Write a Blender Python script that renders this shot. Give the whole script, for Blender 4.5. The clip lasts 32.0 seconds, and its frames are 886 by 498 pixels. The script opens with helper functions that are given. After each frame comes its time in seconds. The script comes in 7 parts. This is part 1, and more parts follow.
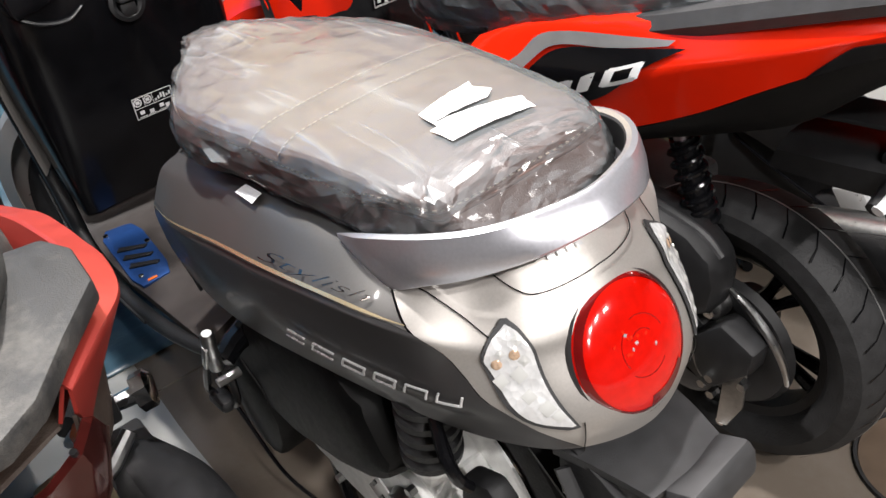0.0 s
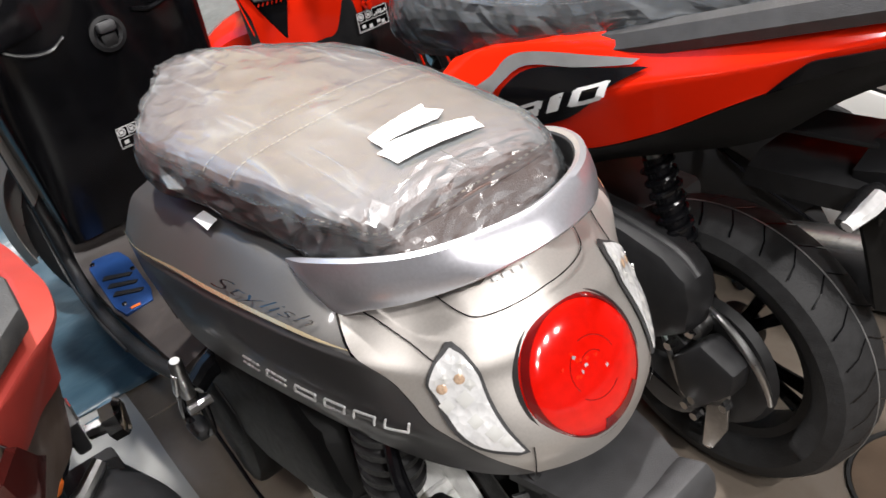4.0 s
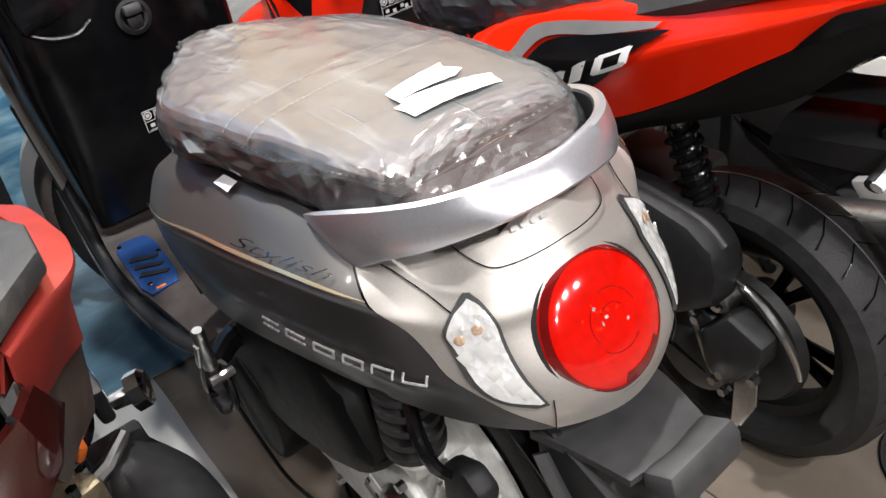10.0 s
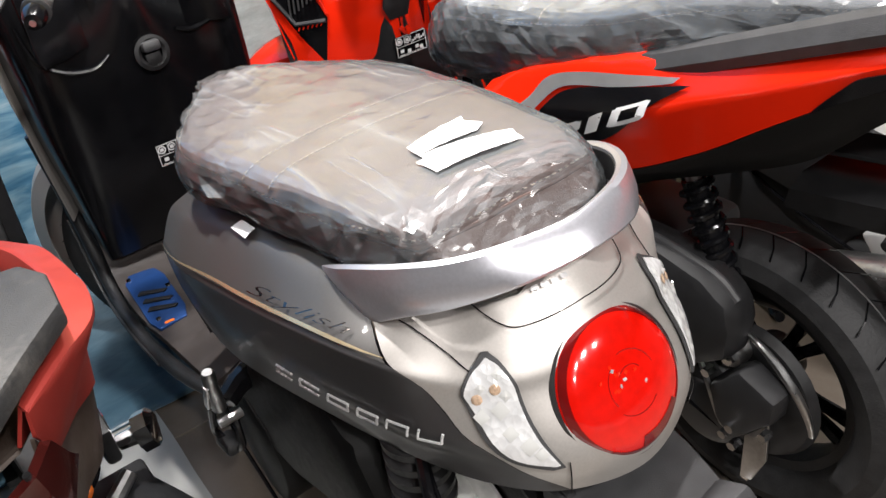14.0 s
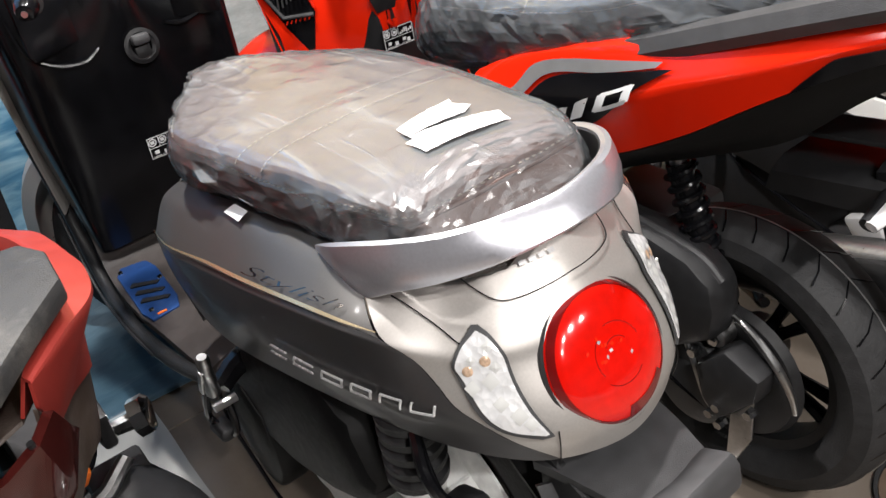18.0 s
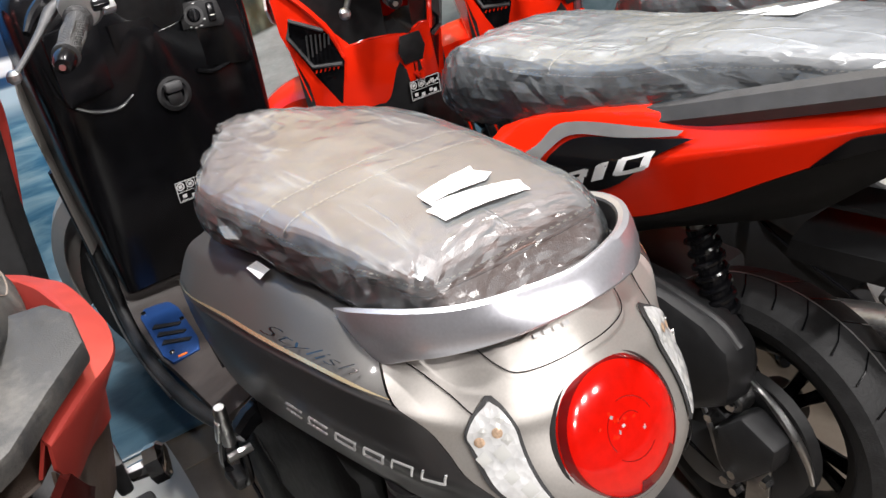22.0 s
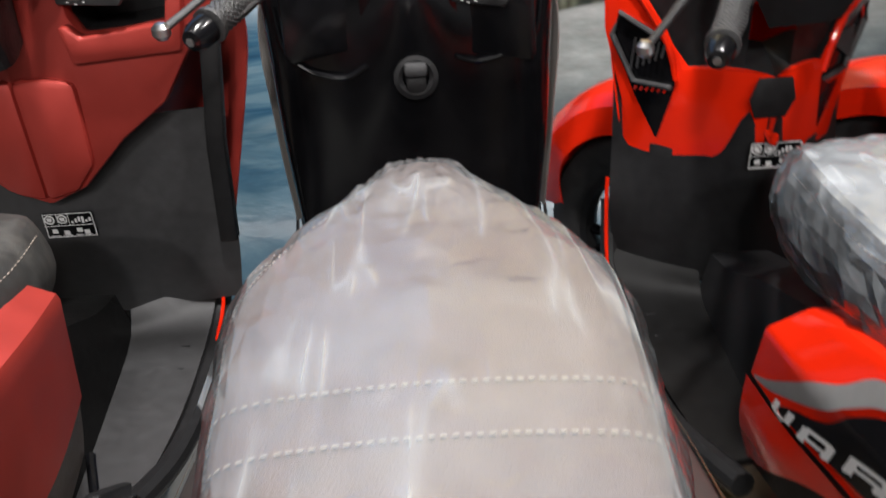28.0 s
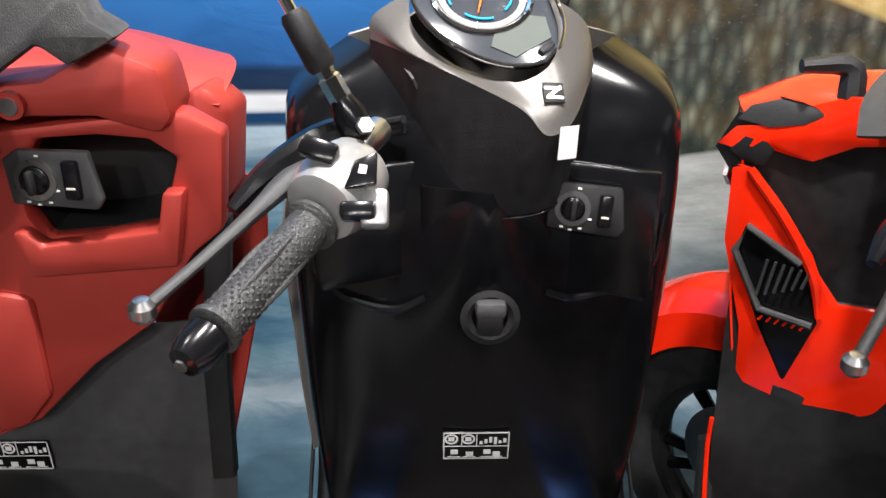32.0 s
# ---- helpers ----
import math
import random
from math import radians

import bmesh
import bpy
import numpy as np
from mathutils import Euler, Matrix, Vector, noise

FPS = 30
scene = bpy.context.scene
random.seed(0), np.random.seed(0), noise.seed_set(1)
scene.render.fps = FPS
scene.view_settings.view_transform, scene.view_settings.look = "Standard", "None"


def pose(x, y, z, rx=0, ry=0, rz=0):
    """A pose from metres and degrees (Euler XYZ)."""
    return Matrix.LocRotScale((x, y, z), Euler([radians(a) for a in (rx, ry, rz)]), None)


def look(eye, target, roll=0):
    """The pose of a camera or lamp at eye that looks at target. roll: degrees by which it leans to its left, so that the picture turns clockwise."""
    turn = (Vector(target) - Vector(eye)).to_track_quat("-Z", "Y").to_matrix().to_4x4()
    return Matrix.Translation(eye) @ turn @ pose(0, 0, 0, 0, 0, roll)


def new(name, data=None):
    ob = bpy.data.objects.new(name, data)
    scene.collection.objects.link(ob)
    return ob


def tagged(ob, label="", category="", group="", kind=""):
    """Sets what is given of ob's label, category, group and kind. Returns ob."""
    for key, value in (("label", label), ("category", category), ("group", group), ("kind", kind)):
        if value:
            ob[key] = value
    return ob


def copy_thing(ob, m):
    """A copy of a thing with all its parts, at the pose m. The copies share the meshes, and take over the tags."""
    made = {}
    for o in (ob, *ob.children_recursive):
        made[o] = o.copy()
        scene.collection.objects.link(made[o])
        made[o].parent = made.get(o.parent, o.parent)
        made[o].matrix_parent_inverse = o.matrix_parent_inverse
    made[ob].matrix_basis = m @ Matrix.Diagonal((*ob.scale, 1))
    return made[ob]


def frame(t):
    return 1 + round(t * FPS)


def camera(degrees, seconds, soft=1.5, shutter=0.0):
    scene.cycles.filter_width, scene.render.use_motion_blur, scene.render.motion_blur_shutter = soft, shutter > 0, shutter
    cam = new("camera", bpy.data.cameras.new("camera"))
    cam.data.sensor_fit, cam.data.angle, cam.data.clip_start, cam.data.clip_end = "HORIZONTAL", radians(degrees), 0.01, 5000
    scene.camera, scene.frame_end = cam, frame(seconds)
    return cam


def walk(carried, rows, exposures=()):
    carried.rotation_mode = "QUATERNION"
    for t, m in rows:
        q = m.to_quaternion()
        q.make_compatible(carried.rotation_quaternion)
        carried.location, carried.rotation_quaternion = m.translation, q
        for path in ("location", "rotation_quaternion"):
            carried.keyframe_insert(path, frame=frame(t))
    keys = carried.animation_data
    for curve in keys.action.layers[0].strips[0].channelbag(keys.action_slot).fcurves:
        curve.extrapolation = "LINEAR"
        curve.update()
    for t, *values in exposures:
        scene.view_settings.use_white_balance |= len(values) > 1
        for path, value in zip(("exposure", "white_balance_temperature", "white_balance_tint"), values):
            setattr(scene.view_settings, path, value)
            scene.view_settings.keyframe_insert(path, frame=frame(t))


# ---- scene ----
cam = camera(55.3, 32.0, 1.5, 0.5)
PATH = [
    (0, (-0.471, -0.657, 1.205), (0.453, 0.662, 0.02), -8.9),
    (0.5, (-0.485, -0.653, 1.213), (0.442, 0.666, 0.03), -8.7),
    (1, (-0.502, -0.65, 1.218), (0.434, 0.671, 0.043), -8.6),
    (1.5, (-0.491, -0.653, 1.214), (0.432, 0.685, 0.048), -9.2),
    (2, (-0.452, -0.681, 1.209), (0.473, 0.658, 0.046), -9.4),
    (2.5, (-0.404, -0.72, 1.196), (0.54, 0.618, 0.047), -8.8),
    (3, (-0.388, -0.724, 1.187), (0.552, 0.63, 0.053), -10.0),
    (3.5, (-0.4, -0.703, 1.19), (0.533, 0.651, 0.05), -10.4),
    (5.5, (-0.429, -0.691, 1.172), (0.407, 0.757, 0.073), -10.7),
    (6, (-0.406, -0.697, 1.136), (0.459, 0.715, 0.015), -11.1),
    (6.5, (-0.404, -0.702, 1.131), (0.459, 0.713, 0.012), -11.6),
    (7, (-0.407, -0.701, 1.125), (0.448, 0.725, 0.013), -12.0),
    (7.5, (-0.415, -0.704, 1.127), (0.437, 0.717, 0.007), -12.2),
    (8, (-0.423, -0.71, 1.129), (0.43, 0.708, 0.005), -12.3),
    (8.5, (-0.423, -0.713, 1.13), (0.431, 0.704, 0.007), -12.2),
    (9, (-0.425, -0.713, 1.135), (0.435, 0.704, 0.015), -12.3),
    (9.5, (-0.426, -0.714, 1.14), (0.438, 0.702, 0.022), -12.2),
    (10, (-0.426, -0.716, 1.143), (0.442, 0.703, 0.033), -12.1),
    (10.5, (-0.421, -0.712, 1.142), (0.45, 0.712, 0.039), -12.1),
    (11, (-0.418, -0.712, 1.15), (0.456, 0.714, 0.053), -12.1),
    (11.5, (-0.419, -0.707, 1.162), (0.473, 0.72, 0.081), -11.6),
    (12, (-0.419, -0.703, 1.165), (0.469, 0.732, 0.091), -11.7),
    (12.5, (-0.418, -0.698, 1.164), (0.472, 0.742, 0.099), -11.5),
    (13, (-0.418, -0.692, 1.169), (0.471, 0.743, 0.096), -10.9),
    (13.5, (-0.427, -0.694, 1.168), (0.465, 0.745, 0.104), -10.6),
    (15.5, (-0.423, -0.711, 1.166), (0.481, 0.736, 0.122), -10.0),
    (16, (-0.41, -0.726, 1.157), (0.521, 0.693, 0.1), -10.5),
    (16.5, (-0.404, -0.738, 1.154), (0.563, 0.649, 0.085), -10.7),
    (17, (-0.417, -0.736, 1.155), (0.542, 0.654, 0.083), -10.9),
    (17.5, (-0.437, -0.724, 1.156), (0.497, 0.683, 0.084), -10.8),
    (18, (-0.446, -0.717, 1.16), (0.469, 0.711, 0.1), -10.6),
    (18.5, (-0.442, -0.718, 1.164), (0.483, 0.702, 0.102), -10.3),
    (19, (-0.443, -0.708, 1.172), (0.484, 0.714, 0.113), -9.8),
    (19.5, (-0.457, -0.696, 1.19), (0.429, 0.784, 0.178), -9.6),
    (20, (-0.458, -0.693, 1.211), (0.437, 0.812, 0.246), -9.5),
    (20.5, (-0.455, -0.697, 1.216), (0.452, 0.819, 0.278), -9.5),
    (21, (-0.441, -0.703, 1.205), (0.483, 0.791, 0.25), -9.4),
    (21.5, (-0.438, -0.709, 1.197), (0.479, 0.77, 0.21), -9.3),
    (22, (-0.433, -0.717, 1.193), (0.473, 0.77, 0.21), -9.5),
    (22.5, (-0.428, -0.724, 1.19), (0.476, 0.758, 0.198), -10.0),
    (23, (-0.426, -0.731, 1.189), (0.482, 0.743, 0.188), -10.3),
    (23.5, (-0.428, -0.736, 1.147), (0.496, 0.69, 0.092), -10.3),
    (24, (-0.424, -0.736, 1.111), (0.516, 0.634, -0.001), -10.7),
    (24.5, (-0.428, -0.736, 1.103), (0.499, 0.641, -0.014), -11.5),
    (26.5, (-0.289, -0.58, 1.121), (0.418, 0.856, -0.078), -3.6),
    (27, (-0.211, -0.499, 1.136), (0.287, 1.025, -0.06), -5.0),
    (27.5, (-0.111, -0.394, 1.155), (0.166, 1.217, 0.003), -4.4),
    (28, (-0.001, -0.304, 1.183), (0.045, 1.381, 0.107), -3.0),
    (28.5, (0.019, -0.199, 1.196), (-0.002, 1.514, 0.164), -1.6),
    (29, (-0.021, -0.056, 1.227), (-0.019, 1.687, 0.245), -0.9),
    (29.5, (-0.038, 0.007, 1.229), (-0.018, 1.764, 0.273), -0.5),
    (30, (-0.053, 0.051, 1.245), (-0.005, 1.819, 0.312), 0.1),
    (30.5, (-0.05, 0.08, 1.244), (-0.022, 1.842, 0.298), 0.1),
    (31, (-0.052, 0.096, 1.238), (-0.007, 1.86, 0.296), 0.4),
    (31.5, (-0.059, 0.101, 1.236), (-0.013, 1.862, 0.289), 0.4),
    (32, (-0.067, 0.102, 1.234), (-0.022, 1.861, 0.284), 0.4),
]
walk(cam, [(t, look(eye, target, roll)) for t, eye, target, roll in PATH], [(0.0, 0.0), (25.5, 0.0), (27.0, -0.08), (28.0, -0.36), (29.0, -0.25), (30.5, -0.08), (32.0, 0.0)])

# ---- light ----



def world_light():
    w = bpy.data.worlds.new("showroom_air")
    w.use_nodes = True
    bg = w.node_tree.nodes["Background"]
    bg.inputs[0].default_value, bg.inputs[1].default_value = (0.9, 0.95, 1.0, 1), 0.02
    scene.world = w


world_light()


def lamp(name, x, y, z, watts, size, colour=(1.0, 0.965, 0.945)):
    data = bpy.data.lights.new(name, "AREA")
    data.shape, data.size, data.energy, data.color = "DISK", size, watts, colour
    ob = new(name, data)
    ob.matrix_world = pose(x, y, z)
    return ob


LAMPS = [(-0.06, 0.62, 90), (1.0, 0.62, 50), (-1.1, 0.75, 16), (0.2, -2.36, 68), (1.0, -2.5, 34), (-0.6, -2.4, 66), (-1.2, -3.2, 45)]
CEIL = 2.9
FLOOR = -0.06
for lx, ly, watts in LAMPS:
    lamp("downlight_bulb", lx, ly, CEIL - 0.06, watts, 0.13)


# ---- materials ----
def mat(name, colour, rough=0.5, metal=0.0, vary=0.08, scale=30.0, bump=0.0, bump_scale=200.0, coat=0.0, spec=0.5, transmission=0.0, flakes=0.0, dirt=0.0):
    m = bpy.data.materials.new(name)
    m.use_nodes = True
    nt = m.node_tree
    bsdf = nt.nodes["Principled BSDF"]
    coord = nt.nodes.new("ShaderNodeTexCoord")
    n1 = nt.nodes.new("ShaderNodeTexNoise")
    n1.inputs["Scale"].default_value, n1.inputs["Detail"].default_value = scale, 6
    nt.links.new(coord.outputs["Object"], n1.inputs["Vector"])
    ramp = nt.nodes.new("ShaderNodeValToRGB")
    lo, hi = 1 - vary, 1 + vary
    ramp.color_ramp.elements[0].position, ramp.color_ramp.elements[1].position = 0.3, 0.7
    ramp.color_ramp.elements[0].color = (*[min(1, c * lo) for c in colour], 1)
    ramp.color_ramp.elements[1].color = (*[min(1, c * hi) for c in colour], 1)
    nt.links.new(n1.outputs["Fac"], ramp.inputs["Fac"])
    out = ramp.outputs["Color"]
    if dirt:
        n3 = nt.nodes.new("ShaderNodeTexNoise")
        n3.inputs["Scale"].default_value, n3.inputs["Detail"].default_value, n3.inputs["Roughness"].default_value = 9.0, 10, 0.75
        nt.links.new(coord.outputs["Object"], n3.inputs["Vector"])
        r3 = nt.nodes.new("ShaderNodeValToRGB")
        r3.color_ramp.elements[0].position, r3.color_ramp.elements[1].position = 0.48, 0.72
        r3.color_ramp.elements[0].color, r3.color_ramp.elements[1].color = (0, 0, 0, 1), (dirt, dirt, dirt, 1)
        nt.links.new(n3.outputs["Fac"], r3.inputs["Fac"])
        mix = nt.nodes.new("ShaderNodeMixRGB")
        mix.inputs[2].default_value = (0.30, 0.28, 0.25, 1)
        nt.links.new(r3.outputs["Color"], mix.inputs[0])
        nt.links.new(out, mix.inputs[1])
        out = mix.outputs[0]
    nt.links.new(out, bsdf.inputs["Base Color"])
    mr = nt.nodes.new("ShaderNodeMapRange")
    mr.inputs["To Min"].default_value, mr.inputs["To Max"].default_value = max(0.02, rough * 0.8), min(1, rough * 1.2)
    nt.links.new(n1.outputs["Fac"], mr.inputs["Value"])
    nt.links.new(mr.outputs["Result"], bsdf.inputs["Roughness"])
    bsdf.inputs["Metallic"].default_value = metal
    bsdf.inputs["Coat Weight"].default_value = coat
    bsdf.inputs["Coat Roughness"].default_value = 0.05
    bsdf.inputs["Specular IOR Level"].default_value = spec
    bsdf.inputs["Transmission Weight"].default_value = transmission
    if bump:
        n2 = nt.nodes.new("ShaderNodeTexNoise")
        n2.inputs["Scale"].default_value, n2.inputs["Detail"].default_value = bump_scale, 4
        nt.links.new(coord.outputs["Object"], n2.inputs["Vector"])
        b = nt.nodes.new("ShaderNodeBump")
        b.inputs["Strength"].default_value, b.inputs["Distance"].default_value = bump, 0.002
        nt.links.new(n2.outputs["Fac"], b.inputs["Height"])
        nt.links.new(b.outputs["Normal"], bsdf.inputs["Normal"])
    return m


def film_material(name, haze, tint=(0.78, 0.80, 0.83), loose=0.12):
    """Thin packing film: a thin milky skin drawn taut on top, with sharp glossy creases round the sides."""
    m = bpy.data.materials.new(name)
    m.use_nodes = True
    nt = m.node_tree
    N, L = nt.nodes.new, nt.links.new
    bsdf, out = nt.nodes["Principled BSDF"], nt.nodes["Material Output"]
    bsdf.inputs["Base Color"].default_value = (*tint, 1)
    bsdf.inputs["Roughness"].default_value = 0.3
    coord = N("ShaderNodeTexCoord")

    def value(op, a, b=0.0, c=0.0):
        n = N("ShaderNodeMath")
        n.operation = op
        for i, v in enumerate((a, b, c)):
            if isinstance(v, (int, float)):
                n.inputs[i].default_value = v
            else:
                L(v, n.inputs[i])
        return n.outputs[0]

    def span(v, lo, hi, a=0.0, b=1.0):
        n = N("ShaderNodeMapRange")
        n.interpolation_type = "SMOOTHSTEP"
        n.inputs["From Min"].default_value, n.inputs["From Max"].default_value = lo, hi
        n.inputs["To Min"].default_value, n.inputs["To Max"].default_value = a, b
        L(v, n.inputs["Value"])
        return n.outputs["Result"]

    def placed(scale, turn):
        mp = N("ShaderNodeMapping")
        mp.inputs["Scale"].default_value, mp.inputs["Rotation"].default_value = scale, turn
        L(coord.outputs["Object"], mp.inputs["Vector"])
        return mp.outputs["Vector"]

    def grain(vec, scale, detail=2.0, twist=0.0, rough=0.5):
        n = N("ShaderNodeTexNoise")
        n.inputs["Scale"].default_value, n.inputs["Detail"].default_value = scale, detail
        n.inputs["Distortion"].default_value, n.inputs["Roughness"].default_value = twist, rough
        L(vec, n.inputs["Vector"])
        return n.outputs["Fac"]

    def ridge(v, sharp):
        """A narrow crest where a noise passes through its middle."""
        return value("POWER", value("SUBTRACT", 1.0, value("MULTIPLY", value("ABSOLUTE", value("SUBTRACT", v, 0.5)), 2.0)), sharp)

    geo = N("ShaderNodeNewGeometry")
    sep = N("ShaderNodeSeparateXYZ")
    L(geo.outputs["True Normal"], sep.inputs[0])
    slack = span(sep.outputs[2], 0.72, 0.97, 1.0, 0.0)
    plain = placed((1, 1, 1), (0, 0, 0))
    # long taut streaks on top, in two directions
    s1 = ridge(grain(placed((1.0, 0.16, 1.0), (0, 0, 0.65)), 20.0, 1.0, 0.4), 24.0)
    s2 = ridge(grain(placed((1.0, 0.13, 1.0), (0, 0, -0.75)), 14.0, 1.0, 0.3), 30.0)
    some = span(grain(plain, 8.0), 0.46, 0.60)
    other = span(grain(placed((1, 1, 1), (0, 0, 1.0)), 6.0), 0.47, 0.60)
    taut = value("ADD", value("MULTIPLY", s1, some), value("MULTIPLY", s2, other))
    # crumples
    c1 = ridge(grain(placed((1.0, 0.8, 0.5), (0.3, 0.2, 0.4)), 11.0, 2.0, 1.1), 10.0)
    c2 = value("MULTIPLY", ridge(grain(placed((1.0, 0.7, 0.45), (0.2, 0.5, -0.5)), 27.0, 2.0, 1.3), 8.0), span(grain(placed((1, 1, 1), (0.5, 0, 0)), 9.0), 0.45, 0.6))
    crush = value("MULTIPLY", value("ADD", c1, value("MULTIPLY", c2, 0.5)), value("MULTIPLY_ADD", slack, 0.93, 0.07))
    height = value("ADD", value("MULTIPLY", taut, 0.2), value("MULTIPLY", crush, loose))
    b = N("ShaderNodeBump")
    b.inputs["Strength"].default_value, b.inputs["Distance"].default_value = 0.9, 0.005
    L(height, b.inputs["Height"])
    L(b.outputs["Normal"], bsdf.inputs["Normal"])
    clear = N("ShaderNodeBsdfTransparent")
    mix = N("ShaderNodeMixShader")
    cloud = span(grain(plain, 7.0, 4.0, 0.5, 0.6), 0.3, 0.75, 0.72, 1.2)
    milky = value("MULTIPLY", value("ADD", cloud, value("ADD", value("MULTIPLY", taut, 0.8), value("MULTIPLY", value("MULTIPLY", crush, slack), 0.35))), haze)
    thin = value("MULTIPLY", milky, value("MULTIPLY_ADD", slack, -0.6, 1.0))
    L(thin, mix.inputs[0])
    L(clear.outputs[0], mix.inputs[1])
    L(bsdf.outputs[0], mix.inputs[2])
    gloss = N("ShaderNodeBsdfGlossy")
    gloss.inputs["Roughness"].default_value = 0.17
    L(b.outputs["Normal"], gloss.inputs["Normal"])
    fres = N("ShaderNodeFresnel")
    fres.inputs["IOR"].default_value = 1.6
    L(b.outputs["Normal"], fres.inputs["Normal"])
    mix2 = N("ShaderNodeMixShader")
    L(fres.outputs[0], mix2.inputs[0])
    L(mix.outputs[0], mix2.inputs[1])
    L(gloss.outputs[0], mix2.inputs[2])
    L(mix2.outputs[0], out.inputs["Surface"])
    return m


def lens_material(name, colour, metal=0.25, scale=210.0):
    """A faceted lamp lens under a smooth clear skin."""
    m = mat(name, colour, 0.22, metal, 0.22, 60.0, coat=1.0, spec=0.8)
    nt = m.node_tree
    coord = nt.nodes.new("ShaderNodeTexCoord")
    v = nt.nodes.new("ShaderNodeTexVoronoi")
    v.inputs["Scale"].default_value = scale
    nt.links.new(coord.outputs["Object"], v.inputs["Vector"])
    b = nt.nodes.new("ShaderNodeBump")
    b.inputs["Strength"].default_value, b.inputs["Distance"].default_value = 0.4, 0.003
    nt.links.new(v.outputs["Distance"], b.inputs["Height"])
    nt.links.new(b.outputs["Normal"], nt.nodes["Principled BSDF"].inputs["Normal"])
    return m


SILVER = mat("warm_silver_paint", (0.43, 0.405, 0.38), 0.46, 0.55, 0.05, 400.0, coat=0.12)
# the silver darkened, to carry the shade on the upper side cowl
COWLSHADE = mat("satin_silver_shaded", (0.110, 0.105, 0.101), 0.45, 0.6, 0.05, 400.0, coat=0.12)
# silver of the steering head, its dimmer light mixed into the colour
HEADSHADE = mat("satin_head_silver_shaded", (0.14, 0.131, 0.123), 0.42, 0.55, 0.05, 400.0, coat=0.12)
# darkest copy of the silver for the shaded lower cowl; also the lamp bezel
COWLDARK = mat("satin_shade_and_bezel_grey", (0.045, 0.043, 0.044), 0.40, 0.3, 0.06, 400.0, coat=0.2)
RAIL_SILVER = mat("satin_silver_rail", (0.68, 0.68, 0.735), 0.33, 0.8, 0.04, 300.0, coat=0.2)
LEATHER = mat("brown_leatherette", (0.106, 0.060, 0.049), 0.42, 0.0, 0.12, 40.0, 0.5, 500.0)
STITCH = mat("pale_thread", (0.32, 0.27, 0.23), 0.8)
GOLD = mat("gold_stripe", (0.86, 0.70, 0.44), 0.24, 0.8, 0.02, 3.0)
BRIGHT = mat("bright_badge_metal", (0.85, 0.85, 0.85), 0.28, 0.6, 0.03)
CHROME = mat("chrome", (0.82, 0.82, 0.83), 0.09, 1.0, 0.03)
STEEL = mat("brushed_steel", (0.5, 0.5, 0.5), 0.3, 1.0, 0.1, 120.0)
ALU = mat("cast_aluminium", (0.88, 0.88, 0.86), 0.36, 0.15, 0.12, 60.0, 0.4, 300.0)
BLACK = mat("gloss_black_plastic", (0.005, 0.005, 0.006), 0.18, 0.0, 0.2, 30.0, spec=0.35)
MATT = mat("matt_black_plastic", (0.016, 0.016, 0.017), 0.42, 0.0, 0.2, 60.0, 0.35, 900.0, spec=0.3)
GREY = mat("dark_grey_plastic", (0.045, 0.045, 0.047), 0.5, 0.0, 0.15, 60.0, 0.35, 900.0)
DUSTY = mat("dusty_grey_plastic", (0.03, 0.03, 0.031), 0.55, 0.0, 0.2, 60.0, 0.35, 700.0, dirt=0.4)
DIRTY = mat("dirty_brown_plastic", (0.06, 0.042, 0.034), 0.35, 0.0, 0.3, 14.0, 0.35, 500.0, dirt=0.3)
RUBBER = mat("tyre_rubber", (0.026, 0.026, 0.027), 0.6, 0.0, 0.25, 50.0, 0.5, 250.0, spec=0.3)
DEEP = mat("dull_black_plastic", (0.005, 0.005, 0.005), 0.5, 0.0, 0.2, 60.0, 0.3, 700.0, spec=0.18)
GRIPRUB = mat("grip_rubber", (0.035, 0.035, 0.036), 0.38, 0.0, 0.2, 50.0, 0.9, 420.0)
BOARD = mat("brown_grey_board", (0.034, 0.028, 0.026), 0.55, 0.0, 0.12, 60.0, 0.4, 500.0)
BLUE = mat("blue_anodised_plate", (0.02, 0.07, 0.24), 0.35, 0.5, 0.12, 90.0)
WHITE = mat("white_sticker", (0.8, 0.8, 0.8), 0.45, 0.0, 0.03)
ORANGE = mat("orange_reflector", (0.9, 0.2, 0.03), 0.25)
REDLENS = mat("red_lens", (0.72, 0.006, 0.002), 0.12, 0.0, 0.08, 90.0, coat=1.0)
SMOKED = mat("smoked_red_lens", (0.045, 0.007, 0.006), 0.12, 0.0, 0.2, 40.0, coat=0.6)
DARKLENS = mat("dark_red_lens", (0.16, 0.004, 0.004), 0.07, 0.0, 0.1, 60.0, coat=1.0)
CLEAR = lens_material("clear_lens", (0.95, 0.95, 0.95), 0.2, 120.0)
AMBER = mat("amber_bulb", (0.66, 0.47, 0.33), 0.2, 0.2, 0.3, 300.0)
RED = mat("gloss_red_paint", (0.86, 0.022, 0.004), 0.14, 0.0, 0.04, 8.0, coat=0.4, spec=0.35)
MATTRED = mat("satin_red_paint", (0.42, 0.045, 0.034), 0.46, 0.35, 0.07, 20.0, coat=0.05)
PALE = mat("white_paint", (0.62, 0.62, 0.60), 0.25, 0.0, 0.04, 8.0, coat=0.5)
GREYSEAT = mat("grey_seat_vinyl", (0.05, 0.052, 0.056), 0.5, 0.0, 0.12, 40.0, 0.5, 500.0)
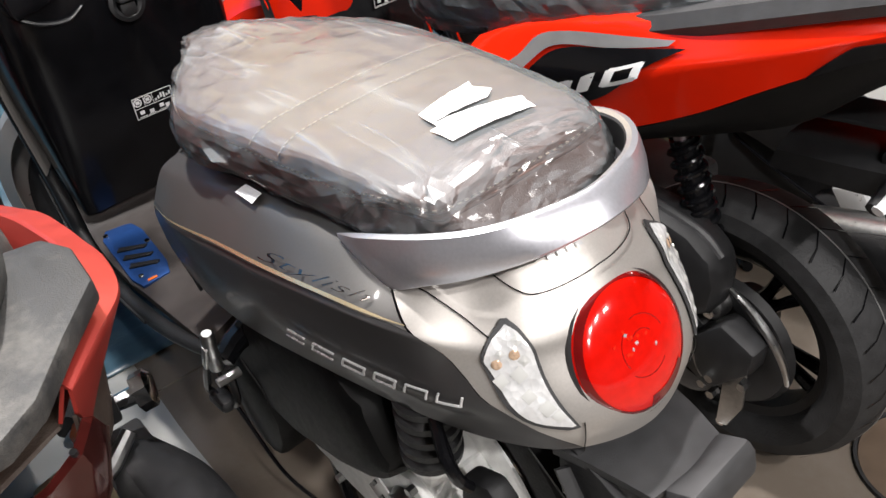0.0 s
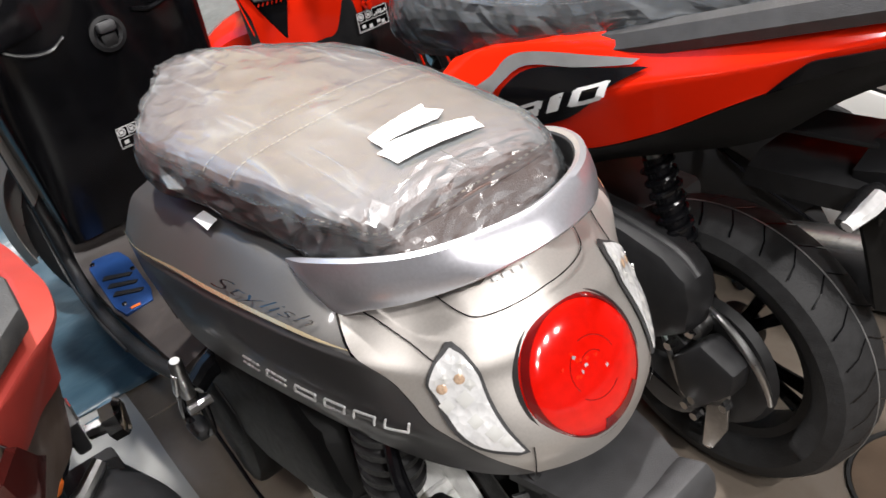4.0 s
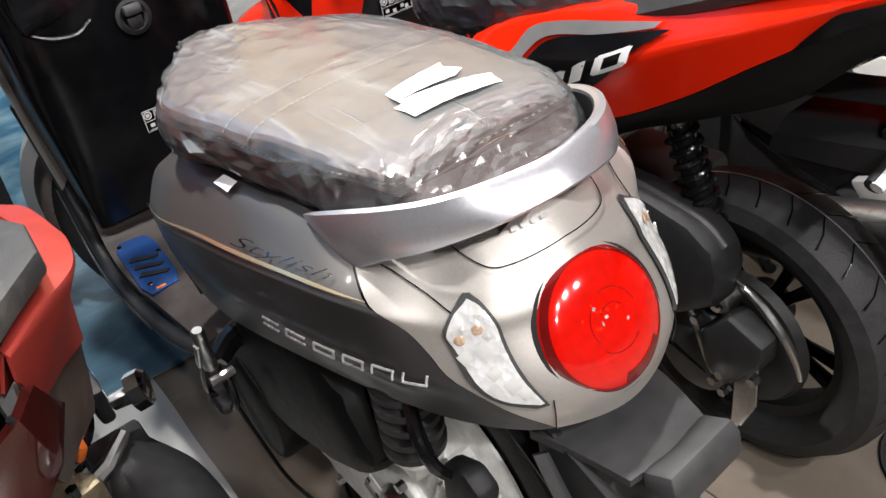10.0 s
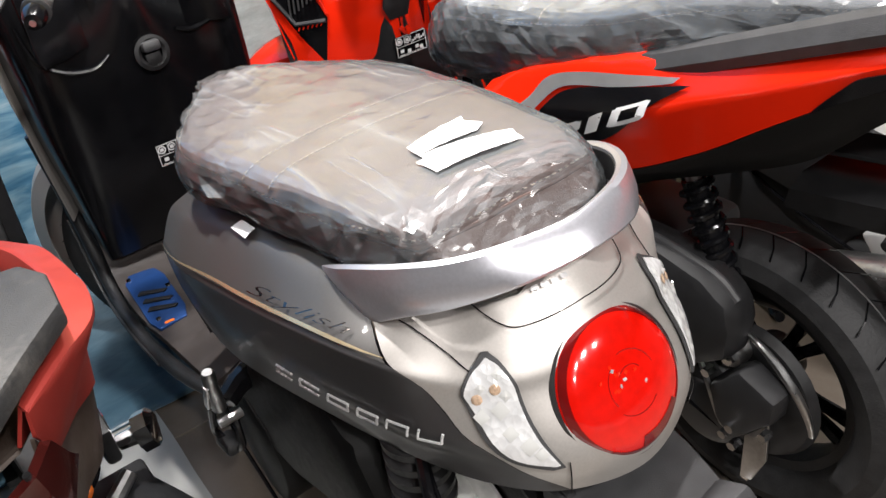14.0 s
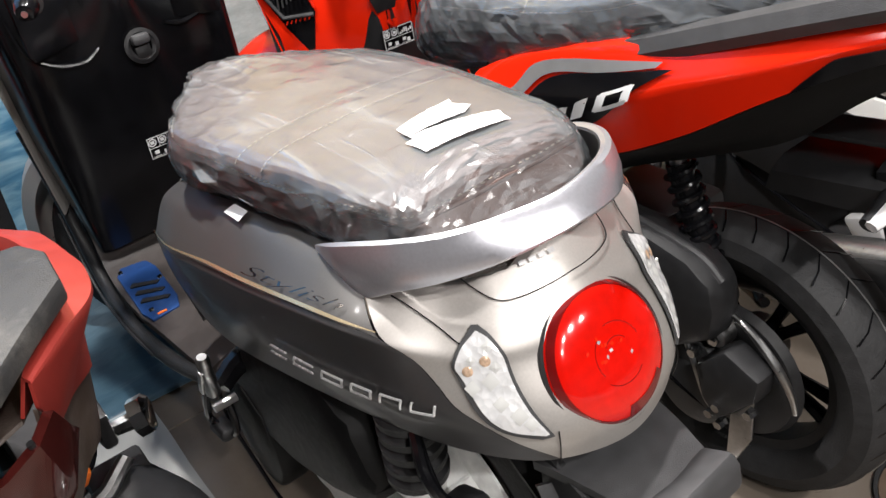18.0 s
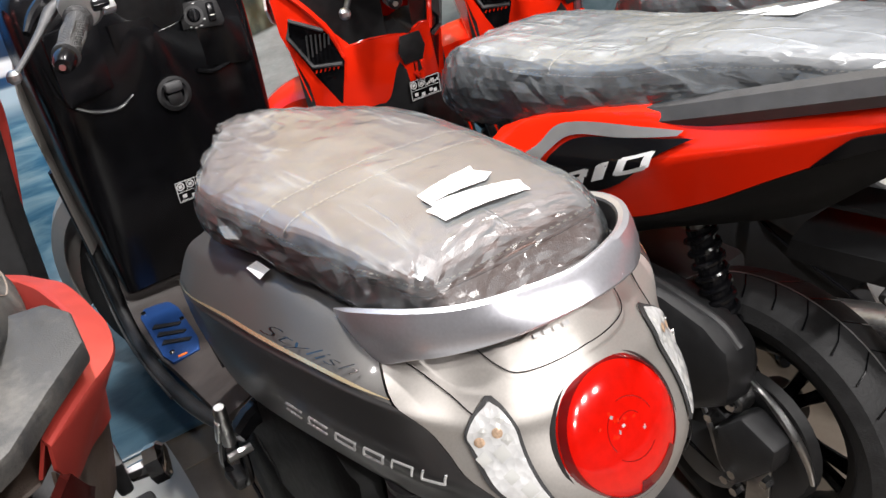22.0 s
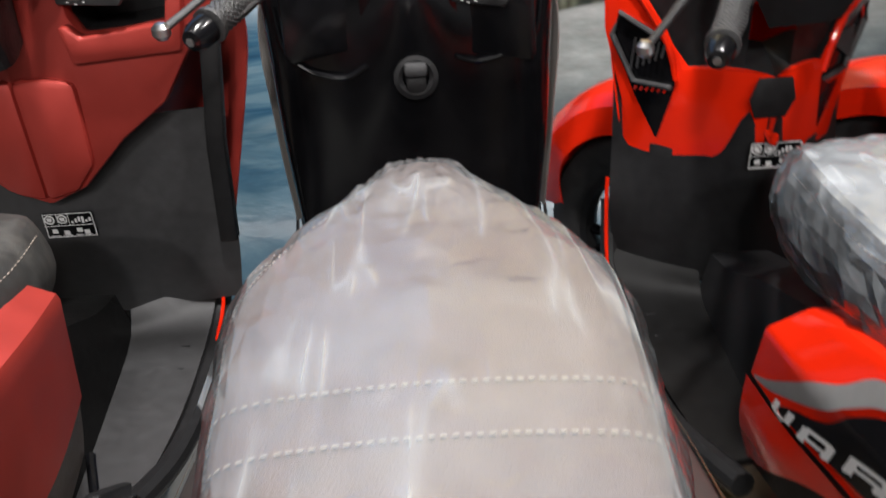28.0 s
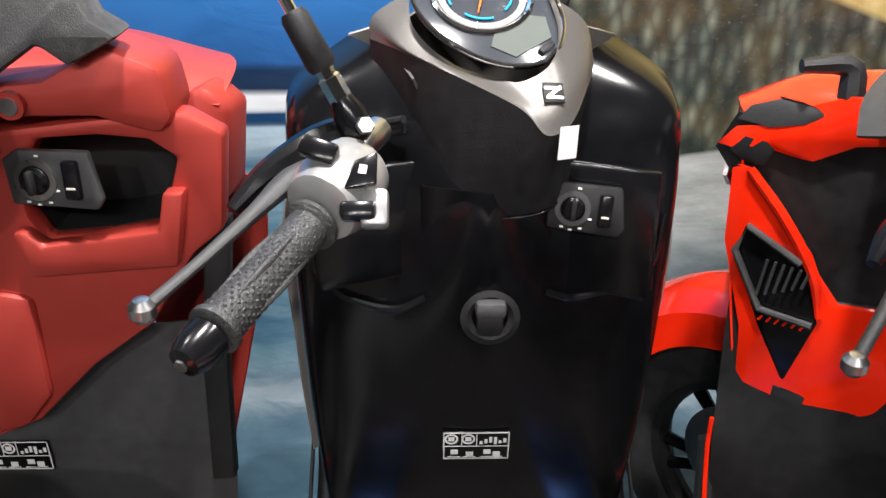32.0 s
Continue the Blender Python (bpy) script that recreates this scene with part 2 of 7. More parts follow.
DULLSEAT = mat("dusty_black_vinyl", (0.035, 0.035, 0.034), 0.62, 0.0, 0.2, 40.0, 0.6, 500.0, dirt=0.25)
SILVERTAPE = mat("silver_decal", (0.38, 0.38, 0.38), 0.3, 0.5)
CREAM = mat("cream_label", (0.7, 0.68, 0.62), 0.5)
SCREEN = mat("grey_display", (0.12, 0.135, 0.125), 0.12, 0.0, 0.05, coat=1.0)
CYAN = mat("cyan_marking", (0.02, 0.42, 0.75), 0.3)
GLASSY = mat("dial_face", (0.05, 0.055, 0.065), 0.12, 0.0, 0.1, coat=1.0)
TILE = mat("floor_tile", (0.155, 0.128, 0.104), 0.22, 0.0, 0.06, 6.0, 0.05, 40.0, dirt=0.15)
PLASTER = mat("wall_plaster", (0.30, 0.30, 0.30), 0.8, 0.0, 0.05, 5.0, 0.2, 90.0)
FILM = film_material("packing_film", 0.20, (0.61, 0.66, 0.69))
FILM2 = film_material("packing_film_cool", 0.28, (0.74, 0.79, 0.84))


# ---- shape helpers ----
def cr(points, s):
    """Catmull-Rom through points, s from 0 to 1."""
    n = len(points) - 1
    s = min(max(s, 0.0), 1.0) * n
    i = min(int(s), n - 1)
    f = s - i
    p1, p2 = np.array(points[i], float), np.array(points[i + 1], float)
    p0 = np.array(points[i - 1], float) if i > 0 else 2 * p1 - p2
    p3 = np.array(points[i + 2], float) if i + 2 <= n else 2 * p2 - p1
    return 0.5 * (2 * p1 + (p2 - p0) * f + (2 * p0 - 5 * p1 + 4 * p2 - p3) * f * f + (3 * p1 - p0 - 3 * p2 + p3) * f**3)


def curve(points, n):
    return [cr(points, k / (n - 1)) for k in range(n)]


class Half(list):
    """Left half of a symmetric net; its rows carry one more point, past the middle."""


class Facet(list):
    """A net whose rows are joined by flat facets with creases."""


def between(rows, v):
    n = len(rows) - 1
    i = min(int(min(max(v, 0.0), 1.0) * n), n - 1)
    f = min(max(v, 0.0), 1.0) * n - i
    return rows[i] + (rows[i + 1] - rows[i]) * f


def surf(net, u, v):
    """A point of the smooth sheet through a net: u along each row, v from row to row."""
    if isinstance(net, Half):
        u *= 1 - 1 / (len(net[0]) - 1)
    rows = [cr(row, u) for row in net]
    return between(rows, v) if isinstance(net, Facet) else cr(rows, v)


def normal(net, u, v, flip=1):
    e = 0.004
    a = surf(net, min(u + e, 1), v) - surf(net, max(u - e, 0), v)
    b = surf(net, u, min(v + e, 1)) - surf(net, u, max(v - e, 0))
    n = np.cross(a, b)
    return flip * n / (np.linalg.norm(n) + 1e-12)


def finish(bm, angle=35):
    for f in bm.faces:
        f.smooth = True
    for e in bm.edges:
        if len(e.link_faces) == 2 and e.calc_face_angle(0) > radians(angle):
            e.smooth = False
    return bm


def sheet(grid, thick=0.0, closed=False, cap=False, flip=False):
    bm = bmesh.new()
    rows = [[bm.verts.new(p) for p in row] for row in grid]
    m = len(rows[0])
    for a, b in zip(rows, rows[1:]):
        for j in range(m if closed else m - 1):
            k = (j + 1) % m
            q = (a[j], a[k], b[k], b[j])
            try:
                bm.faces.new(q[::-1] if flip else q)
            except ValueError:
                pass
    if cap:
        bm.faces.new(rows[0][::-1] if not flip else rows[0])
        bm.faces.new(rows[-1] if not flip else rows[-1][::-1])
    bmesh.ops.remove_doubles(bm, verts=bm.verts[:], dist=1e-5)
    bmesh.ops.recalc_face_normals(bm, faces=bm.faces[:])
    if thick:
        bmesh.ops.solidify(bm, geom=bm.faces[:], thickness=thick)
        bmesh.ops.recalc_face_normals(bm, faces=bm.faces[:])
    return finish(bm)


def patch(net, nu, nv, u0=0.0, u1=1.0, v0=0.0, v1=1.0):
    rows = [[cr(row, u0 + (u1 - u0) * i / (nu - 1)) for i in range(nu)] for row in net]
    across = between if isinstance(net, Facet) else cr
    return [[across([r[i] for r in rows], v0 + (v1 - v0) * k / (nv - 1)) for i in range(nu)] for k in range(nv)]


def mirrored(net):
    out = [[(-p[0], p[1], p[2]) for p in row] for row in net]
    return type(net)(out)


def tube(points, radius, seg=10, n=0, flat=1.0):
    pts = curve(points, n) if n else [np.array(p, float) for p in points]
    rad = radius if isinstance(radius, (list, tuple)) else [radius] * len(pts)
    if len(rad) != len(pts):
        rad = [float(cr([(r,) for r in rad], k / (len(pts) - 1))[0]) for k in range(len(pts))]
    grid, up = [], None
    for k, p in enumerate(pts):
        d = Vector(pts[min(k + 1, len(pts) - 1)] - pts[max(k - 1, 0)]).normalized()
        if up is None:
            up = Vector((0, 0, 1)) if abs(d.z) < 0.9 else Vector((1, 0, 0))
        side = d.cross(up).normalized()
        up = side.cross(d).normalized()
        grid.append([Vector(p) + rad[k] * (math.cos(a) * side + flat * math.sin(a) * up) for a in [2 * math.pi * j / seg for j in range(seg)]])
    return sheet(grid, closed=True, cap=True)


def box(sx, sy, sz, m=None, bevel=0.0, seg=2):
    bm = bmesh.new()
    bmesh.ops.create_cube(bm, size=1.0)
    bmesh.ops.scale(bm, vec=(sx, sy, sz), verts=bm.verts[:])
    if bevel:
        bmesh.ops.bevel(bm, geom=bm.edges[:], offset=bevel, segments=seg, affect="EDGES", profile=0.5)
    if m is not None:
        bmesh.ops.transform(bm, matrix=m, verts=bm.verts[:])
    return finish(bm)


def prism(poly, depth, m=None, bevel=0.0, hole=None):
    """A flat plate with the outline poly in its xy plane, depth thick along z; hole: an inner outline with as many corners."""
    bm = bmesh.new()
    if hole is None:
        f = bm.faces.new([bm.verts.new((x, y, 0)) for x, y in poly])
        faces = [f]
    else:
        a = [bm.verts.new((x, y, 0)) for x, y in poly]
        b = [bm.verts.new((x, y, 0)) for x, y in hole]
        n = len(a)
        faces = [bm.faces.new((a[i], a[(i + 1) % n], b[(i + 1) % n], b[i])) for i in range(n)]
    r = bmesh.ops.extrude_face_region(bm, geom=faces)
    bmesh.ops.translate(bm, vec=(0, 0, depth), verts=[g for g in r["geom"] if isinstance(g, bmesh.types.BMVert)])
    bmesh.ops.recalc_face_normals(bm, faces=bm.faces[:])
    if bevel:
        edges = [e for e in bm.edges if len(e.link_faces) == 2 and e.calc_face_angle(0) > 0.6]
        bmesh.ops.bevel(bm, geom=edges, offset=bevel, segments=2, affect="EDGES", profile=0.5)
    if m is not None:
        bmesh.ops.transform(bm, matrix=m, verts=bm.verts[:])
        bmesh.ops.recalc_face_normals(bm, faces=bm.faces[:])
    return finish(bm)


def lathe(profile, seg=32, m=None, cap=False):
    """Turned about z: profile of (radius, height)."""
    grid = [[(r * math.cos(2 * math.pi * j / seg), r * math.sin(2 * math.pi * j / seg), h) for j in range(seg)] for r, h in profile]
    bm = sheet(grid, closed=True, cap=cap)
    if m is not None:
        bmesh.ops.transform(bm, matrix=m, verts=bm.verts[:])
    return finish(bm)


def joined(*bms):
    out = bmesh.new()
    for b in bms:
        me = bpy.data.meshes.new("piece")
        b.to_mesh(me)
        out.from_mesh(me)
        bpy.data.meshes.remove(me)
        b.free()
    return out


def axis_to(origin, direction, roll_up=(0, 0, 1)):
    """A pose at origin whose z axis points along direction."""
    z = Vector(direction).normalized()
    x = Vector(roll_up).cross(z)
    x = x.normalized() if x.length > 1e-4 else Vector((1, 0, 0))
    y = z.cross(x)
    m = Matrix((x, y, z)).transposed().to_4x4()
    m.translation = Vector(origin)
    return m


def facing(origin, out, up=(0, 0, 1)):
    """A pose at origin for a flat thing: its z looks out, its y goes up, its x to the right of who looks at it."""
    return axis_to(origin, out, up)


def part(name, bm, material, parent, label=""):
    me = bpy.data.meshes.new(name)
    bm.to_mesh(me)
    bm.free()
    me.materials.append(material)
    ob = new(name, me)
    ob.parent = parent
    if label:
        tagged(ob, label)
    return ob


def thing(name, label, category, group="", kind=""):
    ob = new(name)
    ob.empty_display_size = 0.1
    return tagged(ob, label, category, group, kind)


def lettering(text, size):
    """A word in the built-in font as flat triangles: a list of polygons of (x, y), starting at 0, 0."""
    c = bpy.data.curves.new("word", "FONT")
    c.body, c.size, c.shear, c.resolution_u, c.offset = text, size, 0.45, 3, -0.018
    ob = new("word", c)
    dg = bpy.context.evaluated_depsgraph_get()
    me = bpy.data.meshes.new_from_object(ob.evaluated_get(dg))
    polys = [[(me.vertices[i].co.x, me.vertices[i].co.y) for i in p.vertices] for p in me.polygons]
    bpy.data.objects.remove(ob)
    bpy.data.meshes.remove(me)
    return polys


def laid(net, polys, to_uv, lift, flip=1):
    """Flat polygons laid onto a sheet: to_uv turns (x, y) into u, v."""
    bm = bmesh.new()
    for poly in polys:
        vs = []
        for x, y in poly:
            u, v = to_uv(x, y)
            vs.append(bm.verts.new(surf(net, u, v) + lift * normal(net, u, v, flip)))
        try:
            bm.faces.new(vs)
        except ValueError:
            pass
    bmesh.ops.remove_doubles(bm, verts=bm.verts[:], dist=1e-5)
    return bm


def band(net, left, right, n, m, lift, flip=1, thick=0.0):
    """A strip of a sheet between two lines of (u, v), lifted off it."""
    grid = []
    for k in range(n):
        a, b = cr(left, k / (n - 1)), cr(right, k / (n - 1))
        row = []
        for j in range(m):
            u, v = a + (b - a) * j / (m - 1)
            row.append(surf(net, u, v) + lift * normal(net, u, v, flip))
        grid.append(row)
    return sheet(grid, thick)


def quads(x0, y0, w, h):
    return [(x0, y0), (x0 + w, y0), (x0 + w, y0 + h), (x0, y0 + h)]


def ragged(poly, amp, seed, step=0.006):
    """The outline of a torn piece: its edges cut into short uneven runs."""
    rnd = random.Random(seed)
    out = []
    for (x0, y0), (x1, y1) in zip(poly, poly[1:] + poly[:1]):
        n = max(1, int(math.hypot(x1 - x0, y1 - y0) / step))
        for q in range(n):
            f = q / n
            out.append((x0 + (x1 - x0) * f + rnd.uniform(-amp, amp), y0 + (y1 - y0) * f + rnd.uniform(-amp, amp)))
    return out


# ---- the room ----
def room():
    floor = tagged(new("floor"), "pale grey glossy tiled showroom floor", "floor", kind="structure")
    bm = box(14, 12, 0.1, pose(0, -2.6, FLOOR - 0.056))
    part("bed", bm, mat("grout", (0.2, 0.19, 0.18), 0.8), floor)
    proto = None
    size = 0.6
    for i in range(-4, 6):
        for j in range(-5, 5):
            if proto is None:
                b = box(size - 0.003, size - 0.003, 0.01, None, 0.001, 1)
                proto = bpy.data.meshes.new("tile")
                b.to_mesh(proto)
                proto.materials.append(TILE)
            ob = new("tile", proto)
            ob.parent = floor
            ob.location = (0.05 + i * size, -0.36 + j * size + 0.3, FLOOR - 0.005)
    walls = (("wall_north", 14, 0.12, 0, 1.95), ("wall_south", 14, 0.12, 0, -8.6))
    for name, sx, sy, x, y in walls:
        ob = part(name, box(sx, sy, CEIL + 0.22, pose(x, y, CEIL / 2 - 0.06)), PLASTER, None)
        tagged(ob, "plain pale plastered showroom wall", "wall", kind="structure")
    for name, x in (("wall_east", 7.0), ("wall_west", -7.0)):
        ob = part(name, box(0.12, 10.6, CEIL + 0.22, pose(x, -3.3, CEIL / 2 - 0.06)), PLASTER, None)
        tagged(ob, "plain pale plastered showroom wall", "wall", kind="structure")
    ob = part("ceiling", box(14, 10.6, 0.1, pose(0, -3.3, CEIL + 0.05)), PLASTER, None)
    tagged(ob, "plain white showroom ceiling", "ceiling", kind="structure")
    for lx, ly, _ in LAMPS:
        t = thing("ceiling_light", "round recessed white ceiling downlight", "ceiling light", "showroom downlights")
        t.matrix_world = pose(lx, ly, CEIL)
        part("rim", lathe([(0.075, 0), (0.1, 0), (0.1, -0.012), (0.078, -0.012), (0.075, 0)], 32), WHITE, t)
        part("reflector", lathe([(0.0, -0.002), (0.074, -0.002), (0.074, -0.009)], 32), CHROME, t)


def banner_material():
    m = bpy.data.materials.new("printed_banner")
    m.use_nodes = True
    nt = m.node_tree
    N, L = nt.nodes.new, nt.links.new
    bsdf = nt.nodes["Principled BSDF"]
    coord = N("ShaderNodeTexCoord")
    sep = N("ShaderNodeSeparateXYZ")
    L(coord.outputs["UV"], sep.inputs[0])
    X, S = sep.outputs[0], sep.outputs[1]

    def math_node(op, a, b=0.0):
        n = N("ShaderNodeMath")
        n.operation = op
        for i, v in enumerate((a, b)):
            if isinstance(v, (int, float)):
                n.inputs[i].default_value = v
            else:
                L(v, n.inputs[i])
        return n.outputs[0]

    def mapped(sx, sy):
        mp = N("ShaderNodeMapping")
        mp.inputs["Scale"].default_value = (sx, sy, 1)
        L(coord.outputs["UV"], mp.inputs["Vector"])
        return mp.outputs["Vector"]

    def noise_tex(vec, scale, detail=5.0, rough=0.55, dist=0.0):
        n = N("ShaderNodeTexNoise")
        n.inputs["Scale"].default_value, n.inputs["Detail"].default_value = scale, detail
        n.inputs["Roughness"].default_value, n.inputs["Distortion"].default_value = rough, dist
        L(vec, n.inputs["Vector"])
        return n.outputs["Fac"]

    def ramp(fac, stops, mode="LINEAR"):
        r = N("ShaderNodeValToRGB")
        r.color_ramp.interpolation = mode
        e = r.color_ramp.elements
        while len(e) < len(stops):
            e.new(0.5)
        for el, (p, c) in zip(e, stops):
            el.position, el.color = p, (*c, 1)
        L(fac, r.inputs["Fac"])
        return r.outputs["Color"]

    def mix(fac, a, b):
        n = N("ShaderNodeMixRGB")
        if isinstance(fac, (int, float)):
            n.inputs[0].default_value = fac
        else:
            L(fac, n.inputs[0])
        L(a, n.inputs[1])
        L(b, n.inputs[2])
        return n.outputs[0]

    def step(v, lo, hi):
        n = N("ShaderNodeMapRange")
        n.inputs["From Min"].default_value, n.inputs["From Max"].default_value = lo, hi
        L(v, n.inputs["Value"])
        return n.outputs["Result"]

    # the height up the print, with a slight unevenness
    zz = math_node("ADD", S, math_node("MULTIPLY", math_node("SUBTRACT", noise_tex(mapped(1, 1), 1.5), 0.5), 0.02))
    h = math_node("DIVIDE", zz, 2.0)
    # left: a blue hull with white lines over streaked water
    hull = ramp(h, [(0.0, (0.20, 0.27, 0.33)), (0.255, (0.16, 0.26, 0.34)), (0.285, (0.42, 0.56, 0.66)), (0.302, (0.42, 0.56, 0.66)), (0.305, (0.01, 0.05, 0.13)), (0.318, (0.01, 0.05, 0.13)),
                    (0.321, (0.72, 0.76, 0.80)), (0.338, (0.72, 0.76, 0.80)), (0.341, (0.012, 0.03, 0.07)), (0.365, (0.012, 0.035, 0.085)), (0.372, (0.02, 0.10, 0.30)), (0.46, (0.03, 0.17, 0.46)), (1.0, (0.10, 0.30, 0.6))])
    streak = noise_tex(mapped(0.8, 5.0), 3.0, 4.0, 0.6, 0.8)
    water = ramp(streak, [(0.25, (0.015, 0.06, 0.14)), (0.42, (0.05, 0.16, 0.27)), (0.56, (0.17, 0.32, 0.42)), (0.75, (0.38, 0.50, 0.56))])
    left = mix(step(zz, 0.50, 0.56), water, hull)
    # right: conifer wood, a pale road and a field
    cones = N("ShaderNodeTexVoronoi")
    cones.inputs["Scale"].default_value = 24.0
    wob = N("ShaderNodeMapping")
    wob.inputs["Scale"].default_value = (1.5, 0.62, 1)
    L(coord.outputs["UV"], wob.inputs["Vector"])
    L(wob.outputs["Vector"], cones.inputs["Vector"])
    trees = ramp(cones.outputs["Distance"], [(0.02, (0.21, 0.24, 0.20)), (0.22, (0.12, 0.15, 0.12)), (0.45, (0.045, 0.06, 0.055)), (0.75, (0.012, 0.02, 0.02))])
    autumn = ramp(noise_tex(mapped(1, 1), 9.0), [(0.45, (0.07, 0.09, 0.07)), (0.62, (0.20, 0.16, 0.06)), (0.75, (0.28, 0.22, 0.10))])
    wood = mix(0.22, trees, autumn)
    grain = noise_tex(mapped(1, 1), 90.0, 3.0)
    wood = mix(step(grain, 0.58, 1.0), wood, ramp(grain, [(0.4, (0.02, 0.03, 0.025)), (0.7, (0.17, 0.18, 0.14))]))
    field = ramp(noise_tex(mapped(2, 1), 12.0), [(0.3, (0.38, 0.30, 0.10)), (0.7, (0.55, 0.47, 0.22))])
    edge = math_node("ADD", zz, math_node("MULTIPLY", math_node("SUBTRACT", X, 0.75), 0.35))
    right = mix(step(edge, 0.86, 0.875), wood, field)
    road = ramp(noise_tex(mapped(1, 3.0), 6.0, 8.0, 0.7), [(0.3, (0.30, 0.34, 0.33)), (0.55, (0.48, 0.53, 0.52)), (0.75, (0.66, 0.70, 0.69))])
    lower = ramp(noise_tex(mapped(1.0, 3.0), 3.0, 5.0, 0.6, 0.8), [(0.28, (0.03, 0.055, 0.07)), (0.5, (0.10, 0.15, 0.17)), (0.72, (0.26, 0.33, 0.36))])
    road_edge = math_node("SUBTRACT", zz, math_node("MULTIPLY", math_node("SUBTRACT", X, 0.45), 0.16))
    right = mix(step(road_edge, 0.528, 0.538), road, right)
    right = mix(step(road_edge, 0.20, 0.36), lower, right)
    col = mix(step(math_node("ADD", X, math_node("MULTIPLY", zz, 0.1)), 0.14, 0.18), left, right)
    # print near the floor painted darker, for the shade between the scooters
    shaded_floor_part = ramp(noise_tex(mapped(1.2, 2.0), 4.0, 6.0, 0.6, 0.5), [(0.3, (0.026, 0.062, 0.092)), (0.55, (0.055, 0.108, 0.145)), (0.75, (0.105, 0.165, 0.20))])
    col = mix(step(zz, -0.02, 0.33), shaded_floor_part, col)
    L(col, bsdf.inputs["Base Color"])
    bsdf.inputs["Roughness"].default_value = 0.32
    b = N("ShaderNodeBump")
    b.inputs["Strength"].default_value, b.inputs["Distance"].default_value = 0.35, 0.01
    L(noise_tex(mapped(1.0, 2.2), 7.0, 3.0, 0.5, 0.6), b.inputs["Height"])
    L(b.outputs["Normal"], bsdf.inputs["Normal"])
    return m


def banner():
    """A printed vinyl sheet that hangs on the wall and runs out over the floor."""
    y1, r = 1.80, 0.30
    prof = [(2.3, y1)] + [(2.3 - 0.1 * k, y1) for k in range(1, 20)]
    prof += [(FLOOR + r - r * math.sin(a), y1 - r + r * math.cos(a)) for a in [math.pi / 2 * k / 12 for k in range(13)]]
    prof += [(FLOOR, y1 - r - 0.02 * k) for k in range(1, 28)]
    bm = bmesh.new()
    uvl = bm.loops.layers.uv.new("print")
    rows, s = [], []
    length = 2.3
    for k, (z, y) in enumerate(prof):
        if k:
            length -= math.hypot(z - prof[k - 1][0], y - prof[k - 1][1])
        row = []
        for i in range(121):
            x = -3.2 + 6.4 * i / 120
            flat = 1.0 if z < FLOOR + 0.02 else 0.0
            bump = 0.006 * noise.noise((x * 2.2, y * 5.0, 1.0)) + 0.004 * noise.noise((x * 6, y * 9.0, 4.0))
            dy = 0.010 * noise.noise((x * 1.1, z * 2.3, 2.0))
            end = 0.02 * noise.noise((x * 2.0, 7.0, 0.0)) - 0.16 * (x + 0.3) * 0.3 if k == len(prof) - 1 else 0.0
            row.append((bm.verts.new((x, y + dy * (1 - flat) + end, z + 0.006 + abs(bump) * (0.4 + flat))), x, length))
        rows.append(row)
    for a, b in zip(rows, rows[1:]):
        for j in range(120):
            q = (a[j], a[j + 1], b[j + 1], b[j])
            f = bm.faces.new([v[0] for v in q])
            f.smooth = True
            for loop, v in zip(f.loops, q):
                loop[uvl].uv = (v[1], v[2])
    bmesh.ops.recalc_face_normals(bm, faces=bm.faces[:])
    bmesh.ops.solidify(bm, geom=bm.faces[:], thickness=0.001)
    ob = part("backdrop_banner", bm, banner_material(), None)
    tagged(ob, "large glossy printed landscape banner hung on wall and floor", "banner", kind="structure")


def floor_sheet():
    """A loose grey vinyl sheet on the tiles, from the banner's edge along the scooter."""
    rows = []
    for j in range(41):
        y = -0.9 + 1.95 * j / 40
        rows.append([(x if i else x + 0.006 * noise.noise((y * 4.0, 3.0, 0.0)), y, FLOOR + 0.002 + 0.003 * abs(noise.noise((x * 3.0, y * 3.0, 5.0)))) for i, x in enumerate(np.linspace(-0.236 - 0.025 * (1 - y), -1.3, 24))])
    ob = part("floor_sheet", sheet(rows, 0.001), mat("grey_vinyl", (0.36, 0.36, 0.345), 0.42, 0.0, 0.06, 6.0, 0.15, 60.0, dirt=0.12), None)
    tagged(ob, "light grey vinyl sheet lying over the brown floor tiles", "floor sheet", kind="structure")


room()
banner()
floor_sheet()


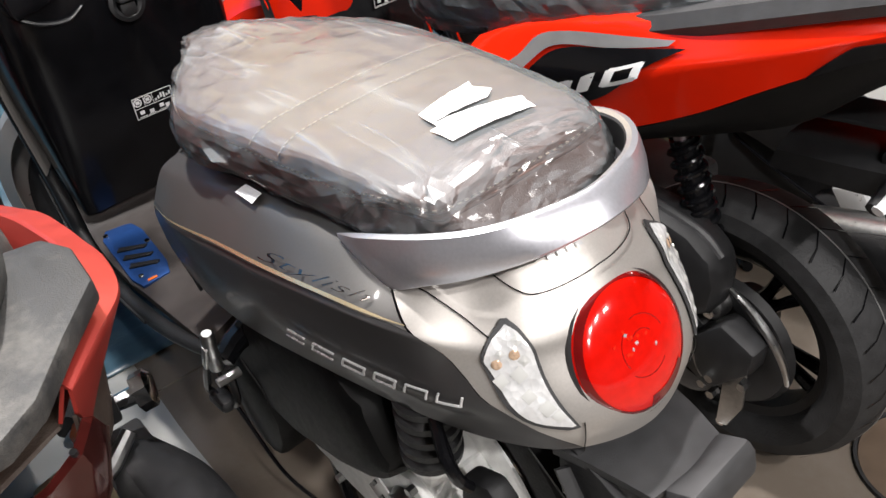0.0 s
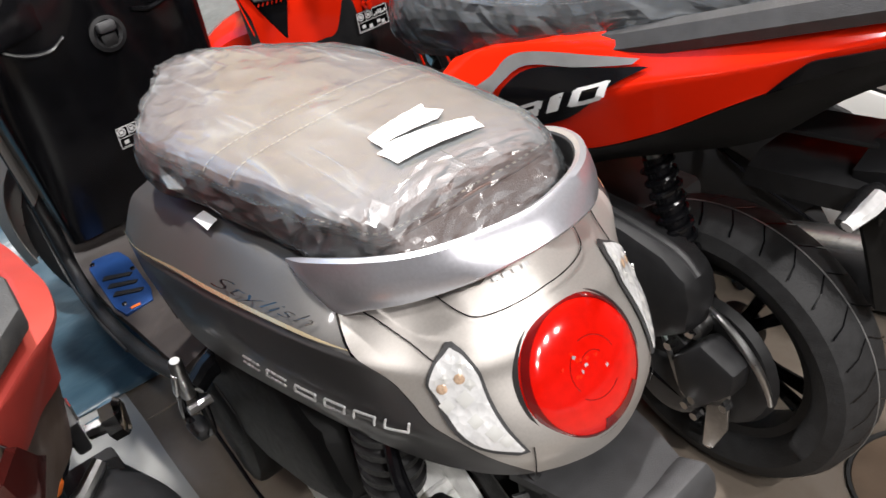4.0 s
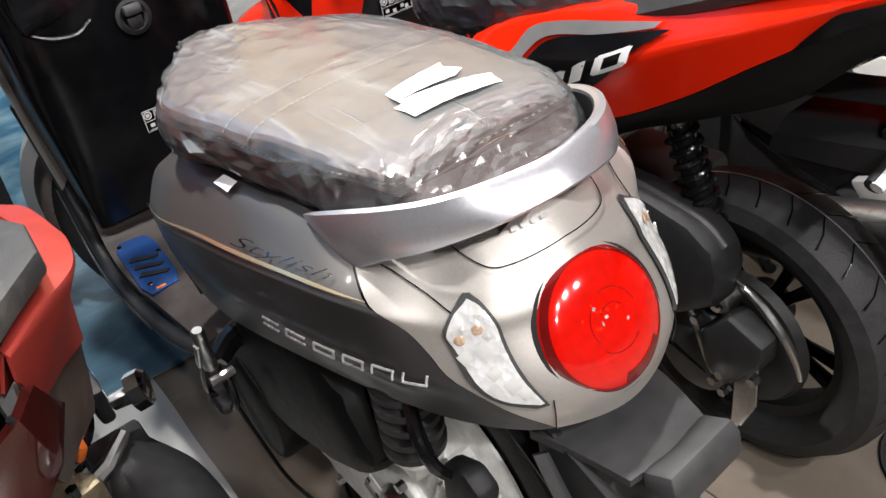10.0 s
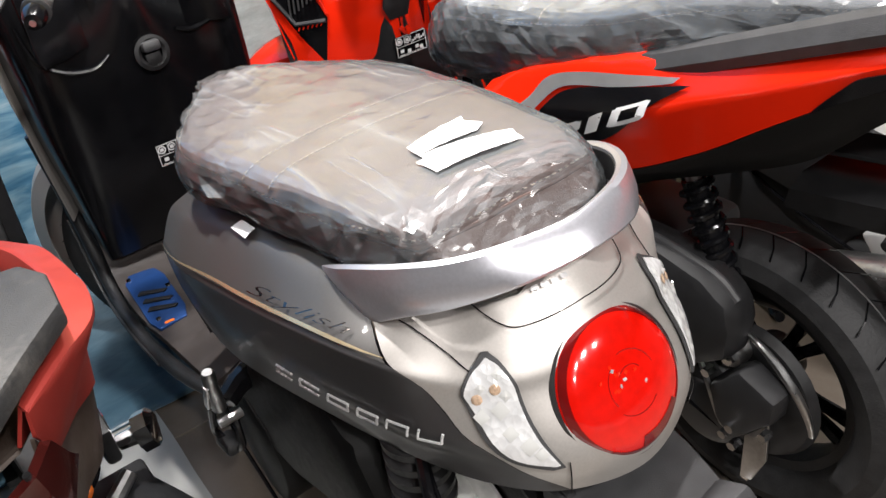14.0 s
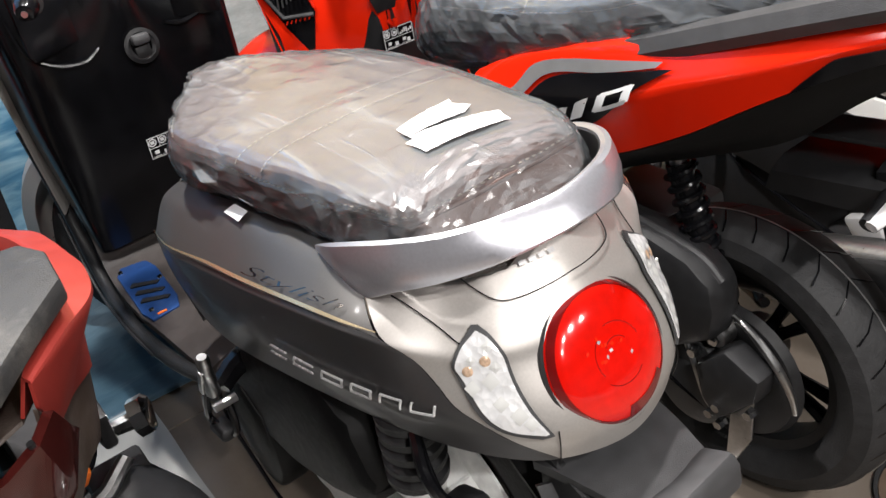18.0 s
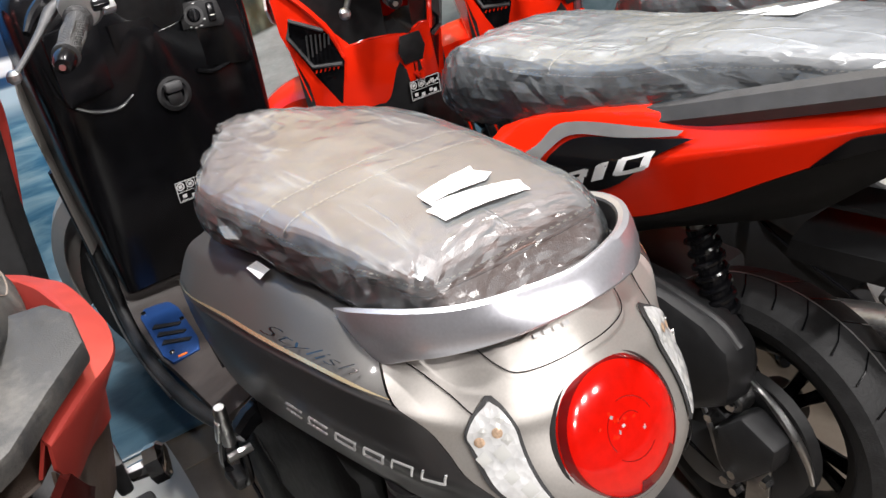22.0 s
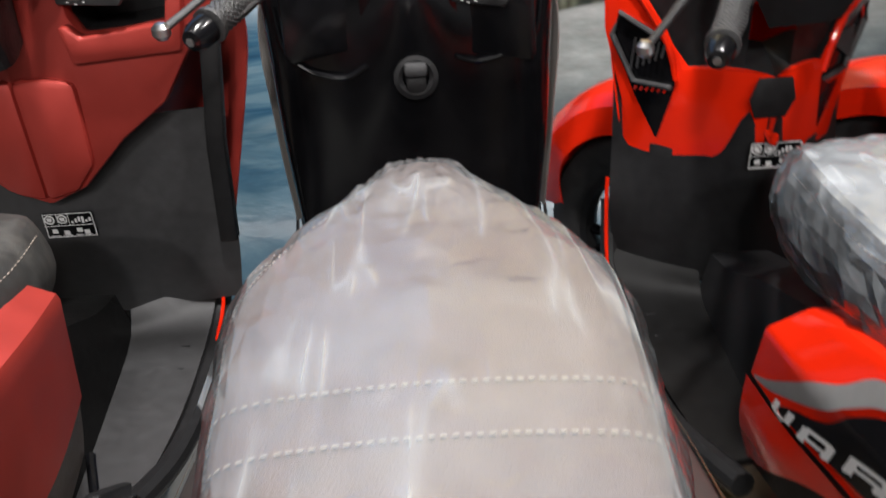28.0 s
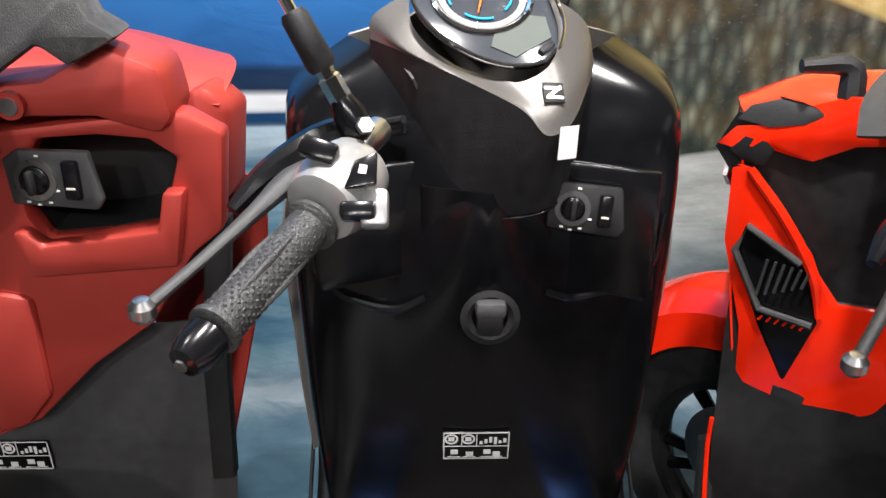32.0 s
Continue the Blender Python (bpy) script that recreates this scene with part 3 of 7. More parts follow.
# ---- shared parts of scooters ----
def wheel(parent, centre, radius, width, rim, turn=0.0, spokes=5, rim_paint=None):
    """A tyre with grooves, a rim and pairs of spokes; its axle lies along x before the turn about z."""
    m = Matrix.Translation(centre) @ pose(0, 0, 0, 0, 0, turn) @ pose(0, 0, 0, 0, 90, 0)
    w, ri = width / 2, rim
    prof = [(ri, -w * 0.55), (ri + 0.012, -w * 0.8), ((ri + radius) / 2, -w), (radius - 0.018, -w * 0.88), (radius - 0.004, -w * 0.5), (radius, 0), (radius - 0.004, w * 0.5), (radius - 0.018, w * 0.88),
            ((ri + radius) / 2, w), (ri + 0.012, w * 0.8), (ri, w * 0.55), (ri - 0.004, 0), (ri, -w * 0.55)]
    hold = new("wheel")
    hold.parent = parent
    part("tyre", lathe(prof, 96, m), RUBBER, hold, "black patterned rubber tyre")
    part("rim", lathe([(ri - 0.004, -w * 0.5), (ri + 0.006, -w * 0.6), (ri - 0.014, -w * 0.5), (ri - 0.02, 0), (ri - 0.012, w * 0.45), (ri + 0.003, w * 0.56), (ri - 0.004, w * 0.5), (ri - 0.004, -w * 0.5)], 48, m), rim_paint or MATT, hold)
    part("hub", lathe([(0.02, -0.05), (0.045, -0.045), (0.05, 0), (0.045, 0.045), (0.02, 0.05)], 24, m, True), MATT, hold)
    for k in range(spokes):
        for d in (-0.16, 0.16):
            a = 2 * math.pi * k / spokes + d
            b = 2 * math.pi * k / spokes + d * 0.4
            p0 = m @ Vector((0.03 * math.cos(b), 0.03 * math.sin(b), 0))
            p1 = m @ Vector(((ri - 0.012) * math.cos(a), (ri - 0.012) * math.sin(a), 0))
            part("spoke", tube([p0, p0.lerp(p1, 0.5), p1], [0.016, 0.010, 0.013], 8), BLACK, hold)
    groove = bmesh.new()
    for k in range(30):
        a = 2 * math.pi * k / 30
        for s in (-1, 1):
            pts = []
            for q, (da, f, rr) in enumerate(((0.0, 0.05, 0.0008), (0.07, 0.45, -0.002), (0.11, 0.8, -0.010))):
                pts.append(m @ Vector(((radius + rr) * math.cos(a + da), (radius + rr) * math.sin(a + da), s * f * w)))
            pts2 = [m @ Vector(((radius + rr) * math.cos(a + da + 0.011), (radius + rr) * math.sin(a + da + 0.011), s * f * w)) for da, f, rr in ((0.0, 0.05, 0.0008), (0.07, 0.45, -0.002), (0.11, 0.8, -0.010))]
            va, vb = [groove.verts.new(p) for p in pts], [groove.verts.new(p) for p in pts2]
            for i in range(2):
                groove.faces.new((va[i], va[i + 1], vb[i + 1], vb[i]))
    tagged(part("tread_groove", groove, BLACK, hold), kind="stuff")
    seam = lathe([(radius + 0.0012, -0.0008), (radius + 0.0012, 0.0008), (radius - 0.001, 0.0008), (radius - 0.001, -0.0008), (radius + 0.0012, -0.0008)], 64, m)
    part("mould_seam", seam, SILVERTAPE, hold)
    return hold


def info_label(parent, origin, out, w=0.083, h=0.047, up=(0, 0, 1)):
    """A black label with a white frame and small white signs."""
    m = facing(origin, out, up)
    lab = part("info_label", box(w, h, 0.0012, m, 0.0004, 1), BLACK, parent, "black label with white pictograms")
    t = 0.0014
    z = Matrix.Translation((0, 0, 0.0009))
    bars = []
    for x0, y0, ww, hh in ((-w / 2 + 0.001, -h / 2 + 0.001, w - 0.002, t), (-w / 2 + 0.001, h / 2 - 0.001 - t, w - 0.002, t), (-w / 2 + 0.001, -h / 2 + 0.001, t, h - 0.002), (w / 2 - 0.001 - t, -h / 2 + 0.001, t, h - 0.002),
                           (-w * 0.22, 0.0, t * 0.7, h / 2), (0.0, 0.0, t * 0.7, h / 2), (-w / 2, -0.001, w, t * 0.7)):
        bars.append(prism(quads(x0, y0, ww, hh), 0.0005, m @ z))
    for x, y, r in ((-w * 0.37, h * 0.25, 0.0085), (-w * 0.12, h * 0.25, 0.0085)):
        bars.append(lathe([(r * 0.72, 0), (r, 0), (r, 0.0005), (r * 0.72, 0.0005), (r * 0.72, 0)], 16, m @ z @ Matrix.Translation((x, y, 0))))
        bars.append(prism(quads(x - r * 0.45, y - r * 0.4, r * 0.9, r * 0.8), 0.0005, m @ z))
    rnd = random.Random(5)
    for k in range(6):
        bars.append(prism(quads(w * 0.05 + k * w * 0.07, h * (0.06 + 0.03 * (k % 3)), w * 0.045, h * (0.1 + 0.05 * (k % 4))), 0.0005, m @ z))
    for k, x in enumerate((-w * 0.33, -w * 0.1, w * 0.16, w * 0.3)):
        bars.append(prism(quads(x - 0.004, -h * (0.38 if k % 2 else 0.3), 0.009, h * 0.16), 0.0005, m @ z))
        bars.append(prism(quads(x - 0.008, -h * 0.42, 0.016, 0.0012), 0.0005, m @ z))
    part("pictogram", joined(*bars), WHITE, lab)
    return lab


def switch_plate(parent, origin, out, up=(0, 0, 1), material=GREY, sc=1.0):
    """Key switch with a smart-key knob and a rocker beside it."""
    m = facing(origin, out, up)
    pl = part("lock_plate", prism([(-0.05 * sc, -0.03 * sc), (0.047 * sc, -0.034 * sc), (0.055 * sc, -0.022 * sc), (0.045 * sc, 0.034 * sc), (-0.036 * sc, 0.034 * sc), (-0.053 * sc, 0.022 * sc)], 0.01, m, 0.003), material, parent)
    k = m @ Matrix.Translation((-0.018 * sc, 0.0, 0.01))
    part("knob_ring", lathe([(0.017 * sc, 0), (0.024 * sc, 0), (0.024 * sc, 0.002), (0.017 * sc, 0.002), (0.017 * sc, 0)], 28, k), STEEL if material is GREY else GREY, pl)
    part("knob", lathe([(0.0, 0.008), (0.012 * sc, 0.008), (0.016 * sc, 0.005), (0.016 * sc, 0.0)], 24, k), BLACK, pl)
    part("knob_grip", box(0.008 * sc, 0.028 * sc, 0.01, k @ Matrix.Translation((0, 0, 0.01)), 0.003), MATT, pl)
    part("rocker", box(0.018 * sc, 0.045 * sc, 0.01, m @ Matrix.Translation((0.025 * sc, 0.002 * sc, 0.012)), 0.003), BLACK, pl)
    part("rocker_mark", prism(quads(-0.005 * sc, -0.001, 0.01 * sc, 0.002), 0.0006, m @ Matrix.Translation((0.025 * sc, -0.006 * sc, 0.0172))), CREAM, pl)
    for x, y in ((-0.03, -0.026), (-0.018, -0.029), (-0.005, -0.026), (0.006, -0.012), (-0.012, 0.028)):
        part("knob_mark", prism(quads(x * sc - 0.002, y * sc - 0.001, 0.004, 0.002), 0.0006, m @ Matrix.Translation((0, 0, 0.0102))), WHITE, pl)
    return pl


def handle_set(parent, m, side, silver_switch=True, mirror=True, tape=False):
    """Grip, bar end, lever, switch box and mirror stem of one side; side -1 is the left. Built along its bar in the steering pose m."""
    def P(x, y, z):
        return m @ Vector((side * x, y, z))
    end, g0 = P(0.319, -0.056, 0.026), P(0.200, -0.002, 0.023)
    axis = (end - g0).normalized()
    part("grip", tube([g0, g0.lerp(end, 0.03), g0.lerp(end, 0.06), g0.lerp(end, 0.5), g0.lerp(end, 0.93), g0.lerp(end, 0.95), g0.lerp(end, 0.985), end], [0.0225, 0.0225, 0.0175, 0.0165, 0.0165, 0.02, 0.02, 0.0165], 20), GRIPRUB, parent, "black pimpled rubber grip")
    rib = bmesh.new()
    up = Vector((0, 0, 1))
    sidev = axis.cross(up).normalized()
    upv = sidev.cross(axis)
    for a in (0.9, 2.0, 3.4, 4.6, 5.6):
        d = math.cos(a) * sidev + math.sin(a) * upv
        t = tube([g0.lerp(end, 0.2) + d * 0.0158, g0.lerp(end, 0.5) + d * 0.0162, g0.lerp(end, 0.8) + d * 0.0158], [0.001, 0.0034, 0.001], 8, 9)
        me = bpy.data.meshes.new("piece")
        t.to_mesh(me)
        rib.from_mesh(me)
        t.free()
    part("grip_rib", rib, GRIPRUB, parent)
    pim = bmesh.new()
    for i in range(26):
        for j in range(18):
            a = 2 * math.pi * (j + 0.5 * (i % 2)) / 18
            d = math.cos(a) * sidev + math.sin(a) * upv
            c = g0.lerp(end, 0.1 + 0.8 * i / 25) + d * 0.0166
            e1, e2 = axis * 0.0017, d.cross(axis) * 0.0017
            top = pim.verts.new(c + d * 0.0013)
            ring = [pim.verts.new(c + q) for q in (e1, e2, -e1, -e2)]
            for q in range(4):
                pim.faces.new((ring[q], ring[(q + 1) % 4], top))
    bmesh.ops.recalc_face_normals(pim, faces=pim.faces[:])
    tagged(part("grip_texture", pim, GRIPRUB, parent), kind="stuff")
    part("bar_end", tube([end, end + axis * 0.004, end + axis * 0.02, end + axis * 0.03, end + axis * 0.032], [0.012, 0.0165, 0.0155, 0.0115, 0.006], 20), BLACK, parent, "black bar end weight")
    part("bar_end_screw", tube([end + axis * 0.03, end + axis * 0.034], 0.005, 6), STEEL, parent)
    part("bar_tube", tube([P(0.095, 0.04, 0.04), P(0.11, 0.03, 0.043), P(0.13, 0.022, 0.044), g0], 0.0125, 14, 14), STEEL if silver_switch else MATT, parent)
    c = P(0.165, 0.006, 0.032)
    mm = axis_to(c, axis)
    part("switch_box", lathe([(0.018, -0.032), (0.03, -0.03), (0.035, -0.012), (0.035, 0.014), (0.03, 0.028), (0.022, 0.032)], 20, mm, True), SILVERTAPE if silver_switch else MATT, parent, "silver painted switch housing" if silver_switch else "")
    fm = facing(c + Vector((0, -0.02, 0.028)), (0.0, -0.75, 0.65))
    part("dimmer_switch", box(0.03, 0.016, 0.014, fm @ pose(-0.012, 0.012, 0.002, 0, 0, -20), 0.003), BLACK, parent)
    part("horn_button", prism([(-0.012, -0.016), (0.012, -0.008), (0.008, 0.018), (-0.008, 0.008)], 0.007, fm @ pose(0.022, -0.006, -0.002, 0, 0, -10), 0.002), BLACK, parent)
    part("horn_mark", prism(quads(-0.003, -0.003, 0.006, 0.007), 0.0006, fm @ pose(0.022, -0.005, 0.0052, 0, 0, -10)), WHITE, parent)
    part("turn_switch", box(0.028, 0.014, 0.02, fm @ pose(0.018, -0.034, -0.008), 0.004), BLACK, parent)
    part("switch_clamp", box(0.022, 0.03, 0.02, fm @ pose(0.03, -0.03, -0.016), 0.004), SILVERTAPE if silver_switch else MATT, parent)
    b = P(0.337, 0.035, 0.019)
    part("lever", tube([P(0.15, 0.046, 0.04), P(0.18, 0.056, 0.036), P(0.225, 0.05, 0.03), P(0.285, 0.042, 0.023), b], [0.008, 0.012, 0.008, 0.006, 0.006], 12, 24, 0.8), GREY if silver_switch else MATT, parent, "dark brake lever")
    part("lever_ball", lathe([(0.0, -0.011), (0.006, -0.0095), (0.0105, -0.004), (0.0105, 0.004), (0.006, 0.0095), (0.0, 0.011)], 18, Matrix.Translation(b)), STEEL, parent)
    part("lever_bracket", tube([P(0.11, 0.045, 0.05), P(0.14, 0.062, 0.048), P(0.19, 0.078, 0.04), P(0.23, 0.076, 0.03)], [0.012, 0.016, 0.012, 0.006], 10, 10), BLACK, parent)
    if mirror:
        p = P(0.122, 0.02, 0.055)
        d = (m.to_3x3() @ Vector((side * 0.004, 0.03, 0.1))).normalized()
        part("mirror_clamp", tube([p, p + d * 0.02, p + d * 0.034], [0.013, 0.014, 0.009], 12), BLACK, parent)
        part("clamp_bolt", tube([p + Vector((0.004, -0.012, 0.012)), p + Vector((0.006, -0.021, 0.016))], [0.008, 0.0065], 6), STEEL, parent)
        part("mirror_nut", tube([p + d * 0.032, p + d * 0.052, p + d * 0.054, p + d * 0.062], [0.0095, 0.0095, 0.0075, 0.0075], 6), CHROME, parent)
        part("stem_boot", tube([p + d * 0.06, p + d * 0.064, p + d * 0.105, p + d * 0.11], [0.010, 0.0125, 0.0115, 0.009], 14), MATT, parent, "black rubber stem sleeve")
        part("mirror_stem", tube([p + d * 0.1, p + d * 0.2, p + d * 0.26 + Vector((side * 0.03, 0, 0.02))], 0.005, 10, 8), CHROME, parent)
        hm = look(p + d * 0.27 + Vector((side * 0.06, 0.0, 0.05)), Vector((side * 0.1, -2.0, 1.6))) 
        part("mirror_head", lathe([(0.0, -0.02), (0.04, -0.018), (0.055, -0.006), (0.056, 0.004), (0.05, 0.006)], 28, hm @ Matrix.Diagonal((1.25, 0.85, 1, 1))), BLACK, parent)
        part("mirror_glass", lathe([(0.0, 0.0055), (0.051, 0.0055), (0.051, 0.003)], 28, hm @ Matrix.Diagonal((1.25, 0.85, 1, 1))), CHROME, parent)


# ---- the grey scooter ----
def steering(origin, degrees, rake=24):
    """A turn of the handlebars about the raked steering axis."""
    k = Vector((0, -math.sin(radians(rake)), math.cos(radians(rake))))
    return Matrix.Translation(origin) @ Matrix.Rotation(radians(degrees), 4, k)

COWL = [
    [(-0.172, 0.46, 0.420), (-0.195, 0.30, 0.475), (-0.198, 0.17, 0.505), (-0.178, 0.0, 0.528), (-0.158, -0.14, 0.550), (-0.130, -0.23, 0.560), (-0.080, -0.280, 0.552), (0.0, -0.302, 0.545)],
    [(-0.182, 0.48, 0.480), (-0.204, 0.31, 0.525), (-0.208, 0.15, 0.555), (-0.197, 0.02, 0.568), (-0.174, -0.10, 0.580), (-0.146, -0.20, 0.585), (-0.089, -0.280, 0.582), (0.0, -0.304, 0.580)],
    [(-0.186, 0.48, 0.535), (-0.209, 0.30, 0.565), (-0.214, 0.13, 0.597), (-0.208, 0.02, 0.607), (-0.188, -0.10, 0.612), (-0.156, -0.195, 0.615), (-0.088, -0.268, 0.612), (0.0, -0.292, 0.615)],
    [(-0.193, 0.445, 0.578), (-0.2125, 0.305, 0.607), (-0.2155, 0.095, 0.655), (-0.205, -0.045, 0.677), (-0.182, -0.137, 0.677), (-0.140, -0.197, 0.652), (-0.081, -0.245, 0.650), (0.0, -0.268, 0.652)],
    [(-0.190, 0.44, 0.592), (-0.210, 0.30, 0.622), (-0.212, 0.09, 0.671), (-0.200, -0.05, 0.693), (-0.176, -0.14, 0.692), (-0.130, -0.195, 0.672), (-0.077, -0.235, 0.670), (0.0, -0.256, 0.674)],
    [(-0.168, 0.43, 0.637), (-0.178, 0.29, 0.668), (-0.175, 0.11, 0.708), (-0.163, -0.035, 0.718), (-0.140, -0.12, 0.716), (-0.102, -0.165, 0.706), (-0.066, -0.20, 0.708), (0.0, -0.222, 0.712)],
    [(-0.140, 0.42, 0.655), (-0.150, 0.29, 0.685), (-0.148, 0.12, 0.720), (-0.135, -0.02, 0.728), (-0.115, -0.10, 0.730), (-0.086, -0.14, 0.735), (-0.056, -0.165, 0.740), (0.0, -0.185, 0.744)],
]
COWL = Half(row + [(-row[-2][0], row[-2][1], row[-2][2])] for row in COWL)
COWL_R = mirrored(COWL)

# seat: y, half width at the bottom, half width at its widest, bottom z, widest z, shoulder z, top z
SEAT = [
    (0.575, 0.004, 0.018, 0.690, 0.720, 0.738, 0.742), (0.545, 0.028, 0.041, 0.684, 0.715, 0.748, 0.757), (0.48, 0.060, 0.072, 0.678, 0.712, 0.754, 0.770), (0.40, 0.112, 0.128, 0.680, 0.715, 0.758, 0.776),
    (0.30, 0.152, 0.170, 0.700, 0.732, 0.766, 0.783), (0.18, 0.152, 0.168, 0.717, 0.744, 0.775, 0.791), (0.06, 0.140, 0.156, 0.722, 0.750, 0.782, 0.797), (-0.03, 0.126, 0.143, 0.720, 0.748, 0.784, 0.799),
    (-0.075, 0.122, 0.139, 0.712, 0.741, 0.784, 0.799), (-0.115, 0.110, 0.127, 0.706, 0.740, 0.782, 0.797), (-0.145, 0.096, 0.114, 0.703, 0.738, 0.775, 0.788), (-0.163, 0.084, 0.102, 0.702, 0.735, 0.763, 0.770), (-0.182, 0.064, 0.080, 0.701, 0.730, 0.750, 0.754), (-0.198, 0.036, 0.048, 0.701, 0.724, 0.736, 0.738)]


def seat_rings(table, grow=0.0, n=40, dip=0.0, fineness=22):
    rows = []
    for k in range(n):
        y, wb, wm, zb, zm, zs, zt = cr(table, k / (n - 1))
        wb, wm = max(wb, 0.002) + grow, max(wm, 0.003) + grow
        half = [(0, zb - dip), (wb * 0.7, zb - dip), (wb, zb + 0.003 - dip), (wm, zm), (wm * 0.93, zs - 0.004 + grow), (wm * 0.76, zs + (zt - zs) * 0.55 + grow), (wm * 0.4, zt - 0.002 + grow), (0, zt + grow)]
        fine = curve(half, fineness)
        ring = [(x, y, z) for x, z in fine] + [(-x, y, z) for x, z in fine[-2:0:-1]]
        rows.append(ring)
    return rows


def seat_point(table, s, f, lift=0.0):
    """A point of a seat: s along it from the front, f from -1 (left widest edge) over 0 (top) to 1."""
    y, wb, wm, zb, zm, zs, zt = cr(table, s)
    half = [(0, zt), (wm * 0.4, zt - 0.002), (wm * 0.76, zs + (zt - zs) * 0.55), (wm * 0.93, zs - 0.004), (wm, zm)]
    x, z = cr(half, abs(f))
    return np.array((math.copysign(x, f) if f else 0.0, y, z + lift))


def wrap(table, grow, seed, dip, n=64, amp=0.006):
    """A film drawn over a seat: flat facets with sharp creases, taut on top and crumpled round the sides."""
    rnd = random.Random(int(seed * 10))
    rings = seat_rings(table, grow, n, dip, 26)
    out = []
    for k, ring in enumerate(rings):
        cz = sum(p[2] for p in ring) / len(ring)
        hi = max(p[2] for p in ring)
        step = abs(rings[min(k + 1, n - 1)][0][1] - rings[max(k - 1, 0)][0][1]) / 2
        row = []
        for x, y, z in ring:
            slack = min(max((hi - 0.010 - z) / 0.03, 0.0), 1.0)
            crowd = 0.35 + 1.3 * max(0.0, noise.noise((x * 11 + seed, y * 13, z * 9)))
            big = noise.noise((x * 16 + seed, y * 17, z * 11))
            rise = amp * (slack * (crowd * rnd.uniform(-0.55, 0.75) + 0.5 * big) + (1 - slack) * (0.10 * rnd.uniform(-1, 1) + 0.22 * noise.noise((x * 9 + y * 20, y * 6 - x * 9, seed))))
            d = Vector((x, 0, z - cz)).normalized()
            p = Vector((x, y, z)) + d * max(rise, 0.002 - grow)
            if 0 < k < n - 1:
                p.y += step * rnd.uniform(-0.42, 0.42)
                p.z += 0.002 * slack * rnd.uniform(-1, 1)
            row.append(p)
        out.append(row)
    bm = sheet(out, closed=True, cap=True)
    bmesh.ops.triangulate(bm, faces=bm.faces[:])
    for f in bm.faces:
        f.smooth = False
    return bm


def stitched(table, line, parent, name="seam", step=0.007):
    """A row of single stitches along (s, f) points of a seat."""
    pts = [seat_point(table, *cr(line, k / 160), 0.0018) for k in range(161)]
    bm = bmesh.new()
    run = 0.0
    for a, b in zip(pts, pts[1:]):
        d = np.linalg.norm(b - a)
        run += d
        if run > step:
            run = 0.0
            c, t = Vector((a + b) / 2), Vector(b - a).normalized()
            u = Vector((0, 0, 1))
            sd = t.cross(u).normalized() * 0.0011
            vs = [bm.verts.new(c + t * 0.0022 * i + sd * j + u * k) for i in (-1, 1) for j in (-1, 1) for k in (0.0, 0.001)]
            for q in ((1, 3, 7, 5), (0, 1, 5, 4), (2, 6, 7, 3), (0, 2, 3, 1), (4, 5, 7, 6)):
                bm.faces.new([vs[w] for w in q])
    bmesh.ops.recalc_face_normals(bm, faces=bm.faces[:])
    tagged(part(name, bm, STITCH, parent), kind="stuff")


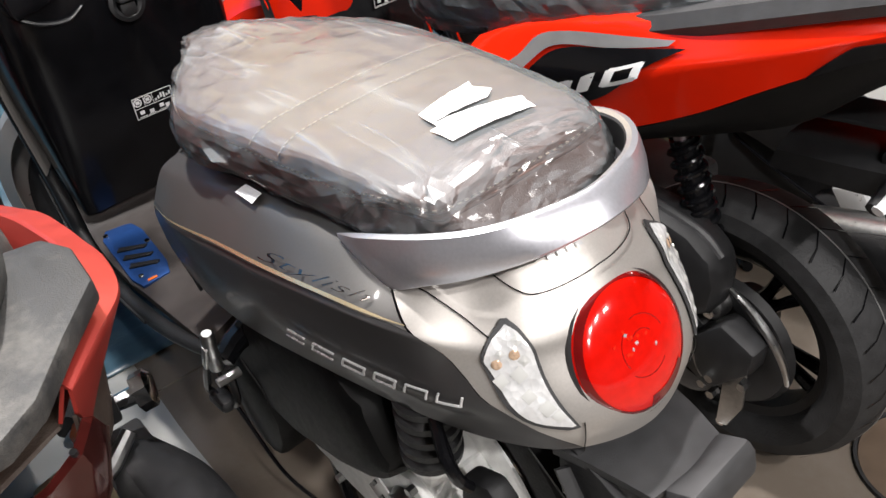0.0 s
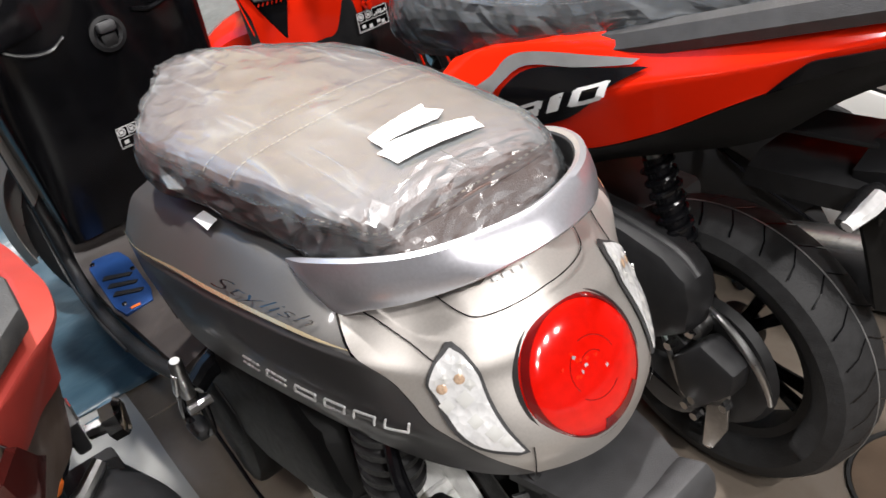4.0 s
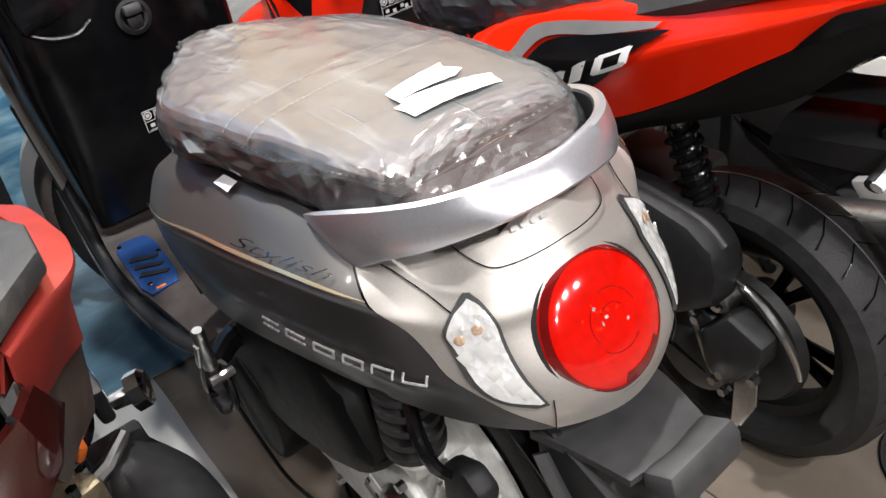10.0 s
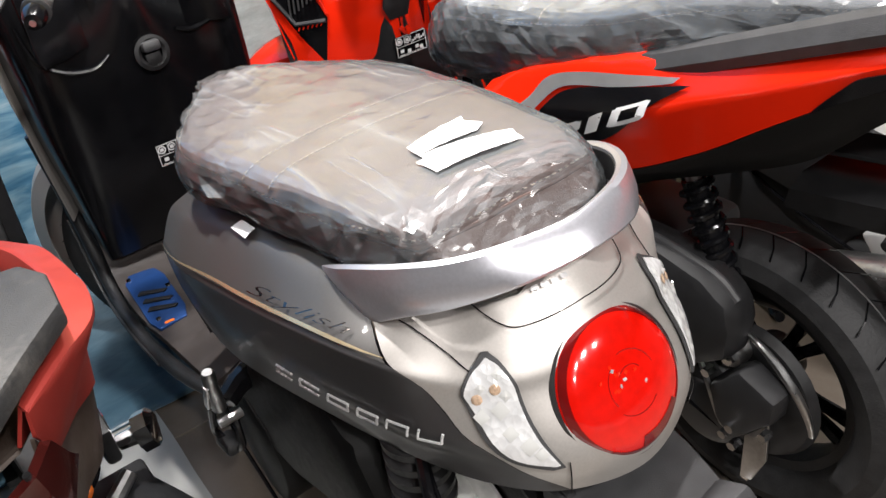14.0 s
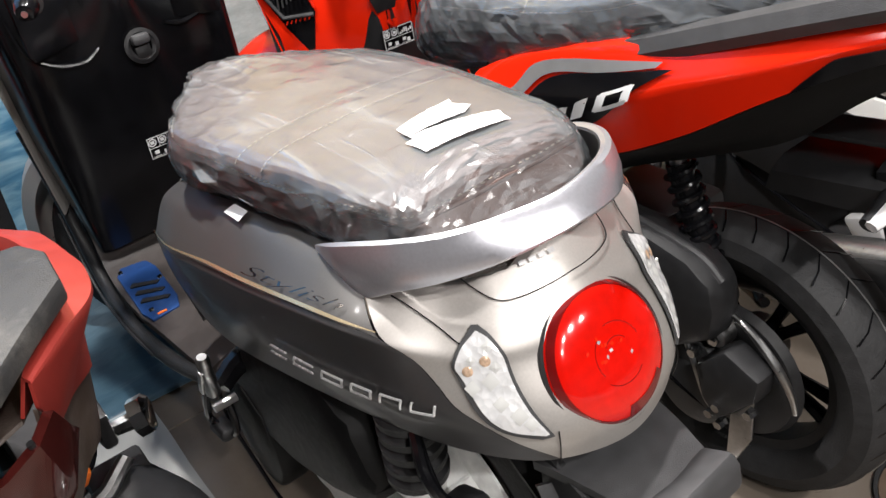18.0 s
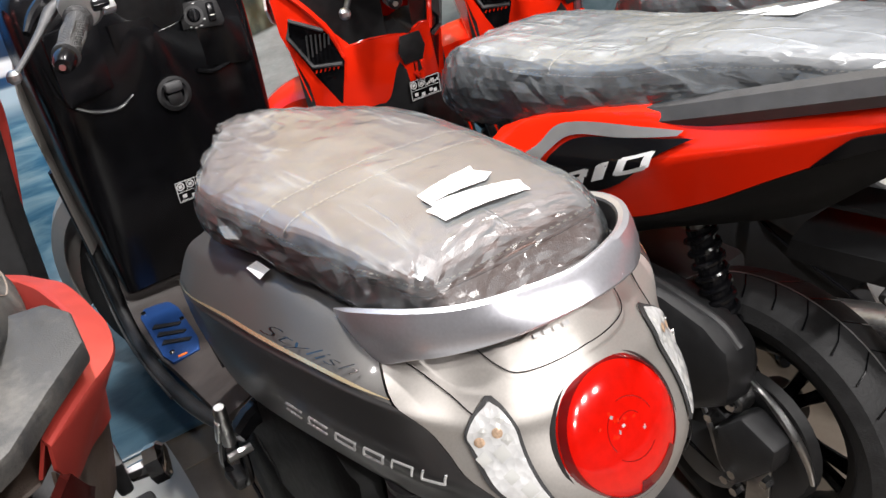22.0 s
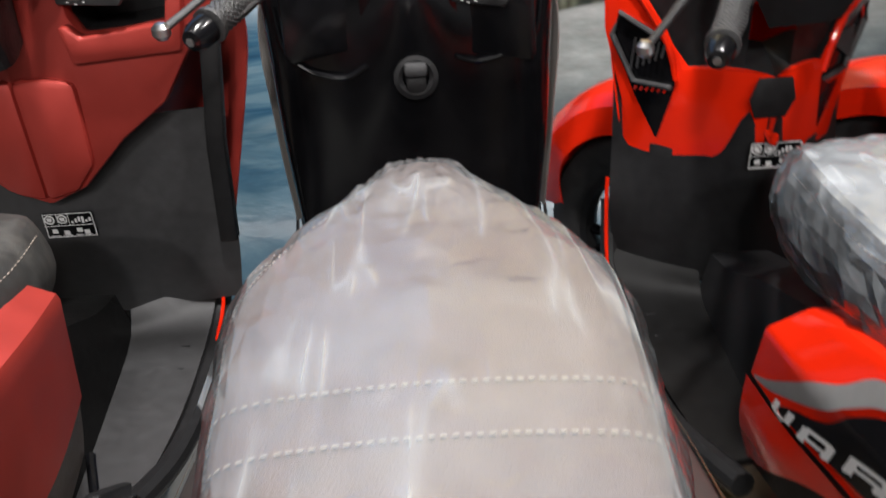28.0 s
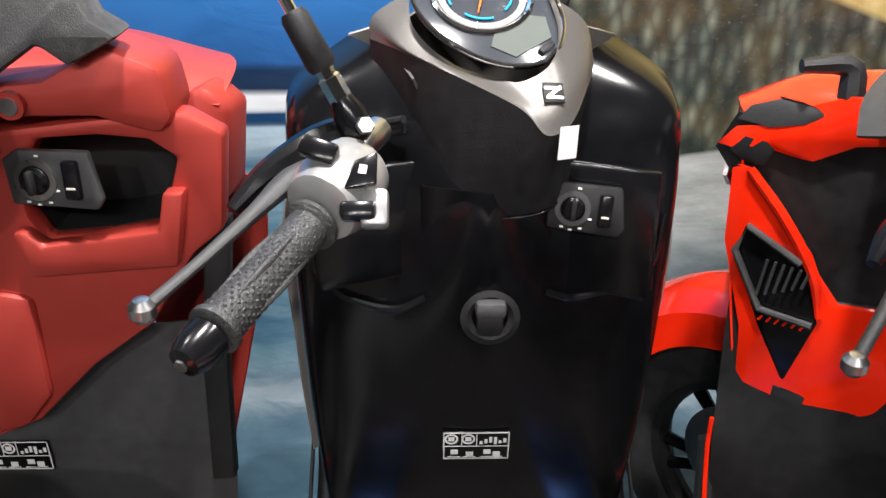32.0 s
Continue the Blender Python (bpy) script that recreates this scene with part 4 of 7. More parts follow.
def grey_scooter():
    S = thing("scooter", "warm silver-grey retro scooter with film-wrapped brown seat", "scooter", "parked scooters")
    # rear bodywork
    for side, net in ((-1, COWL), (1, COWL_R)):
        edge = [(0.0, 0.655), (0.2, 0.668), (0.4, 0.666), (0.56, 0.664), (0.598, 0.650), (0.65, 0.556), (0.722, 0.425), (0.769, 0.295), (0.80, 0.175), (0.835, 0.08), (0.858, 0.0)]

        def border(u):
            for (ua, va), (ub, vb) in zip(edge, edge[1:]):
                if u <= ub:
                    return va + (vb - va) * (u - ua) / (ub - ua)
            return 0.0
        us = [k / 130 for k in range(131)]
        rise = lambda v: 0.598 - 0.138 * (v - 0.655) / 0.345
        # same paint as the tail; its shade is put into a greyer colour
        part("side_cowl", sheet([[surf(net, f * rise(border(0.5) + (1 - border(0.5)) * j / 20), (border(f * 0.598) if j == 0 else border(f * 0.598) + (1 - border(f * 0.598)) * j / 20)) for j in range(21)] for f in us], 0.003), COWLSHADE, S, "satin silver upper side panel in shaded grey")
        tail = []
        for j in range(31):
            v = j / 30
            start = rise(v) if v >= 0.655 else float(np.interp(v, [q[1] for q in edge[:3:-1]], [q[0] for q in edge[:3:-1]]))
            tail.append([surf(net, start + 0.0015 + (1 - start - 0.0015) * f, v) for f in us])
        part("tail_cowl", sheet(tail, 0.003), SILVER, S, "satin warm silver tail panel")
        # below the crease the silver is coloured dark, as shade on the side
        part("lower_cowl", sheet([[surf(net, u * 0.857, border(u * 0.857) * 0.992 * j / 24) for j in range(25)] for u in us], 0.003), COWLDARK, S, "satin silver lower side panel in shaded dark grey")
        fl = 1 if normal(net, 0.3, 0.4)[0] * side > 0 else -1
        line = [(0.0, 0.648), (0.08, 0.66), (0.21, 0.688), (0.30, 0.684), (0.425, 0.68), (0.50, 0.677), (0.59, 0.674)]
        wide = [0.002, 0.004, 0.006, 0.008, 0.0085, 0.008, 0.002]
        part("gold_stripe", band(net, [(u, v - w) for (u, v), w in zip(line, wide)], [(u, v + w) for (u, v), w in zip(line, wide)], 70, 3, 0.0042, fl), GOLD, S, "thin gold pinstripe")
        for seam in ([(0.60, 0.80), (0.63, 0.785), (0.70, 0.735), (0.745, 0.685)], [(0.874, 0.225), (0.868, 0.12), (0.858, 0.0)], [(0.735, 0.95), (0.76, 0.905), (0.80, 0.85), (0.833, 0.81), (0.86, 0.79), (0.90, 0.786), (0.95, 0.79), (1.0, 0.795)]):
            part("panel_seam", tube([surf(net, *cr(seam, k / 24)) + 0.0032 * normal(net, *cr(seam, k / 24), fl) for k in range(25)], 0.0007, 6), BLACK, S)
        # the model name, as plain chrome blocks
        for k in range(6):
            u, v = 0.415 + 0.0535 * k, 0.300 + 0.0035 * k
            w, h = 0.036, 0.046
            corners = {"a": (u, v), "b": (u + w, v), "c": (u + w + 0.002, v + h), "d": (u + 0.002, v + h)}
            strokes = (("dc", "ba", "ab"), ("cd", "da", "ab"), ("dc", "cb", "ba", "ad"), ("dc", "cb", "ba", "ad"), ("da", "dc", "cb"), ("da", "ab", "cb"))[k]
            bars = []
            for st in strokes:
                p, q = corners[st[0]], corners[st[1]]
                bars.append(tube([surf(net, p[0] + (q[0] - p[0]) * f / 6, p[1] + (q[1] - p[1]) * f / 6) + 0.0046 * normal(net, p[0] + (q[0] - p[0]) * f / 6, p[1] + (q[1] - p[1]) * f / 6, fl) for f in range(7)], 0.0014, 6))
            part("name_block", joined(*bars), BRIGHT, S)
        polys = lettering("Stylish", 1.0)
        wid = max(x for p in polys for x, y in p)
        if side < 0:
            part("script_badge", laid(net, polys, lambda x, y: (0.305 + 0.215 * x / wid, 0.702 + 0.006 * x / wid + 0.052 * y), 0.0056, fl), mat("dark_chrome", (0.25, 0.22, 0.2), 0.2, 1.0), S, "small dark script badge")
        # turn signal
        L0 = [(0.781, 0.722), (0.745, 0.662), (0.738, 0.55), (0.769, 0.425), (0.805, 0.272), (0.855, 0.222)]
        R0 = [(0.785, 0.722), (0.808, 0.69), (0.825, 0.605), (0.832, 0.455), (0.844, 0.345), (0.861, 0.228)]
        Lb = [(u - 0.006, v + (0.018, 0.004, 0, -0.012, -0.020, -0.022)[i]) for i, (u, v) in enumerate(L0)]
        Rb = [(u + 0.006, v + (0.018, 0.010, 0.006, -0.002, -0.006, -0.020)[i]) for i, (u, v) in enumerate(R0)]
        ind = part("turn_signal", band(net, Lb, Rb, 24, 8, 0.0045, fl, 0.002), GREY, S, "dark signal gasket")
        part("lens", band(net, L0, R0, 24, 8, 0.0062, fl, 0.001), CLEAR, ind, "clear faceted lens")
        for u, v in ((0.792, 0.60), (0.762, 0.525)):
            n = normal(net, u, v, fl)
            part("bulb", lathe([(0.0, 0.0012), (0.0035, 0.0009), (0.0052, 0.0)], 14, axis_to(surf(net, u, v) + 0.0072 * n, n)), AMBER, ind)
        for u, v, r in ((0.80, 0.67, 0.006), (0.772, 0.44, 0.008), (0.80, 0.46, 0.009), (0.81, 0.38, 0.008), (0.83, 0.33, 0.009), (0.842, 0.29, 0.007), (0.765, 0.61, 0.005), (0.81, 0.53, 0.006)):
            n = normal(net, u, v, fl)
            part("lens_facet", lathe([(0.0, 0.002), (r * 0.7, 0.0004), (r, 0.0)], 4, axis_to(surf(net, u, v) + 0.0068 * n, n, (0.3, 0.2, 1))), PALE, ind)
        # small paper sticker
    fl = 1 if normal(COWL, 0.3, 0.9)[0] < 0 else -1
    part("paper_sticker", band(COWL, [(0.245, 0.88), (0.253, 0.955)], [(0.283, 0.855), (0.288, 0.93)], 4, 4, 0.0075, fl, 0.0004), WHITE, S, "small white paper sticker")
    # front of the seat box and inner tray
    part("seat_box", sheet([[(x, y, z) for x, y, z in row] for row in patch([
        [(-0.172, 0.455, 0.40), (-0.10, 0.505, 0.40), (0.0, 0.515, 0.40), (0.10, 0.505, 0.40), (0.172, 0.455, 0.40)],
        [(-0.184, 0.48, 0.54), (-0.10, 0.52, 0.54), (0.0, 0.53, 0.54), (0.10, 0.52, 0.54), (0.184, 0.48, 0.54)],
        [(-0.140, 0.42, 0.656), (-0.08, 0.47, 0.66), (0.0, 0.49, 0.665), (0.08, 0.47, 0.66), (0.140, 0.42, 0.656)]], 24, 14)], 0.003), GREY, S)
    part("under_seat_tray", sheet([[(s * 0.14 * f, y, z) for f, s in ((1, -1), (0.5, -1), (0, 1), (0.5, 1), (1, 1))] for y, z in ((0.43, 0.65), (0.3, 0.682), (0.12, 0.715), (-0.04, 0.722))], 0.004), MATT, S)
    # tail lamp
    n = Vector((0, -0.885, 0.465))
    c = Vector((0, -0.270, 0.627))
    tm = axis_to(c, n)
    lamp_ob = part("tail_lamp", lathe([(0.0712, -0.001), (0.0725, 0.0005), (0.0745, -0.002), (0.076, -0.03), (0.0712, -0.03), (0.0712, -0.001)], 64, tm), COWLDARK, S, "round red tail lamp with dark bezel")
    part("lens", lathe([(0.0, 0.020), (0.02, 0.0192), (0.04, 0.0165), (0.056, 0.012), (0.066, 0.006), (0.0705, 0.0), (0.0712, -0.01)], 64, tm), REDLENS, lamp_ob, "glossy red domed lens")
    dome = lambda r: float(np.interp(r, [0, 0.02, 0.04, 0.056, 0.066, 0.0705], [0.02, 0.0192, 0.0165, 0.012, 0.006, 0.0]))
    part("lens_rim", lathe([(r, dome(r) + 0.0005) for r in (0.0645, 0.0665, 0.0685, 0.0702)], 64, tm), DARKLENS, lamp_ob, "dark red lens rim")
    part("lower_segment", sheet([[tm @ Vector((r * math.sin(a), -r * math.cos(a), dome(r) + 0.0005)) for r in (0.053, 0.058, 0.0648)] for a in [(-0.15 + 0.95 * k / 16) for k in range(17)]]), DARKLENS, lamp_ob)
    for a0, a1, r in ((0.2, 1.7, 0.030), (2.2, 3.6, 0.027), (3.9, 5.4, 0.031), (0.6, 2.4, 0.016)):
        part("reflector_ring", tube([tm @ Vector((r * math.cos(a0 + (a1 - a0) * q / 10), r * math.sin(a0 + (a1 - a0) * q / 10), dome(r) + 0.0001)) for q in range(11)], 0.0004, 6), DARKLENS, lamp_ob)
    rnd = random.Random(4)
    for q in range(12):
        x, y = -0.008 + rnd.gauss(0, 0.013), 0.002 + rnd.gauss(0, 0.010)
        part("reflector_facet", box(0.0035, 0.0028, 0.0008, tm @ Matrix.Translation((x, y, dome(math.hypot(x, y)) + 0.0004)) @ pose(0, 0, 0, rnd.uniform(-25, 25), rnd.uniform(-25, 25), rnd.uniform(0, 90))), RED if q % 3 else BRIGHT, lamp_ob)
    # emblem panel under the rail
    for q in range(5):
        u = 0.918 + 0.0205 * q
        fc = 1 if normal(COWL, 0.95, 0.88)[1] < 0 else -1
        part("badge_block", band(COWL, [(min(u, 0.999), 0.872), (min(u + 0.015, 0.9999), 0.872)], [(min(u, 0.999), 0.888), (min(u + 0.015, 0.9999), 0.888)], 4, 3, 0.0045, fc), SILVERTAPE, S)
    # grab rail: a tall blade between its inner top edge and its outer lower edge, with a dark inner side
    crest = [(0.153, -0.027, 0.731), (0.152, -0.060, 0.746), (0.145, -0.105, 0.762), (0.128, -0.148, 0.773), (0.100, -0.182, 0.779), (0.060, -0.206, 0.784), (0.0, -0.220, 0.786)]
    brim = [(0.155, -0.030, 0.727), (0.158, -0.072, 0.717), (0.157, -0.114, 0.709), (0.145, -0.156, 0.727), (0.116, -0.194, 0.739), (0.066, -0.233, 0.755), (0.0, -0.250, 0.764)]
    crest = curve([(-x, y, z) for x, y, z in crest] + crest[-2::-1], 84)
    brim = curve([(-x, y, z) for x, y, z in brim] + brim[-2::-1], 84)
    grid, liner = [], []
    for k, (p, q) in enumerate(zip(crest, brim)):
        p, q = Vector(p), Vector(q)
        d = Vector(crest[min(k + 1, 83)] - crest[max(k - 1, 0)]).normalized()
        d.z = 0
        outw = d.cross(Vector((0, 0, 1))).normalized()
        if outw.dot(Vector((p.x, p.y + 0.05, 0))) < 0:
            outw = -outw
        f = min(1.0, (p - q).length / 0.04)
        up = Vector((0, 0, 1))
        sec = [p - up * 0.004 * f, p, p + outw * 0.005 * f + up * 0.0025 * f, p + outw * 0.011 * f + up * 0.001 * f, p.lerp(q, 0.3) + outw * 0.010 * f + up * 0.001 * f, p.lerp(q, 0.65) + outw * 0.007 * f + up * 0.001 * f, q + outw * 0.001 * f + up * 0.003 * f, q, q - outw * 0.006 * f - up * 0.003 * f, q - outw * 0.022 * f + up * 0.002 * f]
        grid.append(sec)
        liner.append([p - up * 0.003 * f - outw * 0.0006, p - up * 0.018 * f - outw * 0.0015, p.lerp(q, 0.8) - outw * 0.016 * f - up * 0.004 * f, q - outw * 0.020 * f])
    part("grab_rail", sheet(grid, closed=True, cap=True), RAIL_SILVER, S, "silver wrap-around pillion grab rail")
    part("rail_liner", sheet(liner, 0.001), MATT, S, "black inner side of the rail")
    # seat
    seat = part("seat", sheet(seat_rings(SEAT), closed=True, cap=True), LEATHER, S, "brown leatherette seat")
    stitched(SEAT, [(0.416, -0.80), (0.413, 0.0), (0.416, 0.80)], seat, "cross_seam")
    stitched(SEAT, [(0.450, -0.80), (0.447, 0.0), (0.450, 0.80)], seat, "cross_seam")
    RIM = [(0.53, -0.98), (0.565, -0.80), (0.64, -0.745), (0.705, -0.735), (0.755, -0.66), (0.785, -0.35), (0.79, 0.0), (0.785, 0.35), (0.755, 0.66), (0.705, 0.735), (0.64, 0.745), (0.565, 0.80), (0.53, 0.98)]
    stitched(SEAT, RIM, seat, "rear_seam")
    part("piping", tube([seat_point(SEAT, *cr([(u + 0.010, v * 1.03) for u, v in RIM], q / 80), -0.0012) for q in range(81)], 0.0034, 8), LEATHER, seat)
    stitched(SEAT, [(0.15, -0.70), (0.35, -0.80), (0.6, -0.85)], seat, "side_seam")
    for k, (ca, cb) in enumerate(((((-0.027, -0.017), (0.060, 0.003), (0.053, -0.010), (0.063, -0.030), (0.042, -0.045), (-0.030, -0.042)), 0), (((-0.031, -0.044), (0.071, -0.066), (0.062, -0.096), (-0.039, -0.086), (-0.041, -0.052), (-0.032, -0.054)), 1))):
        bm = bmesh.new()
        def top_z(x, y):
            s = min(((abs(cr(SEAT, q / 80)[0] - y), q / 80) for q in range(81)))[1]
            row = cr(SEAT, s)
            return row[6] - 0.012 * (x / 0.1) ** 2
        vs = [bm.verts.new((x, y, top_z(x, y) + 0.0072 + 0.0006 * k)) for x, y in ragged(list(ca), 0.0011, 11 + k)]
        bm.faces.new(vs)
        bmesh.ops.triangulate(bm, faces=bm.faces[:])
        bmesh.ops.recalc_face_normals(bm, faces=bm.faces[:])
        part("paper_tag", bm, WHITE, seat, "torn white paper tag on the film")
    part("film_wrap", wrap(SEAT, 0.0045, 3.0, 0.0, 54, 0.0080), FILM, seat, "creased clear packing film")
    # floor board, mats and leg shield
    net = [[(-0.205, 0.40, 0.325), (-0.10, 0.44, 0.325), (0, 0.45, 0.325), (0.10, 0.44, 0.325), (0.205, 0.40, 0.325)],
           [(-0.205, 0.62, 0.285), (-0.14, 0.62, 0.290), (0, 0.62, 0.292), (0.14, 0.62, 0.290), (0.205, 0.62, 0.285)],
           [(-0.215, 0.78, 0.285), (-0.14, 0.78, 0.288), (0, 0.78, 0.290), (0.14, 0.78, 0.288), (0.215, 0.78, 0.285)],
           [(-0.205, 0.94, 0.290), (-0.14, 0.94, 0.295), (0, 0.94, 0.298), (0.14, 0.94, 0.295), (0.205, 0.94, 0.290)],
           [(-0.195, 1.02, 0.36), (-0.13, 1.01, 0.36), (0, 1.00, 0.36), (0.13, 1.01, 0.36), (0.195, 1.02, 0.36)]]
    part("floor_board", sheet(patch(net, 30, 30), 0.02), BOARD, S, "brown-grey plastic floor board")
    for s in (-1, 1):
        part("sill", tube([(s * 0.205, 0.36, 0.345), (s * 0.218, 0.50, 0.305), (s * 0.224, 0.64, 0.275), (s * 0.226, 0.78, 0.265), (s * 0.216, 0.95, 0.275), (s * 0.21, 1.06, 0.40), (s * 0.225, 1.07, 0.60)], [0.010, 0.013, 0.014, 0.014, 0.014, 0.013, 0.012], 12, 40), MATT, S)
        part("sill_trim", tube([(s * 0.238, 0.62, 0.278), (s * 0.241, 0.78, 0.27), (s * 0.236, 0.95, 0.285), (s * 0.228, 1.06, 0.41)], 0.003, 6, 20), MATT, S)
        m = pose(s * 0.168, 0.795, 0.302, 0, 0, s * 4)
        pad = [(-0.028, -0.118), (0.026, -0.112), (0.036, -0.07), (0.038, 0.07), (0.028, 0.115), (-0.024, 0.12), (-0.038, 0.09), (-0.038, -0.08)]
        mat_ob = part("foot_plate", prism(pad, 0.007, m, 0.002), BLUE, S, "blue metal foot plate")
        part("plate_base", prism([(x * 1.12, y * 1.05) for x, y in pad], 0.005, m @ Matrix.Translation((0, 0, -0.005)), 0.001), MATT, mat_ob)
        for k in range(3):
            part("rubber_strip", prism([(-0.03, -0.012 + 0.035 * k - 0.035), (0.018, -0.035 + 0.035 * k - 0.035), (0.026, -0.028 + 0.035 * k - 0.035), (-0.022, 0.0 + 0.035 * k - 0.035)], 0.004, m @ Matrix.Translation((0, 0, 0.0065)), 0.001), MATT, mat_ob)
        for x, y in ((-0.028, 0.1), (0.03, 0.02), (-0.02, -0.085)):
            part("screw", lathe([(0.0, 0.0035), (0.005, 0.003), (0.006, 0.0)], 12, m @ Matrix.Translation((x, y, 0.0066))), CHROME, mat_ob)
        part("red_tag", box(0.018, 0.006, 0.002, m @ Matrix.Translation((s * 0.006, -0.108, 0.0075))), ORANGE, mat_ob)
    shield = [[(-0.195, 0.99, 0.33), (-0.185, 0.945, 0.34), (-0.10, 0.935, 0.345), (0, 0.93, 0.345), (0.10, 0.935, 0.345), (0.185, 0.945, 0.34), (0.195, 0.99, 0.33)],
              [(-0.208, 1.0, 0.46), (-0.192, 0.935, 0.46), (-0.10, 0.918, 0.46), (0, 0.912, 0.46), (0.10, 0.918, 0.46), (0.192, 0.935, 0.46), (0.208, 1.0, 0.46)],
              [(-0.222, 1.01, 0.60), (-0.198, 0.93, 0.60), (-0.10, 0.91, 0.60), (0, 0.900, 0.60), (0.10, 0.91, 0.60), (0.198, 0.93, 0.60), (0.222, 1.01, 0.60)],
              [(-0.226, 1.02, 0.74), (-0.200, 0.925, 0.74), (-0.10, 0.905, 0.74), (0, 0.888, 0.74), (0.10, 0.905, 0.74), (0.200, 0.925, 0.74), (0.226, 1.02, 0.74)],
              [(-0.226, 1.03, 0.87), (-0.204, 0.945, 0.87), (-0.10, 0.92, 0.86), (0, 0.885, 0.85), (0.10, 0.92, 0.86), (0.204, 0.945, 0.87), (0.226, 1.03, 0.87)],
              [(-0.216, 1.04, 0.945), (-0.192, 0.965, 0.945), (-0.10, 0.94, 0.93), (0, 0.91, 0.915), (0.10, 0.94, 0.93), (0.192, 0.965, 0.945), (0.216, 1.04, 0.945)],
              [(-0.150, 1.05, 0.995), (-0.12, 1.0, 0.995), (-0.07, 0.965, 0.98), (0, 0.94, 0.97), (0.07, 0.965, 0.98), (0.12, 1.0, 0.995), (0.150, 1.05, 0.995)]]
    part("leg_shield", sheet(patch(shield, 60, 44), 0.004), BLACK, S, "black inner leg shield")
    for s in (-1, 1):
        # pocket with a raised lip
        part("pocket", prism([(-0.058, -0.06), (0.052, -0.075), (0.058, -0.06), (0.055, 0.075), (-0.052, 0.085), (-0.06, 0.07)] if s > 0 else [(-0.052, -0.06), (0.058, -0.045), (0.06, 0.08), (0.052, 0.085), (-0.055, 0.075), (-0.058, -0.045)], 0.012, facing((s * 0.128, 0.917, 0.812), (-s * 0.12, -1, 0.1)), 0.004), BLACK, S)
        part("pocket_lip", tube([(s * 0.066, 0.895, 0.752 if s > 0 else 0.745), (s * 0.10, 0.898, 0.742 if s > 0 else 0.728), (s * 0.15, 0.905, 0.752 if s > 0 else 0.738), (s * 0.186, 0.918, 0.775 if s > 0 else 0.77), (s * 0.196, 0.928, 0.83)], [0.004, 0.005, 0.005, 0.005, 0.003], 8, 24), BLACK, S)
    part("key_collar", lathe([(0.02, 0.0), (0.031, 0.0), (0.033, 0.006), (0.026, 0.008), (0.02, 0.004), (0.02, 0.0)], 28, facing((0.005, 0.884, 0.728), (0, -1, 0.12))), MATT, S)
    part("bag_hook", box(0.034, 0.02, 0.026, facing((0.005, 0.878, 0.742), (0, -1, 0.12)), 0.006), GREY, S)
    part("hook_plate", box(0.03, 0.026, 0.012, facing((0.005, 0.882, 0.716), (0, -1, 0.12)), 0.004), MATT, S)
    info_label(S, (-0.004, 0.9035, 0.526), (0, -1, -0.085))
    switch_plate(S, (0.103, 0.902, 0.850), (-0.10, -1, 0.25), (0.08, 0, 1), MATT, 0.78)
    # neck below the head, front panel
    part("neck_cover", sheet([[(x * f, y, z) for x, y in ((-0.085, 0.95), (-0.068, 0.905), (0, 0.888), (0.068, 0.905), (0.085, 0.95))] for f, z in ((1.05, 0.72), (1.0, 0.78), (0.98, 0.83), (0.96, 0.875))], 0.003), BLACK, S)
    front = [[(-0.224, 1.02, 0.42), (-0.16, 1.09, 0.44), (0, 1.13, 0.46), (0.16, 1.09, 0.44), (0.224, 1.02, 0.42)],
             [(-0.235, 1.02, 0.60), (-0.17, 1.10, 0.62), (0, 1.15, 0.64), (0.17, 1.10, 0.62), (0.235, 1.02, 0.60)],
             [(-0.235, 1.03, 0.80), (-0.17, 1.11, 0.82), (0, 1.16, 0.84), (0.17, 1.11, 0.82), (0.235, 1.03, 0.80)],
             [(-0.15, 1.05, 0.997), (-0.10, 1.09, 1.0), (0, 1.11, 1.0), (0.10, 1.09, 1.0), (0.15, 1.05, 0.997)]]
    part("front_cowl", sheet(patch(front, 40, 30), 0.003), SILVER, S)
    # steering head, turned to the lock
    A = steering((0.0, 0.82, 0.97), 42)
    T = steering((0.018, 0.967, 0.954), 38.7) @ Matrix.Rotation(radians(22), 4, "X") @ Matrix.Diagonal((0.88, 0.815, 0.815, 1.0))
    rim = [(-0.082, 1.0, 1.052), (-0.076, 0.962, 1.024), (-0.040, 0.926, 0.999), (0.009, 0.906, 0.988), (0.031, 0.9, 0.988), (0.058, 0.910, 1.003), (0.068, 0.945, 1.026), (0.060, 0.985, 1.054)]
    shoulder = [(-0.119, 0.995, 1.029), (-0.086, 0.945, 1.009), (-0.030, 0.907, 0.993), (0.020, 0.883, 0.977), (0.046, 0.872, 0.966), (0.070, 0.888, 0.975), (0.094, 0.932, 0.997), (0.101, 0.982, 1.026)]
    crease = [(-0.123, 0.987, 1.007), (-0.078, 0.938, 1.002), (-0.022, 0.895, 0.988), (0.027, 0.870, 0.969), (0.051, 0.860, 0.947), (0.077, 0.878, 0.953), (0.099, 0.925, 0.976), (0.112, 0.97, 0.986)]
    cheek = [(-0.119, 0.988, 0.953), (-0.074, 0.935, 0.939), (-0.028, 0.894, 0.928), (0.016, 0.876, 0.913), (0.046, 0.868, 0.905), (0.071, 0.882, 0.918), (0.092, 0.922, 0.946), (0.109, 0.97, 0.949)]
